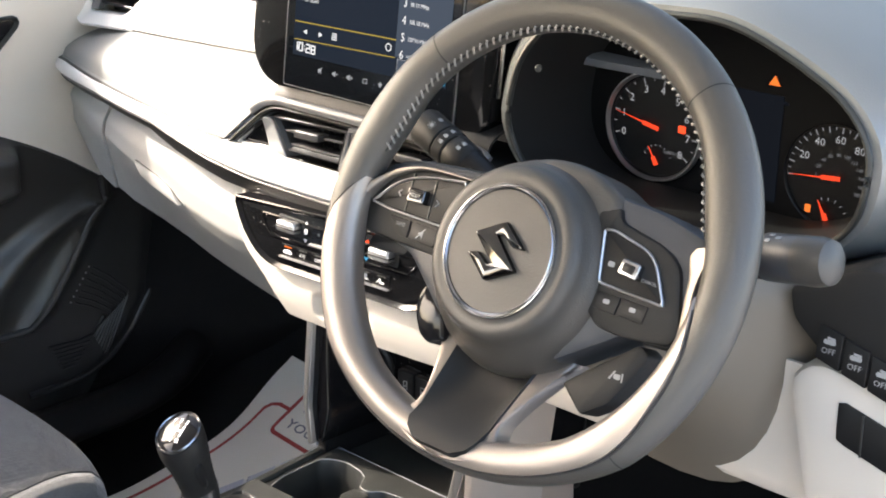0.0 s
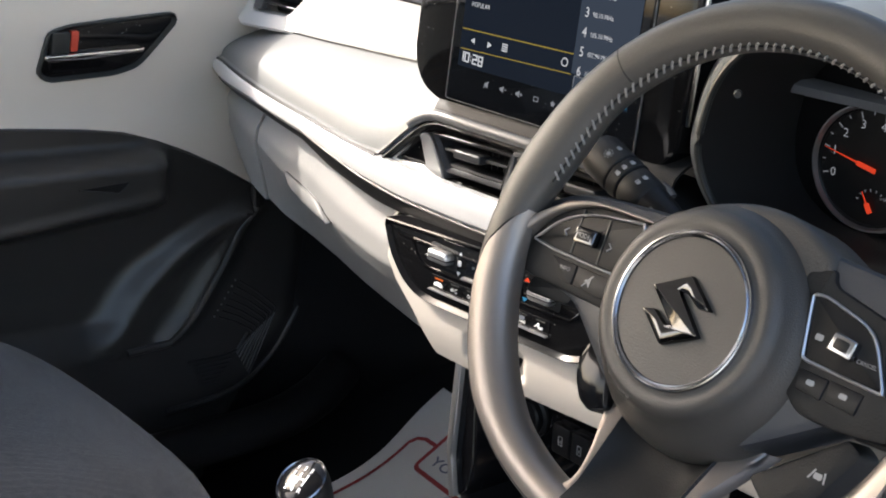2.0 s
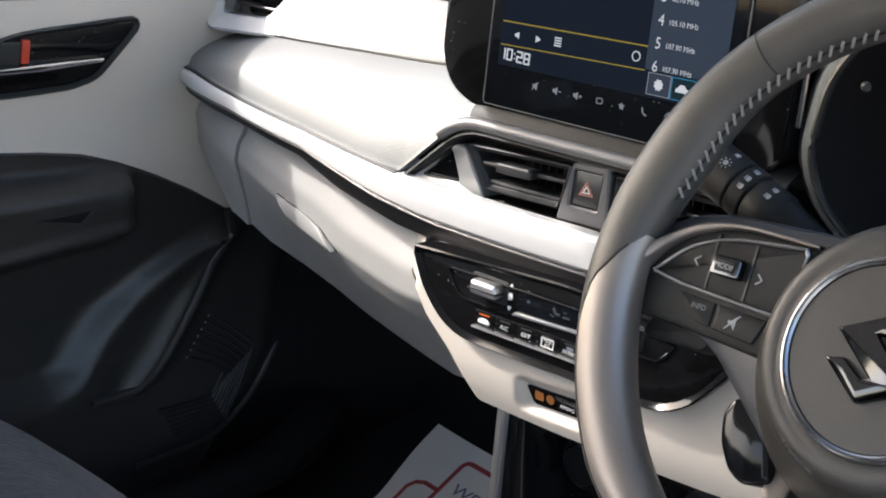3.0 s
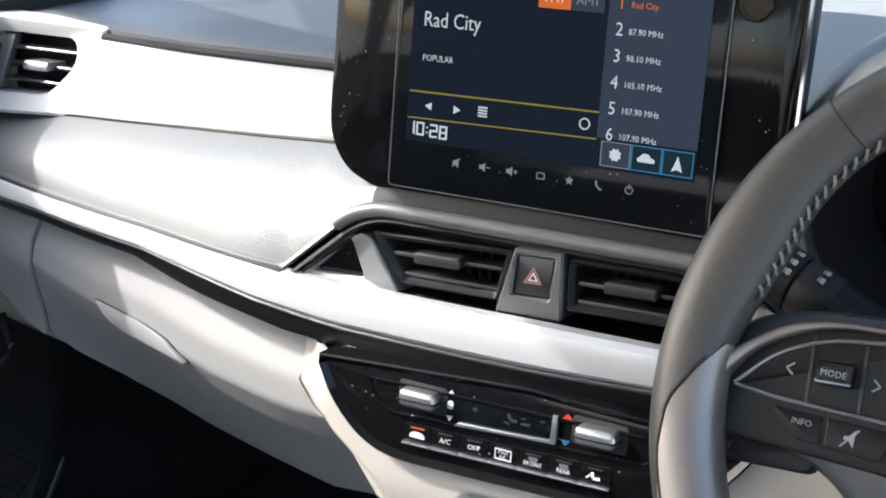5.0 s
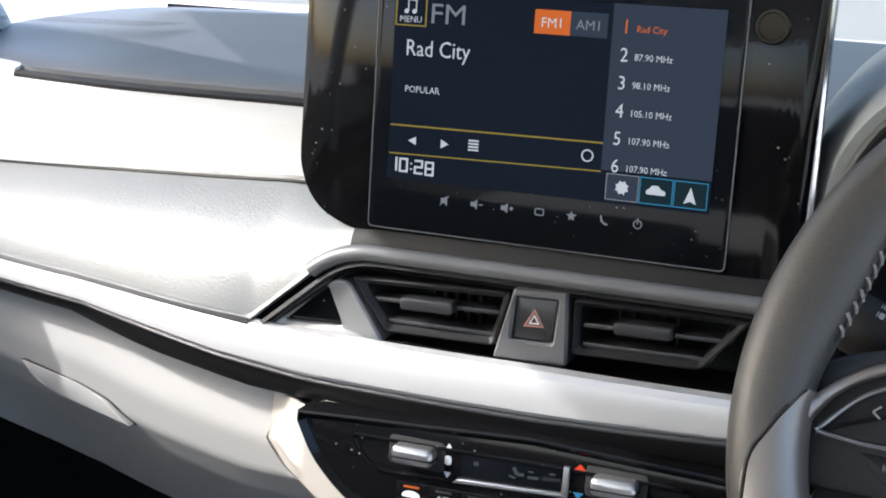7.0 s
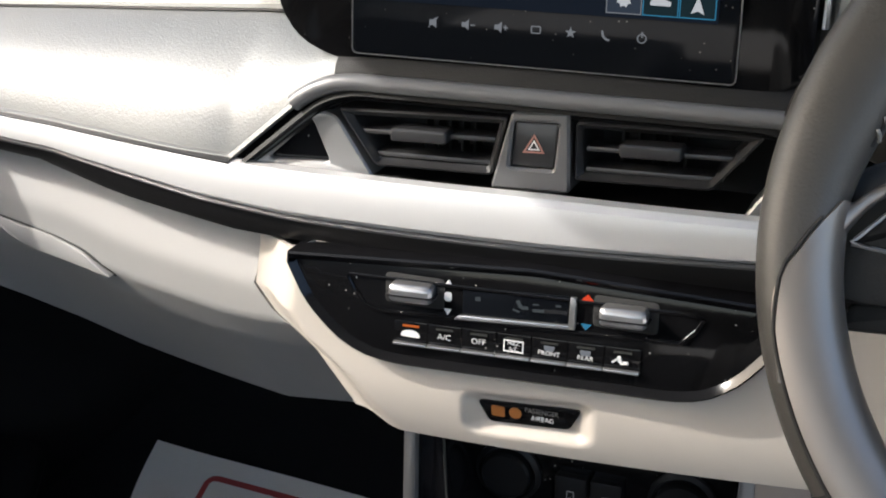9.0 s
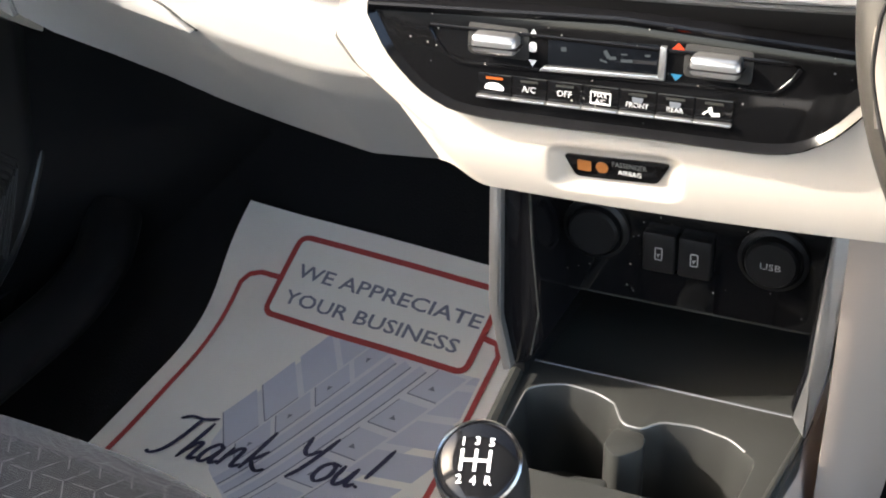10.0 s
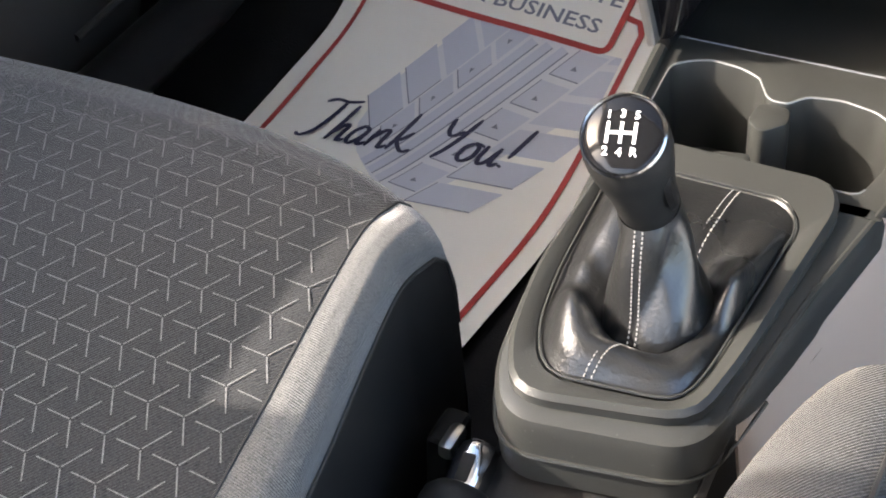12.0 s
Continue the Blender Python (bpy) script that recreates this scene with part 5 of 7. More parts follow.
wing_o = [(-0.1610, -0.066), (-0.1680, -0.038), (-0.1670, -0.020), (-0.1580, -0.008), (-0.1460, 0.0050), (-0.1340, 0.0165), (-0.1190, 0.0245), (-0.0960, 0.0285), (-0.0560, 0.0290)]
wing_i = [(-0.1460, -0.066), (-0.1440, -0.0420), (-0.1490, -0.0310), (-0.1540, -0.0220), (-0.1460, -0.0060), (-0.1350, 0.0095), (-0.1190, 0.0195), (-0.0980, 0.0258), (-0.0560, 0.0268)]
part("bezel_wing", strap(wing_o, wing_i, WING, 0.014, 0.0016), CHAMPAGNE, wheel, "champagne wing round the switch pod", smooth=50)
wing_o = [(0.1560, -0.056), (0.1540, -0.040), (0.1490, -0.020), (0.1440, -0.004), (0.1440, 0.0100), (0.1470, 0.0220), (0.1440, 0.0290)]
wing_i = [(0.1420, -0.056), (0.1410, -0.040), (0.1395, -0.022), (0.1370, -0.006), (0.1345, 0.0080), (0.1300, 0.0200), (0.1330, 0.0265)]
part("bezel_wing", strap(wing_o, wing_i, WING, 0.014, 0.0010), CHAMPAGNE, wheel, "champagne wing round the switch pod", smooth=50)
for q in (135, 47, 318, 217):
    part("seam", grid([[rim_point(q + d + 0.8 * math.sin(radians(e)), e, 0.0004) for e in spread(-150, 150 if q < 180 else 58, 30)] for d in (-0.18, 0.18)]), RUBBER, wheel)
bits = []
for i in range(66):
    q = 16 + 150 * i / 65
    bits.append(tube([rim_point(q - 0.75, 147, 0.0006), rim_point(q - 0.1, 154, 0.0013), rim_point(q + 0.75, 167, 0.0006)], 0.0009, 5))
part("stitching", joined(*bits), THREAD, wheel, "pale stitching inside the rim", kind="stuff")
part("stitch_groove", tube([rim_point(q, 158, 0.0001) for q in spread(14, 168, 80)], 0.0007, 6), RUBBER, wheel)


# hub: a dished round cover whose foot sits lower than its face
def HUB(a, b, c):
    return W(a, b + float(np.interp(c, [-0.03, 0.010], [-0.0225, -0.0140])), c)


part("airbag_cover", lathe([(0.064, -0.060), (0.0725, -0.036), (0.0755, -0.022), (0.0745, -0.012), (0.0705, -0.004), (0.0660, 0.0020), (0.0635, 0.0055), (0.0622, 0.0092), (0.0605, 0.0130), (0.0575, 0.0158), (0.0545, 0.0168), (0.0515, 0.0164), (0.0490, 0.0160), (0.0475, 0.0170), (0, 0.0172)], HUB, 72), AIRBAG, wheel, "grey grained airbag cover", smooth=50)
part("emblem_ring", lathe([(0.0425, 0.0166), (0.0430, 0.0188), (0.0440, 0.0196), (0.0450, 0.0184), (0.0457, 0.0192), (0.0466, 0.0190), (0.0472, 0.0168)], shifted(W, 0.0, -0.0140), 64), RINGCHROME, wheel, "chrome ring round the emblem")
part("emblem_disc", lathe([(0.0428, 0.0170), (0.0425, 0.0180), (0, 0.0186)], shifted(W, 0.0, -0.0140), 48), AIRBAG, wheel, "grey disc behind the emblem")
EMB = [(-0.0215, -0.0060), (0.0020, 0.0068), (0.0225, -0.0085), (0.0135, -0.0095), (0.0040, -0.0040), (-0.0020, -0.0040), (0.0212, -0.0240), (-0.0020, -0.0362), (-0.0228, -0.0205), (-0.0138, -0.0182), (-0.0035, -0.0245), (0.0020, -0.0248)]
part("emblem", plate(rnd(EMB, 0.0012, 2), 0.0175, 0.0225, W, 0.0016), BADGE, wheel, "raised angular dark chrome badge")
part("embossed_marking", words("SRS AIRBAG", 0.0052, lambda a, b, c: HUB(0.0572 * math.sin(a / 0.0572 - 0.45), -0.0600 * math.cos(a / 0.0572 - 0.45) + b, 0.0149 + c), (0, 0, 0), "CENTER", depth=0.0004), AIRBAG, wheel, smooth=0)
shoulder = rnd([(-0.158, 0.012), (-0.140, 0.026), (-0.118, 0.0325), (-0.095, 0.0345), (-0.04, 0.038), (0.02, 0.050), (0.072, 0.0455), (0.098, 0.0440), (0.125, 0.0370), (0.150, 0.0300), (0.146, 0.010), (0.141, -0.030), (0.100, -0.040), (0.05, -0.075), (-0.05, -0.075), (-0.10, -0.036), (-0.150, -0.028)], 0.010, 4)
part("spoke_body", plate(shoulder, -0.042, -0.0075, W, 0.007), DARKBLUE, wheel, "dark slate cross spoke")
part("hub_collar", plate(rnd([(-0.030, 0.050), (0.004, 0.0600), (0.036, 0.0590), (0.064, 0.0460), (0.0700, 0.0370), (0.0640, 0.0300), (0.0640, -0.010), (-0.02, 0.0)], [0.01, 0.02, 0.02, 0.008, 0.003, 0.003, 0.01, 0.01], 5), -0.050, -0.0045, W, 0.006), AIRBAG, wheel, "grey collar behind the airbag cover", smooth=50)
# switch pods
lp = rnd([(-0.1565, -0.0245), (-0.1535, -0.014), (-0.1460, -0.002), (-0.1350, 0.0125), (-0.1190, 0.0225), (-0.0980, 0.0268), (-0.052, 0.0275), (-0.052, -0.034), (-0.074, -0.0325), (-0.1380, -0.0310), (-0.1500, -0.0290)], [0.005, 0.006, 0.006, 0.008, 0.008, 0.008, 0.003, 0.003, 0.008, 0.004, 0.003], 4)
pod = part("left_switch_pod", plate(lp, -0.02, -0.004, W, 0.003), SOFTBLACK, wheel, "black switch pod")
tri_o = rnd([(-0.1445, -0.0085), (-0.1270, 0.0110), (-0.1050, 0.0205), (-0.0600, 0.0265), (-0.0600, -0.0115), (-0.1240, -0.0108)], [0.002, 0.01, 0.01, 0.003, 0.003, 0.004], 4)
part("chrome_outline", ringplate(even(tri_o, 48), even(inset(tri_o, 0.0017), 48), -0.006, -0.0012, W, 0.0008), SATIN, pod, "satin outline of the pod")
part("button_field", plate(inset(tri_o, 0.002), -0.006, -0.0026, W, 0.0004), BLACK, pod)
part("mode_rocker", rbox((0.017, 0.0105, 0.007), shifted(W, -0.0990, 0.0050, 0.0005, 0.05), 0.002, 3), BADGE, pod, "dark chrome rocker")
part("rocker_face", rbox((0.011, 0.0060, 0.002), shifted(W, -0.0990, 0.0050, 0.0036, 0.05), 0.0008), BLACK, pod)
part("mode_marking", words("MODE", 0.0040, W, (-0.0990, 0.0036, 0.0047), "CENTER", depth=0.0), DIMMARK, pod, smooth=0)
for a in (-0.1105, -0.0875):
    part("button_gap", plate(line(a + 0.001, -0.0095, a - 0.001, 0.0205, 0.0016), -0.004, -0.0020, W, 0.0003), GREYBLACK, pod)
for a, s in ((-0.1195, -1), (-0.0815, 1)):
    part("arrow_symbol", joined(plate(line(a - 0.0016 * s, 0.0040 + 0.0026, a + 0.0016 * s, 0.0040, 0.0008), -0.003, -0.0020, W, 0), plate(line(a - 0.0016 * s, 0.0040 - 0.0026, a + 0.0016 * s, 0.0040, 0.0008), -0.003, -0.0020, W, 0)), DIMMARK, pod, smooth=0)
info = rnd([(-0.1240, -0.0135), (-0.1010, -0.0138), (-0.1005, -0.0265), (-0.1120, -0.0262)], [0.001, 0.001, 0.001, 0.006], 3)
part("info_button", plate(info, -0.006, -0.0030, W, 0.0006), BLACK, pod)
part("info_marking", words("INFO", 0.0040, W, (-0.1095, -0.0195, -0.0026), "CENTER", depth=0.0), DIMMARK, pod, smooth=0)
part("mute_button", plate(rnd([(-0.0990, -0.0138), (-0.0700, -0.0140), (-0.0740, -0.0275), (-0.0985, -0.0265)], 0.001, 2), -0.006, -0.0030, W, 0.0006), BLACK, pod)
part("mute_symbol", joined(plate([(-0.0905, -0.0195), (-0.0885, -0.0195), (-0.0860, -0.0165), (-0.0860, -0.0240), (-0.0885, -0.0212), (-0.0905, -0.0212)], -0.003, -0.0026, W, 0), plate(line(-0.0915, -0.0245, -0.0845, -0.0160, 0.0007), -0.003, -0.0024, W, 0)), DIMMARK, pod, smooth=0)
rp = rnd([(0.052, 0.034), (0.0690, 0.0385), (0.0720, 0.0300), (0.1080, 0.0225), (0.1240, 0.0140), (0.1320, -0.0080), (0.1380, -0.0290), (0.1340, -0.0375), (0.103, -0.0420), (0.077, -0.0410), (0.0660, -0.0320), (0.052, -0.030)], [0.004, 0.003, 0.008, 0.01, 0.01, 0.01, 0.008, 0.005, 0.01, 0.012, 0.006, 0.003], 4)
pod = part("right_switch_pod", plate(rp, -0.02, -0.004, W, 0.003), SOFTBLACK, wheel, "black switch pod")
tri_o = rnd([(0.0620, 0.0225), (0.0700, 0.0240), (0.1060, 0.0155), (0.1240, -0.0155), (0.0705, -0.0135)], [0.002, 0.004, 0.012, 0.004, 0.003], 4)
part("chrome_outline", ringplate(even(tri_o, 48), even(inset(tri_o, 0.0017), 48), -0.006, -0.0012, W, 0.0008), SATIN, pod, "satin outline of the pod")
part("button_field", plate(inset(tri_o, 0.002), -0.006, -0.0026, W, 0.0004), BLACK, pod)
part("cruise_rocker", rbox((0.015, 0.0110, 0.007), shifted(W, 0.0935, 0.0015, 0.0005, -0.1), 0.002, 3), RINGCHROME, pod, "chrome rocker")
part("rocker_face", rbox((0.009, 0.0060, 0.002), shifted(W, 0.0935, 0.0015, 0.0036, -0.1), 0.0008), BLACK, pod)
part("cruise_symbol", joined(plate(rnd(rect(0.0735, -0.0005, 0.0785, 0.0030), 0.001, 2), -0.003, -0.0022, W, 0)), DIMMARK, pod, smooth=0)
part("cancel_marking", words("CANCEL", 0.0032, W, (0.1075, -0.0040, -0.0022), "CENTER", depth=0.0), DIMMARK, pod, smooth=0)
for a0, a1 in ((0.0715, 0.0905), (0.0915, 0.1120)):
    part("lower_button", plate(rnd([(a0, -0.0175), (a1, -0.0180), (a1 - 0.001, -0.0300), (a0 + 0.001, -0.0290)], 0.001, 2), -0.006, -0.0030, W, 0.0006), BLACK, pod)
    part("button_symbol", plate(rnd(rect((a0 + a1) / 2 - 0.0025, -0.0245, (a0 + a1) / 2 + 0.0025, -0.0215), 0.001, 2), -0.003, -0.0026, W, 0), DIMMARK, pod, smooth=0)
# lower side paddles
part("phone_paddle", plate(rnd([(-0.083, -0.064), (-0.079, -0.054), (-0.058, -0.056), (-0.045, -0.088), (-0.060, -0.094), (-0.070, -0.090), (-0.079, -0.078)], 0.004, 3), -0.035, -0.014, W, 0.003), GLOSS, wheel, "black phone switch below the hub")
part("assist_paddle", plate(rnd([(0.060, -0.084), (0.108, -0.042), (0.119, -0.048), (0.100, -0.086), (0.081, -0.100)], 0.004, 3), -0.035, -0.014, W, 0.003), SOFTBLACK, wheel, "black driver-aid switch below the hub")
part("assist_symbol", joined(plate(line(0.0945, -0.0700, 0.0975, -0.0640, 0.0010), -0.015, -0.0135, W, 0), plate(line(0.1045, -0.0700, 0.1035, -0.0640, 0.0010), -0.015, -0.0135, W, 0), plate(rnd(rect(0.0975, -0.0690, 0.1025, -0.0655), 0.001, 2), -0.015, -0.0135, W, 0)), DIMMARK, wheel, smooth=0)
# bottom spoke: two metal arms round a dark dished insert, leaning back from the rim to the hub
def WS(a, b, c):
    return W(a, b, c + 0.0165 - 0.514 * (b + 0.156))


for sgn in (-1, 1):
    arm_o = [(sgn * a, b) for a, b in ((0.060, -0.070), (0.050, -0.090), (0.0400, -0.112), (0.0365, -0.128), (0.0430, -0.1375), (0.0600, -0.1410), (0.0780, -0.1420))]
    arm_i = [(sgn * a, b) for a, b in ((0.038, -0.070), (0.0345, -0.090), (0.0325, -0.115), (0.0308, -0.1340), (0.0285, -0.1480), (0.0200, -0.1570), (0.0000, -0.1590))]
    part("bottom_arm", strap(arm_o, arm_i, WS, 0.016, 0.0012), CHAMPAGNE, wheel, "champagne arm of the bottom spoke", smooth=50)
rows = []
for t in spread(0, 1, 16):
    b = -0.1530 + 0.087 * t
    half = float(np.interp(b, [-0.1530, -0.1500, -0.143, -0.115, -0.066], [0.0170, 0.0245, 0.0300, 0.0325, 0.0370]))
    sink = 0.012 * smooth_step((t - 0.14) / 0.4)
    rows.append([WS(half * u, b, 0.0020 + 0.0050 * smooth_step(1.8 - t / 0.15) - sink * (1 - abs(u) ** 5)) for u in (-1, -0.96, -0.85, -0.6, -0.3, 0, 0.3, 0.6, 0.85, 0.96, 1)])
part("spoke_insert", thick(grid(rows), 0.006, WN), SOFTBLACK, wheel, "black dished insert of the bottom spoke", smooth=60)
for a in (-0.118, 0.122):
    part("side_spoke", plate(rnd([(a - 0.022, -0.030), (a + 0.020, -0.026), (a + (0.014 if a < 0 else 0.018), -0.040), (a - (0.026 if a < 0 else 0.012), -0.042)], 0.004, 3), -0.024, -0.011, W, 0.003), SOFTBLACK, wheel)

# ---- switches right of the column ----
sw = thing("switch_panel", (0.53, -0.02, 0.585), "dark grey panel of driver-aid switches beside the column", "switch panel")
sp = rnd([(0.446, 0.640), (0.452, 0.618), (0.474, 0.600), (0.525, 0.584), (0.66, 0.570), (0.66, 0.665), (0.50, 0.668)], 0.006, 3)
part("panel", plate(sp, -0.06, 0.032, D, 0.004), SOFTBLACK, sw)
for k in range(4):
    a, b = 0.484 + k * 0.0205, 0.6055 - k * 0.0060
    key = part("switch", plate(rnd([(a - 0.0095, b - 0.0105), (a + 0.0095, b - 0.0160), (a + 0.0095, b + 0.0110), (a - 0.0095, b + 0.0155)], 0.0012, 2), 0.02, 0.0345, D, 0.0008), BLACK, sw)
    part("symbol", joined(plate(rnd(rect(a - 0.0045, b + 0.002, a + 0.0045, b + 0.0055), 0.0014, 2), 0.034, 0.0349, D, 0), plate(line(a - 0.002, b + 0.0068, a + 0.004, b + 0.0062, 0.0016), 0.034, 0.0349, D, 0)), DIMMARK, key, smooth=0)
    part("marking", words("OFF", 0.0062, D, (a, b - 0.0050, 0.0349), "CENTER", depth=0.0), DIMMARK, key, smooth=0)
side = thing("lower_fascia", (0.55, -0.02, 0.45), "ivory lower fascia with a dark blank switch plate", "fascia")
spo = even(rnd([(0.452, 0.575), (0.475, 0.592), (0.66, 0.560), (0.66, 0.42), (0.482, 0.470), (0.468, 0.520)], [0.02, 0.01, 0.01, 0.01, 0.02, 0.02], 4), 60)
part("body", plate(spo, -0.04, 0.030, D, 0.010), IVORY, side)
part("recess", plate(even(rnd([(0.496, 0.569), (0.60, 0.542), (0.60, 0.509), (0.498, 0.538)], 0.003, 3), 40), 0.02, 0.0318, D, 0.0008), BLACK, side, "black blank switch plate")
part("divider", plate(line(0.516, 0.563, 0.518, 0.532, 0.0014), 0.03, 0.0330, D, 0.0002), GREYBLACK, side)

# ---- storage cubby and centre console ----
console = thing("centre_console", (0.01, -0.1, 0.0), "dark grey centre console with cup holders and gear surround", "console")


def top_map(a, b, c):
    """Console top: a to the right, b forwards, c up."""
    return Vector((a, b, c))


left_edge = table([-0.80, -0.28, -0.12, 0.05, 0.22], [-0.050, -0.052, -0.069, -0.088, -0.094])
right_edge = table([-0.80, -0.28, -0.16, -0.05, 0.05, 0.22], [0.064, 0.068, 0.082, 0.103, 0.114, 0.118])
rear = rnd([(-0.068, -0.075), (0.100, -0.075), (0.086, -0.150), (0.074, -0.240), (0.065, -0.286), (-0.036, -0.304), (-0.058, -0.266), (-0.068, -0.205)], [0.002, 0.002, 0.01, 0.025, 0.026, 0.026, 0.022, 0.01], 9)
part("rear_deck", plate(rear, 0.250, 0.296, top_map, 0.009), GREYBLACK, console, "dark grey deck round the gear lever")
so = even(rnd([(-0.066, -0.066), (0.066, -0.066), (0.077, -0.090), (0.066, -0.225), (0.058, -0.273), (-0.034, -0.293), (-0.053, -0.258), (-0.064, -0.200)], [0.008, 0.012, 0.012, 0.02, 0.018, 0.02, 0.02, 0.02], 4), 72)
si = even(rnd([(-0.057, -0.094), (0.044, -0.094), (0.0585, -0.112), (0.0515, -0.235), (0.0465, -0.2635), (-0.0245, -0.2725), (-0.0405, -0.243), (-0.049, -0.200)], [0.008, 0.01, 0.012, 0.012, 0.014, 0.016, 0.015, 0.02], 4), 72)
part("gear_surround", ringplate(so, si, 0.285, 0.3045, top_map, 0.003, ci=0.3025), GREYBLACK, console, "satin dark grey frame round the boot")
part("frame_line", tube([top_map(a, b, 0.3032) for a, b in inset(si, -0.0008)], 0.0008, 6, closed=True), GREYBLACK, console, "thin grey line inside the frame")
# cup holder tray
hole = even(rnd([(-0.0700, 0.026), (-0.0630, 0.034), (-0.0480, 0.0415), (-0.0250, 0.0385), (-0.0100, 0.0310), (-0.0030, 0.0150), (0.0030, 0.0110), (0.0150, 0.0110), (0.0225, 0.0230), (0.0450, 0.0270), (0.0680, 0.0220), (0.0880, 0.0060), (0.0860, -0.030), (0.0790, -0.060), (-0.0560, -0.060), (-0.0660, -0.030)], 0.004, 3), 90)
brim = even(rnd([(-0.0860, 0.040), (-0.0800, 0.062), (0.0000, 0.064), (0.1080, 0.062), (0.1130, 0.030), (0.1060, -0.030), (0.0980, -0.074), (-0.0660, -0.074), (-0.0760, -0.030)], 0.004, 3), 90)


def ang(poly, n=120):
    """Outline sampled by even angles round the tray's middle."""
    out = []
    for k in range(n):
        d = Vector((math.cos(6.28318 * k / n), math.sin(6.28318 * k / n)))
        best = None
        for p, q in zip(poly, poly[1:] + poly[:1]):
            p, e = Vector(p) - Vector((0.01, -0.018)), Vector(q) - Vector(p)
            den = d.x * e.y - d.y * e.x
            if abs(den) < 1e-12:
                continue
            t, s = (p.x * e.y - p.y * e.x) / den, (p.x * d.y - p.y * d.x) / den
            if t > 0 and -1e-6 <= s <= 1 + 1e-6 and (best is None or t < best):
                best = t
        best = best or 0.05
        out.append((0.01 + d.x * best, -0.018 + d.y * best))
    return out


hole_a, brim_a = ang(hole), ang(brim)
rows = [[Vector((a, b, 0.262)) for a, b in brim_a], [Vector((a, b, 0.2905)) for a, b in brim_a], [Vector((a, b, 0.292)) for a, b in inset(brim_a, 0.0015)],
        [Vector((a, b, 0.292)) for a, b in inset(hole_a, -0.0022)], [Vector((a, b, 0.2914)) for a, b in inset(hole_a, -0.0008)], [Vector((a, b, 0.2895)) for a, b in hole_a], [Vector((a, b, 0.270)) for a, b in inset(hole_a, 0.001)], [Vector((0.01 + (a - 0.01) * 0.95, -0.018 + (b + 0.018) * 0.95, 0.222)) for a, b in hole_a]]
bm = grid(rows, close_v=True)
bm.verts.ensure_lookup_table()
bm.faces.new(bm.verts[-120:])
part("cup_tray", bm, GREYBLACK, console, "dark grey cup holder tray with a highlight line on its lip")
# Highlight along the lip, put in as a paler grey tube.
part("lip", tube([Vector((a, b, 0.2915)) for a, b in inset(hole_a, -0.0012)][8:112], 0.0008, 6), GREY, console, "pale line for the highlight on the tray lip")
part("cup_divider", plate(rnd([(-0.0045, 0.012), (0.0165, 0.012), (0.0200, -0.004), (0.0060, -0.020), (-0.0060, -0.010)], 0.006, 4), 0.222, 0.2895, top_map, 0.002), GREYBLACK, console, "divider between the cup holders")
part("cup_grip", plate(rnd([(-0.020, -0.066), (0.012, -0.060), (0.010, -0.046), (-0.012, -0.050)], 0.005, 3), 0.24, 0.293, top_map, 0.003), GREYBLACK, console, "rubber cup grip tab")
part("coin_grip", plate(rnd([(0.052, -0.066), (0.082, -0.050), (0.080, -0.035), (0.058, -0.046)], 0.003, 3), 0.222, 0.262, top_map, 0.001), SATIN, console, "ribbed grey tray insert")
# sides down to the floor
YS = spread(-0.80, 0.22, 26)


def side_wall(edge, sgn, mat, name, label, top0, ys_, fall=-0.27):
    rows = []
    for y in ys_:
        x = edge(y)
        t = top0 if y > fall else top0 - 0.055 * min(1, (fall - y) / 0.05)
        rows.append([Vector((x - sgn * 0.004, y, t)), Vector((x, y, t - 0.003)), Vector((x + sgn * 0.004, y, t - 0.04)), Vector((x + sgn * 0.008, y, 0.15)), Vector((x + sgn * 0.012, y, 0.0))])
    part(name, thick(grid(rows), 0.003, (sgn, 0, 0)), mat, console, label)


side_wall(left_edge, -1, SOFTBLACK, "left_side", "black passenger side of the console", 0.290, YS, -0.225)
side_wall(right_edge, 1, TAN, "right_side", "taupe driver side of the console", 0.290, spread(-0.250, 0.22, 16))
side_wall(right_edge, 1, SOFTBLACK, "rear_side", "black rear side of the console", 0.284, spread(-0.80, -0.252, 14))
part("side_lip", tube([Vector((right_edge(y) - 0.003 - 0.3 * max(0, -0.255 - y), y, 0.293 - 0.9 * max(0, -0.255 - y))) for y in spread(-0.262, 0.06, 24)], 0.0024, 8), GREYBLACK, console, "dark grey lip along the driver side")
part("side_lip", tube([Vector((left_edge(y) + 0.003, y, 0.293)) for y in spread(-0.20, 0.04, 16)], 0.005, 8), GREYBLACK, console, "dark grey lip along the passenger side")
# Sunlit front edge, drawn as a tube lighter than the tray.
part("tray_edge", tube([Vector((x, 0.0615 - 0.02 * (x - 0.01) ** 2, 0.2915)) for x in spread(-0.078, 0.106, 14)], 0.0013, 6), PAD, console, "paler line for the sunlit front edge of the tray")
rows = [[Vector((left_edge(y) + (right_edge(y) - left_edge(y)) * s, y, 0.236 + 0.012 * math.sin(3.14 * s) - 0.03 * max(0, -0.45 - y))) for s in spread(0, 1, 12)] for y in spread(-0.80, -0.262, 14)]
part("lower_deck", thick(grid(rows), 0.004, (0, 0, 1)), SOFTBLACK, console, "black lower deck behind the gear lever")
part("deck_line", tube([top_map(a, b, 0.270) for a, b in inset(rear, -0.0008)[30:75]], 0.0014, 6), GREYBLACK, console)

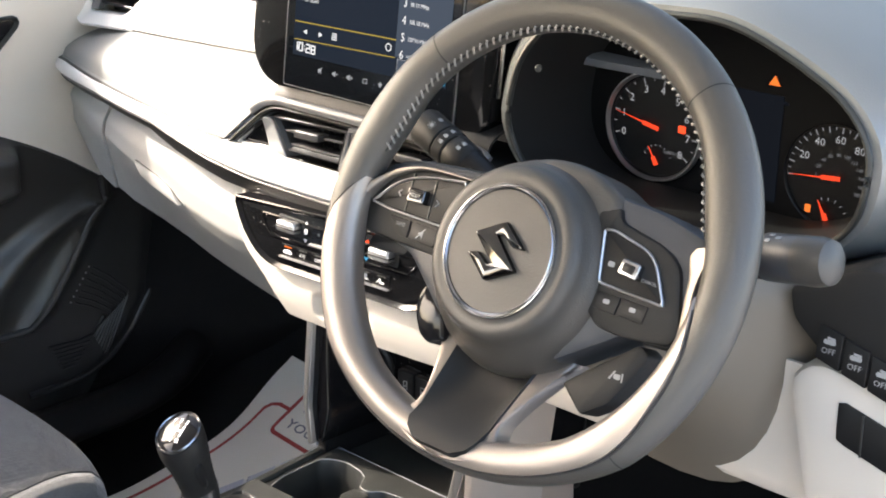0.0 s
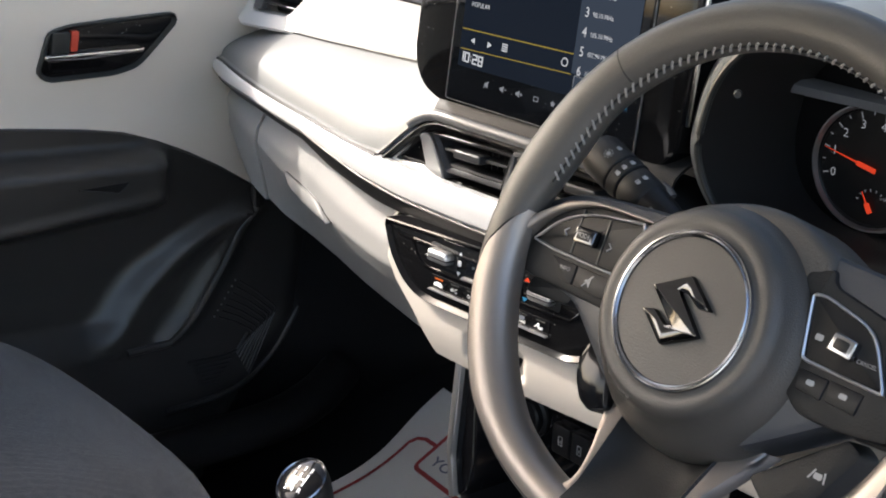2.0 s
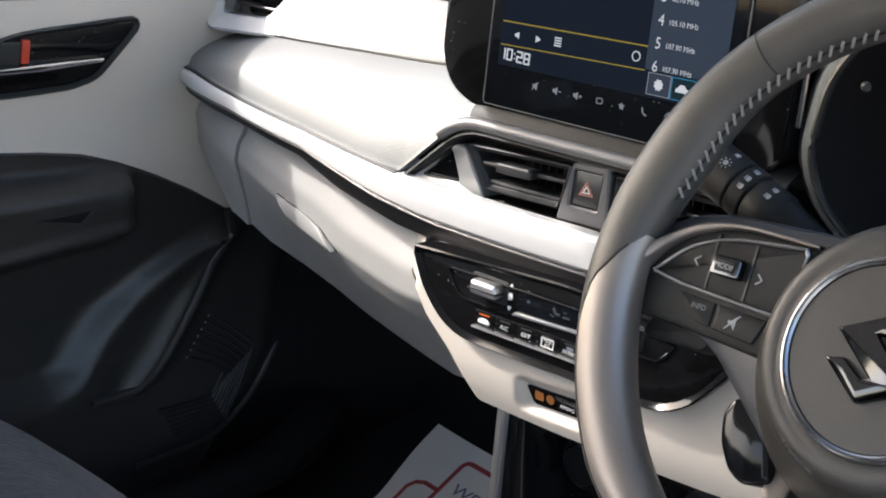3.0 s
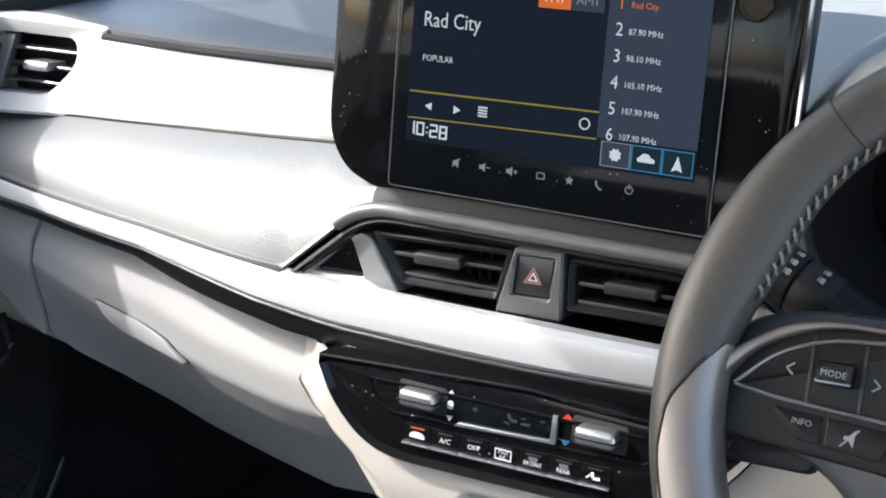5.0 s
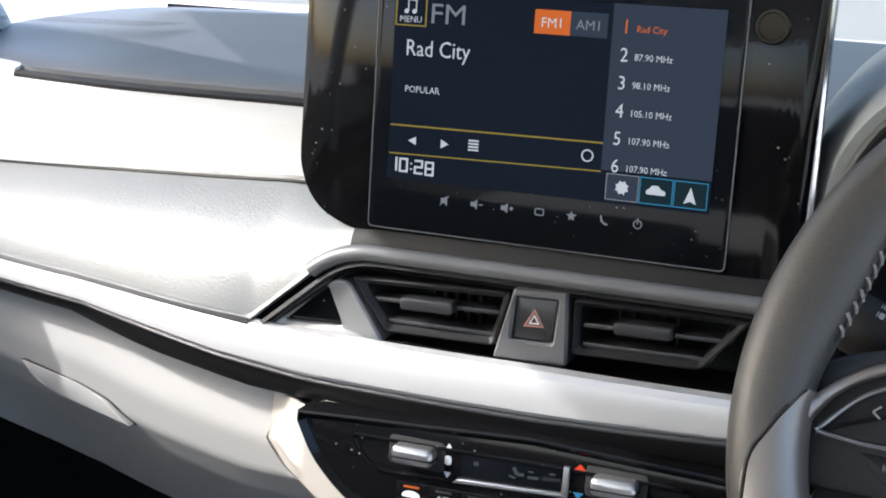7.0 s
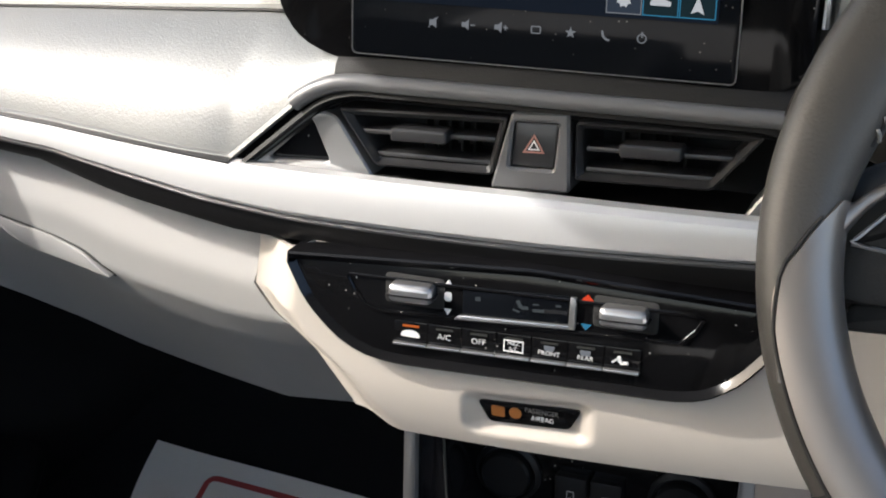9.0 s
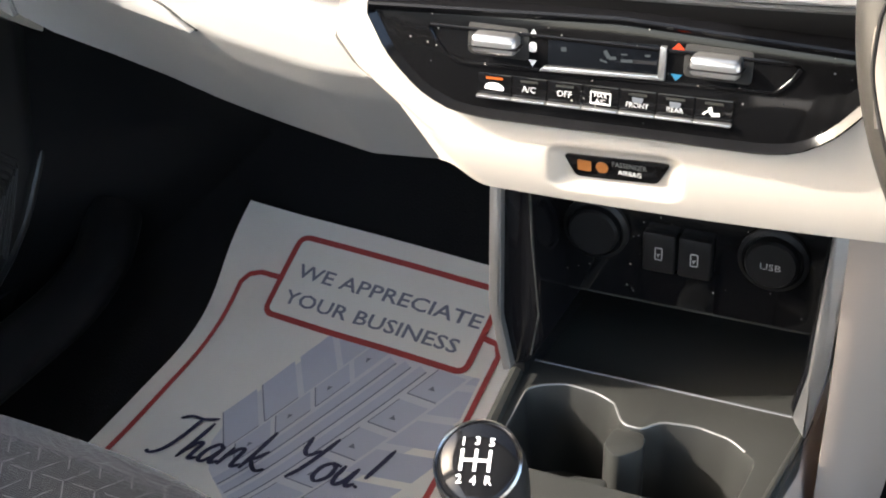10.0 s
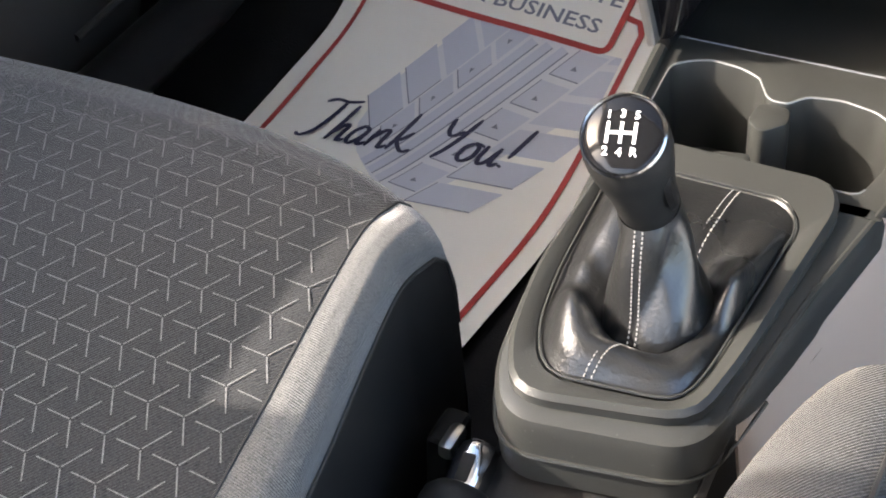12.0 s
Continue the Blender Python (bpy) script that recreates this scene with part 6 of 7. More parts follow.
cubby = thing("storage_cubby", (0.01, 0.12, 0.27), "black open storage cubby with sockets under the centre stack", "storage")
part("floor_panel", plate(rnd([(-0.084, 0.058), (0.110, 0.058), (0.112, 0.235), (-0.086, 0.235)], 0.004, 2), 0.262, 0.283, top_map, 0.002), GREYBLACK, cubby, "dark grey tray floor")
part("left_wall", rbox((0.012, 0.19, 0.09), lambda a, b, c: Vector((-0.084 + a, 0.137 + b, 0.305 + c)), 0.002), BLACK, cubby, "black inner side wall of the cubby")
part("back_panel", rbox((0.21, 0.012, 0.20), lambda a, b, c: Vector((0.012 + a, 0.232 + b, 0.36 + c)), 0.002), BLACK, cubby)
rows = [[Vector((x, 0.078 + 0.25 * (z - 0.385) * -0.3, z)) for z in spread(0.345, 0.445, 6)] for x in spread(-0.080, 0.112, 8)]
part("socket_panel", thick(grid(rows), 0.012), PIANO, cubby, "black panel of sockets")
part("panel_edge", rbox((0.186, 0.004, 0.004), lambda a, b, c: Vector((0.016 + a, 0.083 + b, 0.345 + c)), 0.0015), GREYBLACK, cubby)


def SP(a, b, c):
    return Vector((a, 0.078 - 0.075 * (b - 0.385) - c, b))


for a, text in ((-0.042, ""), (0.0745, "USB")):
    k = part("round_socket", lathe([(0.0225, 0), (0.0225, 0.003), (0.0195, 0.005), (0.0185, 0.003), (0.0175, 0.003)], shifted(SP, a, 0.396), 32), BLACK, cubby, "round black socket ring")
    part("cap", lathe([(0.0172, 0.002), (0.0170, 0.0085), (0.0155, 0.0105), (0, 0.0110)], shifted(SP, a, 0.396), 32), BLACK, k, "round black socket cap")
    if text:
        part("marking", words(text, 0.0066, SP, (a, 0.3935, 0.0116), "CENTER", depth=0.0, stretch=1.2), DIMMARK, k, smooth=0)
for a in (0.002, 0.0255):
    k = part("usb_port", plate(rnd(rect(a - 0.0108, 0.3735, a + 0.0108, 0.4025), 0.0015, 2), 0, 0.007, SP, 0.0012), BLACK, cubby, "black flap of a charging port")
    o = rnd(rect(a - 0.0026, 0.3830, a + 0.0026, 0.3925), 0.001, 2)
    part("symbol", joined(ringplate(o, inset(o, 0.0007), 0.0068, 0.0074, SP, 0.00002), plate([(a - 0.0012, 0.3875), (a + 0.0002, 0.3875), (a + 0.0012, 0.3885), (a - 0.0002, 0.3850)], 0.0068, 0.0074, SP, 0)), DIMMARK, k, smooth=0)
for sgn, pts, strip, name in (
    (-1, [(-0.0965, 0.452), (-0.073, 0.452), (-0.060, 0.330), (-0.073, 0.308), (-0.088, 0.304), (-0.0975, 0.352)], [(-0.0970, 0.452), (-0.0885, 0.452), (-0.0890, 0.345), (-0.0805, 0.306), (-0.0875, 0.303), (-0.0982, 0.352)], "left_cheek"),
    (1, [(0.112, 0.452), (0.126, 0.452), (0.120, 0.345), (0.113, 0.300), (0.101, 0.318), (0.107, 0.350)], [(0.1145, 0.452), (0.1275, 0.452), (0.1215, 0.345), (0.1135, 0.302), (0.1045, 0.316), (0.1105, 0.350)], "right_cheek")):
    part(name, plate(rnd(pts, 0.004, 3), -0.23, -0.030, D, 0.004), GLOSS, cubby, "black cheek beside the cubby")
    part("satin_strip", plate(rnd(strip, 0.003, 3), -0.06, -0.024, D, 0.002), SATIN, cubby, "satin edge strip of the cheek")
part("inner_line", tube([D(a, b, -0.0285) for a, b in ((-0.0720, 0.45), (-0.0690, 0.40), (-0.0640, 0.350), (-0.0690, 0.318))], 0.0007, 6), GREYBLACK, cubby)
rows = []
for s in spread(0, 1, 10):
    z = 0.452 - 0.30 * s
    rows.append([Vector((0.124 + 0.004 * s - 0.008 * s * s + w * (0.060 - 0.030 * s), 0.020 + 0.015 * s + 0.06 * w * w, z)) for w in spread(0, 1, 8)])
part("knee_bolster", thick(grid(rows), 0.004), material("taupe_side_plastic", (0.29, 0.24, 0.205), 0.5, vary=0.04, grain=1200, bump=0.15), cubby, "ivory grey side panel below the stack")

# ---- gear lever ----
gl = thing("gear_lever", (0.01, -0.19, 0.296), "black gear lever with chrome-ringed knob and stitched leather boot", "gear lever")
GT = Vector((-0.0045, -0.2155, 0.4205))
GN = Vector((-0.10, -0.33, 0.94)).normalized()
GA = Vector((math.cos(0.17), math.sin(0.17), 0))
GA = (GA - GN * GA.dot(GN)).normalized()
GB = GN.cross(GA)
GTOP = Vector((0.0, -0.60, 0.80)).normalized()
GTA = (GA - GTOP * GA.dot(GTOP)).normalized()
GTB = GTOP.cross(GTA)


def G(a, b, c):
    """The knob follows the lever's lean and ends in a face tipped to the rear."""
    f = smooth_step((c + 0.050) / 0.050)
    return GT + GA.lerp(GTA, f) * a + GB.lerp(GTB, f) * b + (GTOP if c > 0 else GN) * c


part("knob", lathe([(0.0130, -0.066), (0.0160, -0.060), (0.0168, -0.048), (0.0182, -0.036), (0.0205, -0.024), (0.0222, -0.013), (0.0224, -0.006), (0.0214, -0.0012)], G, 40), SOFTBLACK, gl, "black grained knob")
part("knob_flank", lathe([(0, 0.004), (0.006, 0.0035), (0.0085, 0)], lambda a, b, c: G(0.0165 + c * 0.9, -0.006 + a * 0.7, -0.036 + b * 2.0), 20), BLACK, gl, "raised flank of the knob")
part("chrome_ring", lathe([(0.0213, -0.0022), (0.0217, 0.0004), (0.0207, 0.0015), (0.0199, 0.0006)], G, 40), RINGCHROME, gl, "chrome ring")
cap = part("cap", lathe([(0.0197, 0.0004), (0.0165, 0.0022), (0.0100, 0.0034), (0, 0.0038)], G, 40), GLOSS, gl, "domed gloss black cap")


def GC(a, b, c):
    r2 = a * a + b * b
    return G(a, b, float(np.interp(math.sqrt(r2), [0, 0.010, 0.0165, 0.0197], [0.0038, 0.0034, 0.0022, 0.0004])) + 0.0004 + c)


for g in [line(a, -0.0054, a, 0.0054, 0.0016) for a in (-0.0068, 0.0, 0.0068)] + [line(-0.0068, 0, 0.0068, 0, 0.0016)]:
    part("gate_line", plate(g, 0.0, 0.0004, GC, 0), MARK, cap, smooth=0)
for a, b, text in ((-0.0070, 0.0072, "1"), (0.0, 0.0076, "3"), (0.0070, 0.0072, "5"), (-0.0070, -0.0112, "2"), (0.0, -0.0116, "4"), (0.0070, -0.0112, "R")):
    part("numeral", words(text, 0.0058, GC, (a, b, 0.0003), "CENTER", depth=0.0, bold=0.0002), MARK, cap, smooth=0)
NB = 80
si80 = even(si, NB)
ctr = Vector((0.004, -0.180))
si80 = sorted(si80, key=lambda p: math.atan2(p[1] - ctr.y, p[0] - ctr.x))
rows = []
foot = G(0, 0, -0.060)
BC = Vector((0.011, -0.204))


def boot_point(q, low, s):
    """Leather sock from the knob (s = 0) down to a crease and out to the frame (s = 1)."""
    neck = foot + GA * (0.0165 * math.cos(q)) + GB * (0.0165 * math.sin(q))
    mid = Vector((BC.x + 0.029 * math.cos(q), BC.y + 0.034 * math.sin(q), 0.3005 + 0.004 * math.cos(q - 0.5)))
    wob = noise.noise(Vector((math.cos(q) * 1.7, math.sin(q) * 1.7, s * 3)))
    if s < 0.6:
        t = s / 0.6
        c = foot.lerp(Vector((BC.x, BC.y, 0.3005)), t)
        p = neck.lerp(mid, t)
        ridge = abs(math.sin(1.5 * q + 2.2 * t + 0.6)) - 0.6
        out = (p - c).normalized()
        p += out * (0.0090 * ridge * t * (1.15 - t) * 2.2 + 0.003 * wob * t - 0.002 * math.sin(3.14 * t))
        p.z += 0.0035 * wob * math.sin(3.14 * t)
        return p
    t = (s - 0.6) / 0.4
    p = mid.lerp(low, t)
    roll = math.sin(3.14 * min(1, t * 1.05)) ** 0.7
    crease = 0.62 + 0.38 * math.sin(3 * q + 0.9 + 1.2 * wob) + 0.5 * wob
    p.z += 0.0175 * roll * max(0.05, crease)
    return p


for s in spread(0, 1, 31):
    rows.append([boot_point(math.atan2(p[1] - ctr.y, p[0] - ctr.x), Vector((p[0], p[1], 0.3005)), s) for p in si80])
part("boot", grid(rows, close_v=True), BOOT, gl, "creased black leather boot", smooth=60)


def stitch_run(angle, side):
    """Two rows of short stitches down one seam of the boot."""
    k = min(range(NB), key=lambda i: abs(math.atan2(si80[i][1] - ctr.y, si80[i][0] - ctr.x) - angle))
    bits = []
    path = [rows[j][k] for j in range(0, 31, 2)]
    across = (rows[15][(k + 2) % NB] - rows[15][k - 2]).normalized()
    for j in range(len(path) - 1):
        for h in range(3):
            a, b = path[j].lerp(path[j + 1], h / 3 + 0.04), path[j].lerp(path[j + 1], h / 3 + 0.22)
            out = (a - Vector((0.004, -0.19, a.z - 0.02))).normalized() * 0.0012
            for d in (-0.0023, 0.0023):
                bits.append(tube([a + across * d + out, b + across * d + out], 0.00045, 5))
    part("seam_stitching", joined(*bits), THREAD, gl, "pale double stitching on the boot", kind="stuff")


stitch_run(-1.65, 0)
stitch_run(1.45, 0)

# ---- hand brake ----
hb = thing("hand_brake", (-0.05, -0.40, 0.20), "black hand brake lever with a chrome release button", "lever")
HB = axis_map((-0.045, -0.52, 0.165), (-0.0555, -0.297, 0.244))
part("grip", lathe([(0.012, 0), (0.0145, 0.05), (0.0165, 0.12), (0.0180, 0.180), (0.0205, 0.196), (0.0215, 0.206), (0.0200, 0.214), (0.0150, 0.219), (0.0128, 0.2195)], HB, 32), SOFTBLACK, hb)
button = part("button", lathe([(0.0118, 0.212), (0.0122, 0.236), (0.0112, 0.2425), (0.008, 0.2462), (0.004, 0.2475), (0, 0.2478)], HB, 32), CHROME, hb, "chrome release button")
part("button_slot", plate(rnd(rect(-0.0036, 0.220, 0.0036, 0.236), 0.0012, 2), 0.0098, 0.0126, lambda a, b, c: HB(a, c, b), 0.0004), BLACK, button, "black inlay of the button")
part("base", rbox((0.05, 0.10, 0.05), lambda a, b, c: Vector((-0.048 + a, -0.50 + b, 0.19 + c)), 0.015, 3), SOFTBLACK, hb, "black lever base on the tunnel")

# ---- passenger seat ----
seat = thing("passenger_seat", (-0.38, -0.45, 0.0), "charcoal patterned fabric passenger seat cushion with grey bolster edge", "seat")
SEAT_Y = [-0.85, -0.60, -0.40, -0.30, -0.23, -0.195, -0.172, -0.160, -0.154, -0.153, -0.158]
SEAT_Z = [0.300, 0.318, 0.329, 0.332, 0.3315, 0.3285, 0.321, 0.309, 0.285, 0.20, 0.10]
LAT = [(0.0, 0.0), (0.3, 0.001), (0.55, 0.003), (0.74, 0.004), (0.86, 0.004), (0.880, 0.0035), (0.894, 0.003), (0.93, 0.0038), (0.965, 0.0022), (1.0, -0.005), (1.012, -0.03), (1.012, -0.10), (0.98, -0.24)]


def half_width(y):
    return 0.290 - 0.16 * (min(-0.21, max(-0.50, y)) + 0.40)


def seat_at(fx, t):
    """A point of the cushion: fx across from -1 to 1 along the section, t along it from back to front."""
    f = abs(fx)
    k = f * (len(LAT) - 1)
    i = min(int(k), len(LAT) - 2)
    lat = LAT[i][0] + (LAT[i + 1][0] - LAT[i][0]) * (k - i)
    dz = LAT[i][1] + (LAT[i + 1][1] - LAT[i][1]) * (k - i)
    j = t * (len(SEAT_Y) - 1)
    y, z = float(np.interp(j, range(len(SEAT_Y)), SEAT_Y)), float(np.interp(j, range(len(SEAT_Z)), SEAT_Z))
    w = smooth_step((y + 0.42) / 0.24)
    half = half_width(y) if fx > 0 else 0.262
    x = -0.380 + math.copysign(lat, fx) * half
    y += (0.007 * (1 - lat) - 0.045 * lat ** 3) * w
    fade = 1.0 if z > 0.29 else max(0.0, (z - 0.1) / 0.19)
    return Vector((x, y, max(0.06, z + dz * fade)))


def seat_sheet(f0, f1, n, t1=1.0):
    ts = spread(0, t1, 46)
    return grid([[seat_at(f, t) for t in ts] for f in spread(f0, f1, n)])


FE = 6.0 / 12
part("cushion_top", seat_sheet(-FE, FE, 49), FABRIC, seat, "charcoal fabric with grey three-armed pattern", smooth=60)
part("bolster_edge", seat_sheet(FE, 9.5 / 12, 18), BOLSTER, seat, "light grey ribbed bolster edge", smooth=60)
part("outer_bolster_edge", seat_sheet(-9.5 / 12, -FE, 18), BOLSTER, seat, "light grey ribbed bolster edge", smooth=60)
part("side_cover", seat_sheet(9.5 / 12, 1, 14), SOFTBLACK, seat, "black side cover", smooth=60)
part("outer_side_cover", seat_sheet(-1, -9.5 / 12, 14), SOFTBLACK, seat, "black side cover", smooth=60)
part("piping", tube([seat_at(9.55 / 12, t) + Vector((0.0008, 0, 0.0006)) for t in spread(0.02, 0.84, 50)], 0.0012, 6), GREYBLACK, seat)
part("fabric_seam", tube([seat_at(FE, t) + Vector((0, 0, 0.0002)) for t in spread(0.02, 0.84, 50)], 0.0010, 6), RUBBER, seat)
part("seat_base", rbox((0.40, 0.60, 0.07), lambda a, b, c: Vector((-0.38 + a, -0.50 + b, 0.045 + c)), 0.01), SOFTBLACK, seat, "black seat base on the floor")


def on_seat(x, y):
    """Height of the cushion over x, y."""
    lat = abs(x + 0.380) / (half_width(y) if x > -0.38 else 0.262)
    f = float(np.interp(lat, [q[0] for q in LAT[:8]], range(8))) / 12
    w = smooth_step((y + 0.42) / 0.24)
    yy = y - (0.007 * (1 - lat) - 0.045 * lat ** 3) * w
    z = float(np.interp(yy, SEAT_Y[:10], SEAT_Z[:10]))
    dz = float(np.interp(lat, [q[0] for q in LAT[:8]], [q[1] for q in LAT[:8]]))
    return z + dz, lat, yy


verts, faces = [], []
V1 = Vector((0.0225 * math.cos(radians(-2)), 0.0225 * math.sin(radians(-2))))
V2 = Vector((0.0294 * math.cos(radians(120)), 0.0294 * math.sin(radians(120))))
for i in range(-30, 31):
    for j in range(-34, 35):
        px, py = -0.193 + i * V1.x + j * V2.x, -0.294 + i * V1.y + j * V2.y
        if not (-0.61 < px < -0.11 and -0.70 < py < -0.155):
            continue
        for turn, arm in ((-56, 0.0172), (63, 0.0164), (177, 0.0150)):
            q = radians(turn)
            n = 5
            ok, strip = True, []
            for h in range(n):
                r = 0.0006 + arm * h / (n - 1)
                for d in (-0.00042, 0.00042):
                    x, y = px + r * math.cos(q) - d * math.sin(q), py + r * math.sin(q) + d * math.cos(q)
                    z, lat, yy = on_seat(x, y)
                    ok &= lat < 0.888 and yy < -0.1575
                    strip.append((x, y, z + 0.0007))
            if ok:
                b = len(verts)
                verts += strip
                faces += [(b + 2 * h, b + 2 * h + 1, b + 2 * h + 3, b + 2 * h + 2) for h in range(n - 1)]
me = bpy.data.meshes.new("woven_pattern")
me.from_pydata(verts, [], faces)
me.materials.append(PATTERN)
ob = new("woven_pattern", me)
ob.parent = seat
ob.matrix_parent_inverse = Matrix.Translation(-Vector(seat.location))
tagged(ob, label="pale grey woven three-armed marks", kind="stuff")
part("belt_buckle", joined(rbox((0.018, 0.03, 0.09), lambda a, b, c: Vector((-0.102 + a + 0.1 * c, -0.255 + b, 0.165 + c)), 0.006, 3)), SOFTBLACK, seat, "black seat lever beside the cushion")
# Gleam beside the buckle, added as a bright satin block.
part("buckle_gleam", rbox((0.010, 0.022, 0.012), lambda a, b, c: Vector((-0.092 + a, -0.262 + b, 0.205 + c)), 0.004, 2), SATIN, seat, "small satin block for the gleam beside the cushion")

# ---- driver seat ----
dseat = thing("driver_seat", (0.34, -0.60, 0.0), "grey knit driver seat cushion beside the console", "seat")


def dseat_at(f, t, lift=0.0):
    """Rounded cushion: f across from the console side, t from back to front."""
    x = 0.090 + 0.47 * f
    edge = min(1.0, f / 0.11) if f < 0.5 else min(1.0, (1 - f) / 0.11)
    cor = (1 - edge) ** 2.5
    front = -0.228 - 0.088 * cor
    y = -0.85 + (front + 0.85) * min(1, t / 0.8)
    drop = 0.0
    if t > 0.55:
        drop = 0.018 * ((t - 0.55) / 0.25) ** 3 if t < 0.8 else 0.018 + (t - 0.8) / 0.2 * 0.24
    z = 0.356 - 0.018 * cor - drop - 0.01 * (1 - t)
    if 0.1 < f < 0.9:
        z -= 0.012 * smooth_step((f - 0.1) / 0.08) * smooth_step((0.9 - f) / 0.08)
    return Vector((x, y, max(0.07, z + lift)))


ts = spread(0, 1, 40)
part("bolster", grid([[Vector((0.086, dseat_at(0, t).y, max(0.07, dseat_at(0, t).z - 0.12))) for t in ts]] + [[dseat_at(f, t) for t in ts] for f in spread(0, 0.13, 12)]), KNIT, dseat, "grey knit side bolster", smooth=60)
part("cushion_top", grid([[dseat_at(f, t) for t in ts] for f in spread(0.13, 0.87, 30)]), KNIT, dseat, "light grey cushion panel", smooth=60)
part("outer_bolster", grid([[dseat_at(f, t) for t in ts] for f in spread(0.87, 1.0, 10)]), KNIT, dseat, "grey knit side bolster", smooth=60)
part("seam", tube([dseat_at(0.131, t, 0.0005) for t in spread(0.05, 0.8, 30)], 0.0016, 6), RUBBER, dseat)
part("seat_base", rbox((0.36, 0.50, 0.06), lambda a, b, c: Vector((0.34 + a, -0.55 + b, 0.04 + c)), 0.01), SOFTBLACK, dseat, "black seat base on the floor")

# ---- paper floor mat ----
mat_thing = thing("floor_mat", (-0.38, 0.18, 0.0), "cream paper floor mat with red border and printed thanks", "floor mat")
_y = np.linspace(-0.3, 0.7, 600)
_z = np.array([floor_z(float(q)) for q in _y])
_z = np.convolve(np.r_[np.full(20, _z[0]), _z, np.full(20, _z[-1])], np.ones(41) / 41, "valid")
_s = np.r_[0, np.cumsum(np.hypot(np.diff(_y), np.diff(_z)))]
_s = _s - np.interp(0, _y, _s)
CF, SF = math.cos(radians(-4)), math.sin(radians(-4))


def MAT(p, q, c):
    x = -0.389 + p * CF - q * SF
    s = 0.217 + p * SF + q * CF
    y, z = float(np.interp(s, _s, _y)), float(np.interp(s, _s, _z))
    y2, z2 = float(np.interp(s + 0.004, _s, _y)), float(np.interp(s + 0.004, _s, _z))
    n = Vector((0, z - z2, y2 - y)).normalized()
    wave = 0.0025 * noise.noise(Vector((p * 9, q * 7, 0.3))) + 0.006 * max(0, abs(p) / 0.182 - 0.7) ** 2 * 10 * (0.4 + 0.4 * math.sin(q * 14))
    if p < 0:
        x += 0.029 * (p / 0.182) ** 2 * math.exp(-((q - 0.08) / 0.10) ** 2)
    return Vector((x, y, z + 0.010)) + n * (c + wave)


part("paper", thick(grid([[MAT(p, q, 0) for q in spread(-0.246, 0.246, 60)] for p in spread(-0.182, 0.182, 30)]), 0.0006, (0, 0, 1)), PAPER, mat_thing, smooth=60)


def ink(name, poly, mat, c, parent=mat_thing, label=""):
    """A printed patch, cut fine so that it follows the paper."""
    bm = bmesh.new()
    bm.faces.new([bm.verts.new((a, b, 0)) for a, b in poly])
    bmesh.ops.triangulate(bm, faces=bm.faces[:])
    for _ in range(3):
        long = [e for e in bm.edges if e.calc_length() > 0.02]
        if long:
            bmesh.ops.subdivide_edges(bm, edges=long, cuts=1)
            bmesh.ops.triangulate(bm, faces=[f for f in bm.faces if len(f.verts) > 3])
    for v in bm.verts:
        v.co = MAT(v.co.x, v.co.y, c)
    return part(name, bm, mat, parent, label, smooth=60)


def ribbon(name, pts, w, mat, c, parent=mat_thing, label=""):
    fine = []
    for (a, b), (p, q) in zip(pts, pts[1:]):
        n = max(2, int(math.hypot(p - a, q - b) / 0.008))
        fine += [(a + (p - a) * k / n, b + (q - b) * k / n) for k in range(n)]
    fine.append(pts[-1])
    rows = []
    for i, p in enumerate(fine):
        a, b = fine[max(0, i - 1)], fine[min(len(fine) - 1, i + 1)]
        d = Vector((b[0] - a[0], b[1] - a[1])).normalized()
        rows.append([MAT(p[0] - d.y * w / 2, p[1] + d.x * w / 2, c), MAT(p[0] + d.y * w / 2, p[1] - d.x * w / 2, c)])
    return part(name, grid(rows), mat, parent, label, smooth=60)


# tyre print: pale band with four rows of blocks and three ribs, running under the text box
td, te = Vector((0.472, 0.882)), Vector((0.882, -0.472))
t0 = Vector((0.006, -0.022))


def tp(u, w):
    v = t0 + td * u + te * w
    return (v.x, v.y)


def clipped(poly):
    """The part of a patch that lies on the printed field."""
    for axis, lim, sgn in ((1, 0.121, 1), (0, 0.155, 1), (0, -0.130, -1)):
        out = []
        for a, b in zip(poly[-1:] + poly[:-1], poly):
            da, db = sgn * a[axis] - sgn * lim, sgn * b[axis] - sgn * lim
            if da * db < 0:
                f = da / (da - db)
                out.append((a[0] + (b[0] - a[0]) * f, a[1] + (b[1] - a[1]) * f))
            if db <= 0:
                out.append(b)
        poly = out
        if len(poly) < 3:
            return []
    return poly


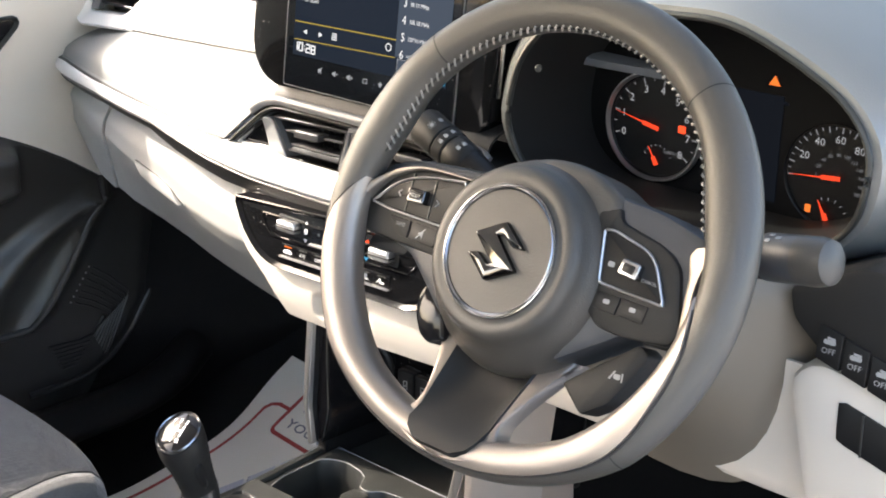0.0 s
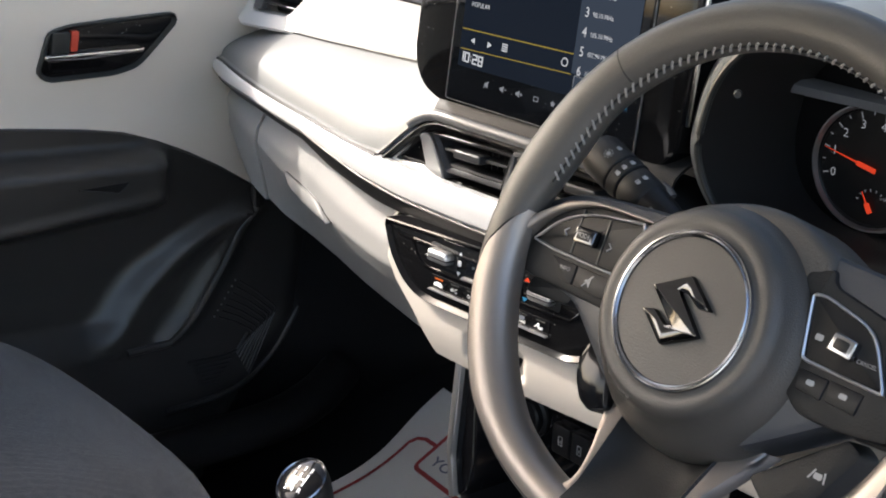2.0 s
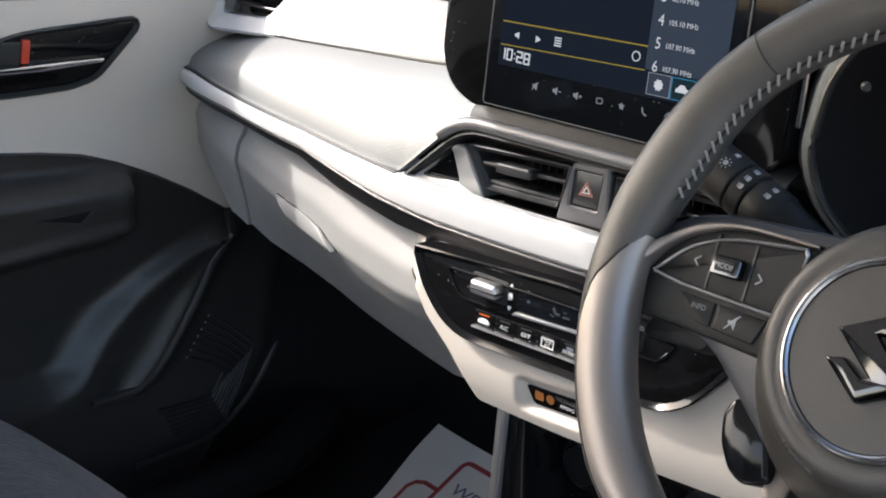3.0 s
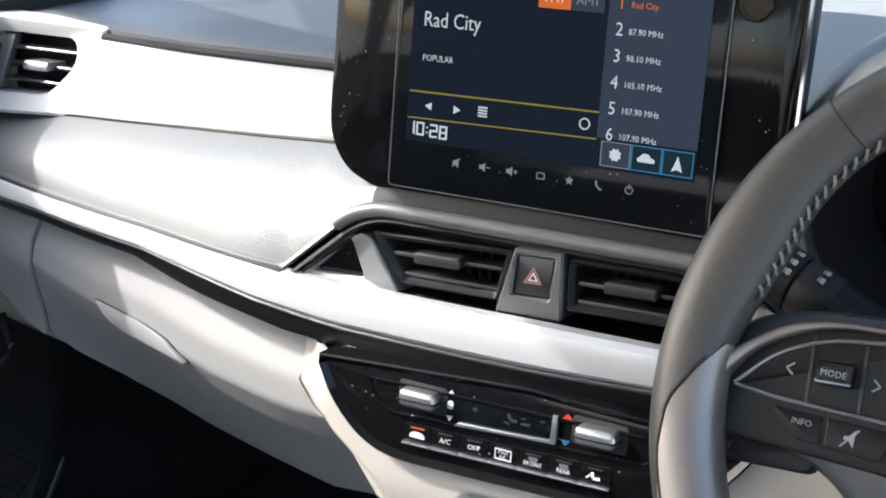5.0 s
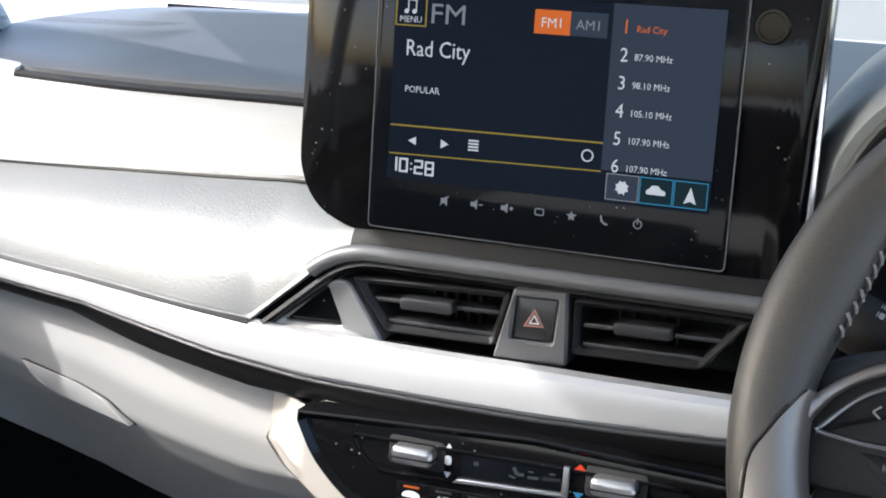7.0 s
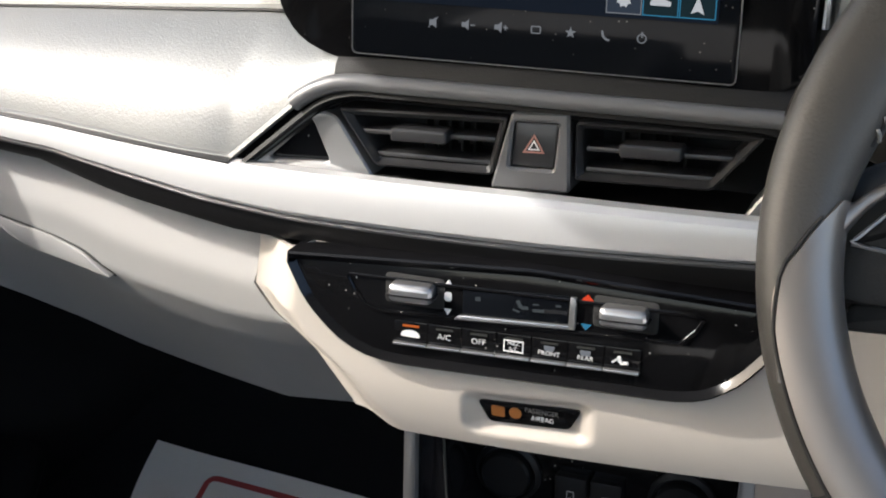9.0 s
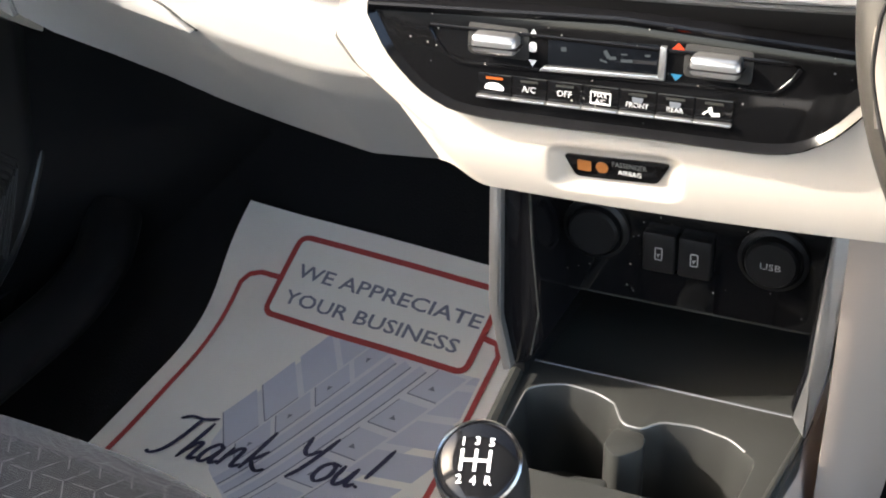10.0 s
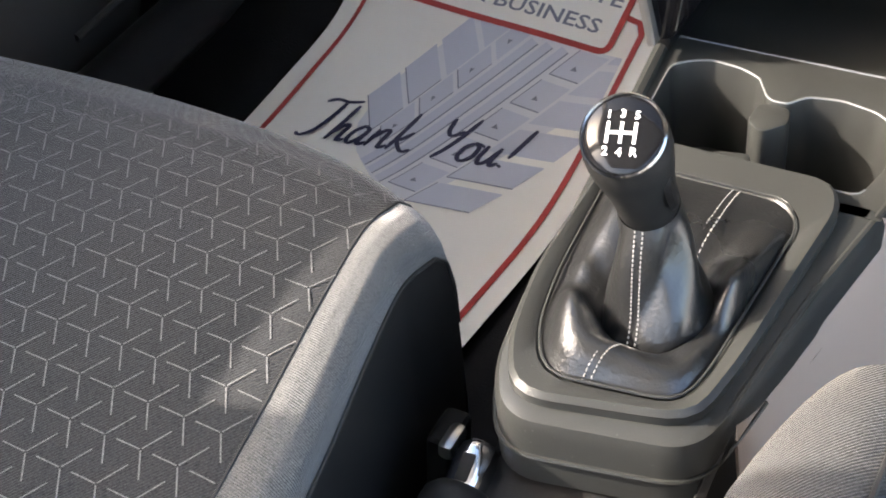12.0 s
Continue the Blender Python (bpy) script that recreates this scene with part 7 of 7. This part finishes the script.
band = clipped([tp(-0.058, -0.030), tp(-0.066, 0.030), tp(-0.050, 0.060), tp(0.30, 0.105), tp(0.30, -0.074), tp(0.0, -0.080), tp(-0.040, -0.060)])
tyre = ink("tyre_print", band, PALE_INK, 0.0007, label="grey blue printed tyre tread")
for k in range(-2, 6):
    u = 0.047 * k
    for w0, w1, lean, run in ((-0.043, -0.083, 0.020, 0.040), (-0.022, -0.041, 0.012, 0.041), (0.027, 0.055, 0.014, 0.038), (0.058, 0.110, 0.040, 0.037)):
        d = 0.012 if w0 < 0 else -0.006
        blk = [tp(u + d, w0), tp(u + d + run, w0), tp(u + d + run + lean, w1), tp(u + d + lean, w1)]
        if min(q[1] for q in blk) < -0.112 or (w0 < 0 and u < -0.05):
            continue
        cut = clipped(blk)
        if cut:
            ink("tread_block", cut, BLUE_INK, 0.0010, tyre)
            if len(cut) == 4 and cut[0] == blk[0]:
                ribbon("tread_edge", [blk[3], blk[0]], 0.0013, SHADE_INK, 0.0013, tyre)
                ribbon("tread_edge", [blk[0], blk[1]], 0.0009, SHADE_INK, 0.0013, tyre)
        if abs(w0) < 0.03:
            notch = clipped([tp(u + d + run * 0.45, w0 * 0.6 + w1 * 0.4), tp(u + d + run * 0.62, w0 * 0.6 + w1 * 0.4), tp(u + d + run * 0.55, w0 * 0.4 + w1 * 0.6)])
            if notch:
                ink("tread_notch", notch, SHADE_INK, 0.0013, tyre)
for w in (-0.013, 0.001, 0.016):
    pts = [tp(u, w) for u in spread(-0.060, 0.25, 40)]
    pts = [p for p in pts if p[1] < 0.120 and p[0] < 0.154]
    ribbon("tread_rib", pts, 0.0098, BLUE_INK, 0.0010, tyre)
    ribbon("tread_edge", [(p[0] + 0.0046, p[1] - 0.0025) for p in pts], 0.0014, SHADE_INK, 0.0013, tyre)
# red border, box and lettering
ribbon("red_border", [(-0.098, 0.1660), (-0.128, 0.1660), (-0.142, 0.160), (-0.150, 0.148), (-0.156, 0.020), (-0.158, -0.215), (-0.148, -0.228), (0.150, -0.228), (0.161, -0.218), (0.162, 0.150), (0.155, 0.162), (0.138, 0.165)], 0.0062, RED_INK, 0.0012, label="red printed border")
frame_o = rnd(rect(-0.1005, 0.1220, 0.1375, 0.2205), 0.012, 5)
ink("text_box", inset(frame_o, 0.003), PAPER, 0.0016, label="cream box with red outline")
ribbon("box_outline", frame_o + frame_o[:1], 0.0068, RED_INK, 0.0019, label="red outline of the box")


def print_words(text, size, p, q, mat, name, shear=0.0, turn=0.0, stretch=1.0, bold=0.0):
    ca, sa = math.cos(turn), math.sin(turn)
    bm = words(text, size, lambda a, b, c: MAT(p + ca * a - sa * b, q + sa * a + ca * b, 0.0020), (0, 0, 0), "LEFT", shear, 0.0, stretch, bold)
    return part(name, bm, mat, mat_thing, smooth=0)


print_words("WE APPRECIATE", 0.0225, -0.0840, 0.1725, SHADE_INK, "lettering", stretch=1.30, bold=0.0003)
print_words("YOUR BUSINESS", 0.0225, -0.0840, 0.1395, SHADE_INK, "lettering", stretch=1.26, bold=0.0003)
# brush script: strokes of each letter, x-height 1, cap height 2
SCRIPT = {
    "T": (1.15, [[(-0.05, 1.95), (0.35, 2.12), (0.9, 2.06), (1.5, 2.18)], [(0.85, 2.08), (0.72, 1.2), (0.5, 0.35), (0.15, 0.0), (-0.1, 0.12)]]),
    "h": (0.85, [[(0.32, 1.95), (0.2, 1.0), (0.08, 0.0)], [(0.12, 0.35), (0.38, 0.88), (0.56, 0.9), (0.54, 0.45), (0.56, 0.05), (0.82, 0.18)]]),
    "a": (0.88, [[(0.62, 0.82), (0.38, 0.98), (0.1, 0.65), (0.06, 0.2), (0.26, 0.02), (0.5, 0.35), (0.66, 0.92)], [(0.66, 0.92), (0.56, 0.3), (0.62, 0.02), (0.86, 0.2)]]),
    "n": (0.90, [[(0.14, 0.95), (0.04, 0.0)], [(0.08, 0.4), (0.36, 0.9), (0.58, 0.9), (0.55, 0.4), (0.6, 0.03), (0.88, 0.2)]]),
    "k": (0.95, [[(0.36, 1.95), (0.2, 1.0), (0.04, 0.0)], [(0.66, 1.0), (0.36, 0.62), (0.14, 0.5)], [(0.2, 0.52), (0.46, 0.18), (0.72, 0.0), (0.98, 0.14)]]),
    "Y": (1.05, [[(0.05, 2.0), (0.1, 1.4), (0.36, 1.15), (0.72, 1.45)], [(1.05, 2.1), (0.78, 1.25), (0.46, 0.45), (0.16, -0.02)]]),
    "o": (0.80, [[(0.42, 0.98), (0.12, 0.72), (0.06, 0.25), (0.3, 0.02), (0.6, 0.3), (0.62, 0.76), (0.42, 0.96), (0.8, 0.86)]]),
    "u": (0.90, [[(0.14, 0.95), (0.06, 0.35), (0.2, 0.02), (0.46, 0.25), (0.66, 0.92)], [(0.66, 0.92), (0.57, 0.3), (0.66, 0.02), (0.88, 0.2)]]),
    "!": (0.60, [[(0.5, 2.0), (0.34, 1.2), (0.2, 0.5)], [(0.08, 0.02), (0.11, 0.13)]]),
}


def script(text, p, q, turn, wide=0.0258, high=0.0235, pen=0.0050):
    """Brush lettering on the mat, thick on down strokes and thin on up strokes."""
    ca, sa, x, bits = math.cos(turn), math.sin(turn), 0.0, []
    for ch in text:
        step, strokes = SCRIPT[ch]
        for run in strokes:
            mid = [Vector(((x + v.x) * wide + 0.34 * v.y * high, v.y * high)) for v in eased(run)]
            rows = []
            for i, v in enumerate(mid):
                d = (mid[min(i + 1, len(mid) - 1)] - mid[max(i - 1, 0)]).normalized()
                w = pen * (0.62 + 0.38 * abs(d.y)) * (0.55 + 0.45 * min(1, min(i, len(mid) - 1 - i) / 3)) / 2
                rows.append([MAT(p + ca * (v.x + e * d.y) - sa * (v.y - e * d.x), q + sa * (v.x + e * d.y) + ca * (v.y - e * d.x), 0.0022) for e in (-w, w)])
            bits.append(grid(rows))
        x += step
    part("script_lettering", joined(*bits), DARK_INK, mat_thing, "dark blue brush lettering", smooth=0)


script("Thank", -0.1180, -0.0650, 0.18)
script("You!", 0.0225, -0.0405, 0.18)

# ---- passenger door ----
door = thing("car_door", (-0.69, -0.35, 0.05), "passenger door with ivory upper trim and black lower trim", "door")
edge_z = table([-1.1, -0.40, -0.141, -0.05, 0.0, 0.045, 0.09, 0.14, 0.189, 0.24, 0.291, 0.33], [0.552, 0.548, 0.541, 0.533, 0.526, 0.512, 0.494, 0.470, 0.442, 0.412, 0.381, 0.358])
ridge_y = table([0.10, 0.236, 0.245, 0.28, 0.35, 0.417, 0.44, 0.60], [-0.5, -0.06, 0.068, 0.105, 0.148, 0.182, 0.19, 0.20])
swell_y = table([0.236, 0.274, 0.313, 0.345, 0.377, 0.401, 0.419, 0.44], [-0.01, 0.010, 0.036, 0.066, 0.105, 0.146, 0.178, 0.19])
front_y = table([0.05, 0.13, 0.15, 0.20, 0.25, 0.374, 0.70], [0.14, 0.19, 0.208, 0.262, 0.295, 0.302, 0.33])


def upper_c(z):
    return 0.004 + 0.028 * smooth_step((z - 0.48) / 0.20) + 0.006 * smooth_step((0.57 - z) / 0.05)


def lower_c(y, z):
    c = 0.014
    low = 0.446 + 0.11 * max(-0.25, y)
    arm = smooth_step((z - low + 0.030) / 0.034) * smooth_step((0.512 - z) / 0.020) * smooth_step((0.062 - y) / 0.035)
    c += 0.052 * arm + 0.005 * math.exp(-((z - low - 0.006) / 0.006) ** 2) * smooth_step((0.045 - y) / 0.03)
    ry = ridge_y(z)
    rec = smooth_step((ry - y) / 0.15) * smooth_step((z - 0.236) / 0.05) * smooth_step((0.45 - z) / 0.11)
    c -= 0.026 * rec
    c += 0.017 * math.exp(-((y - swell_y(z)) / 0.026) ** 2) * smooth_step((z - 0.236) / 0.05) * smooth_step((0.440 - z) / 0.03)
    c += 0.010 * math.exp(-((y - ry) / 0.018) ** 2) * smooth_step((z - 0.23) / 0.02) * smooth_step((0.43 - z) / 0.02)
    c -= 0.012 * smooth_step((y - front_y(z) + 0.05) / 0.05)
    return c


rows = []
for y in spread(-1.08, 0.33, 90):
    e = edge_z(y)
    rows.append([Vector((-0.69 + upper_c(z), y, z)) for z in [e + (0.69 - e) * s for s in spread(0, 1, 16)]])
part("upper_trim", thick(grid(rows), 0.003, (1, 0, 0)), DOORIVORY, door, "smooth ivory upper trim", smooth=60)
rows = []
for s in spread(0, 1, 150):
    row = []
    for v in spread(0, 1, 110):
        y = -1.08 + s * 1.38
        z = 0.03 + v * (edge_z(y) + 0.001 - 0.03)
        y = -1.08 + s * (min(0.305, front_y(z)) + 1.08)
        z = 0.03 + v * (edge_z(y) + 0.001 - 0.03)
        row.append(Vector((-0.69 + lower_c(y, z) - (0.010 if v > 0.995 else 0), y, z)))
    rows.append(row)
part("lower_trim", thick(grid(rows), 0.003, (1, 0, 0)), DOORBLACK, door, "black grained lower trim with armrest and pocket", smooth=60)
part("window_seal", tube([Vector((-0.668, y, 0.694)) for y in spread(-1.08, 0.33, 20)], 0.008, 8), RUBBER, door, "black window seal")
part("quarter_trim", plate(rnd([(-0.090, 0.690), (-0.062, 0.742), (0.02, 0.752), (0.33, 0.752), (0.33, 0.690)], [0.004, 0.012, 0.01, 0.004, 0.004], 4), -0.008, 0.008, lambda a, b, c: Vector((-0.671 + c, a, b)), 0.002), SOFTBLACK, door, "black quarter trim ahead of the window")
part("outer_skin", rbox((0.03, 1.42, 0.76), lambda a, b, c: Vector((-0.748 + a, -0.37 + b, 0.31 + c)), 0.008), BODY, door, "grey painted outer skin")


def DU(a, b, c):
    return Vector((-0.69 + upper_c(b) + c, a, b))


def DL(a, b, c):
    return Vector((-0.69 + lower_c(a, b) + c, a, b))


ho = even(rnd([(-0.118, 0.602), (-0.103, 0.592), (-0.02, 0.597), (0.010, 0.606), (0.056, 0.660), (0.050, 0.672), (-0.078, 0.660), (-0.108, 0.652)], [0.008, 0.008, 0.01, 0.01, 0.006, 0.006, 0.01, 0.01], 4), 60)
hi = inset(ho, 0.0065)
hand = part("handle_bezel", ringplate(ho, hi, -0.004, 0.0060, DU, 0.0018, ci=0.0022), GREYBLACK, door, "dark grey rounded handle bezel")
part("handle_bowl", plate(inset(ho, 0.005), -0.004, 0.0012, DU, 0.0002), PIANO, hand, "black handle bowl")
part("pull_lever", plate(rnd([(-0.110, 0.6185), (-0.060, 0.6195), (0.010, 0.6255), (0.012, 0.6305), (-0.060, 0.6275), (-0.112, 0.6245)], 0.002, 3), 0.0, 0.010, DU, 0.0022), CHROME, hand, "chrome pull lever")
part("lever_body", plate(rnd([(-0.100, 0.604), (-0.015, 0.606), (0.004, 0.6245), (-0.104, 0.6185)], 0.004, 3), 0.0, 0.004, DU, 0.001), PIANO, hand)
part("lock_knob", rbox((0.022, 0.026, 0.010), lambda a, b, c: DU(-0.093 + a, 0.6385 + b, 0.004 + c), 0.003, 3), GREYBLACK, hand, "grey lock knob")
part("lock_mark", rbox((0.009, 0.024, 0.008), lambda a, b, c: DU(-0.0765 + a, 0.6405 + b, 0.004 + c), 0.002, 2), REDPLASTIC, hand, "red lock mark")
part("pull_cup", plate(rnd([(-0.084, 0.4765), (-0.020, 0.4800), (-0.034, 0.468), (-0.066, 0.4725)], 0.002, 2), -0.004, 0.0008, DL, 0.0004), BLACK, door, "small recess in the armrest")
part("cup_edge", tube([DL(-0.084, 0.4765, 0.001), DL(-0.034, 0.4675, 0.001), DL(-0.019, 0.4805, 0.001)], 0.0009, 6), GREYBLACK, door)
# speaker pocket: bent ribs that start at small studs
for k in range(7):
    w = k / 6
    sy, sz = 0.168 - 0.030 * w, 0.314 - 0.046 * w
    cy, cz = 0.237 - 0.037 * w, 0.268 - 0.028 * w
    ey, ez = 0.199 - 0.022 * w, 0.172 + 0.036 * w
    part("speaker_stud", lathe([(0.0016, 0), (0.0013, 0.0012), (0, 0.0014)], shifted(DL, sy, sz), 10), SATIN, door)
    bend = [(sy + 0.006, sz - 0.002), (sy + (cy - sy) * 0.5, sz + (cz - sz) * 0.5 + 0.002), (cy - 0.006, cz + 0.001), (cy - 0.002, cz - 0.003), (cy - 0.003, cz - 0.010), (cy + (ey - cy) * 0.6, cz + (ez - cz) * 0.6), (ey, ez)]
    part("speaker_rib", tube([DL(p, q, 0.0004) for p, q in bend], 0.0017, 6), DOORBLACK, door)
lip = [(0.282, 0.268), (0.274, 0.250), (0.265, 0.232), (0.252, 0.210), (0.237, 0.191), (0.210, 0.168), (0.180, 0.158), (0.148, 0.152), (0.110, 0.149), (0.070, 0.147)]
part("pocket_lip", tube([DL(p, q, 0.001) for p, q in lip], 0.0045, 10), DOORBLACK, door, "rounded outer lip of the speaker pocket")
part("pocket_bar", tube([DL(p, q, 0.001) for p, q in ((0.101, 0.210), (0.150, 0.209), (0.176, 0.213), (0.180, 0.220), (0.191, 0.236))], 0.0022, 8), DOORBLACK, door, "raised bar in the pocket")
for k in range(6):
    part("lower_rib", tube([DL(0.108 + k * 0.003, 0.203 - k * 0.006, 0.0004), DL(0.168 - k * 0.004, 0.204 - k * 0.006, 0.0004)], 0.0012, 6), DOORBLACK, door)
part("pocket_ridge", tube([DL(p, q, -0.001) for p, q in ((0.010, 0.2415), (0.068, 0.246), (0.088, 0.262), (0.105, 0.280), (0.128, 0.315), (0.148, 0.350), (0.166, 0.385), (0.182, 0.417), (0.190, 0.440))], 0.0050, 10), DOORBLACK, door, "crisp ridge above the pocket")
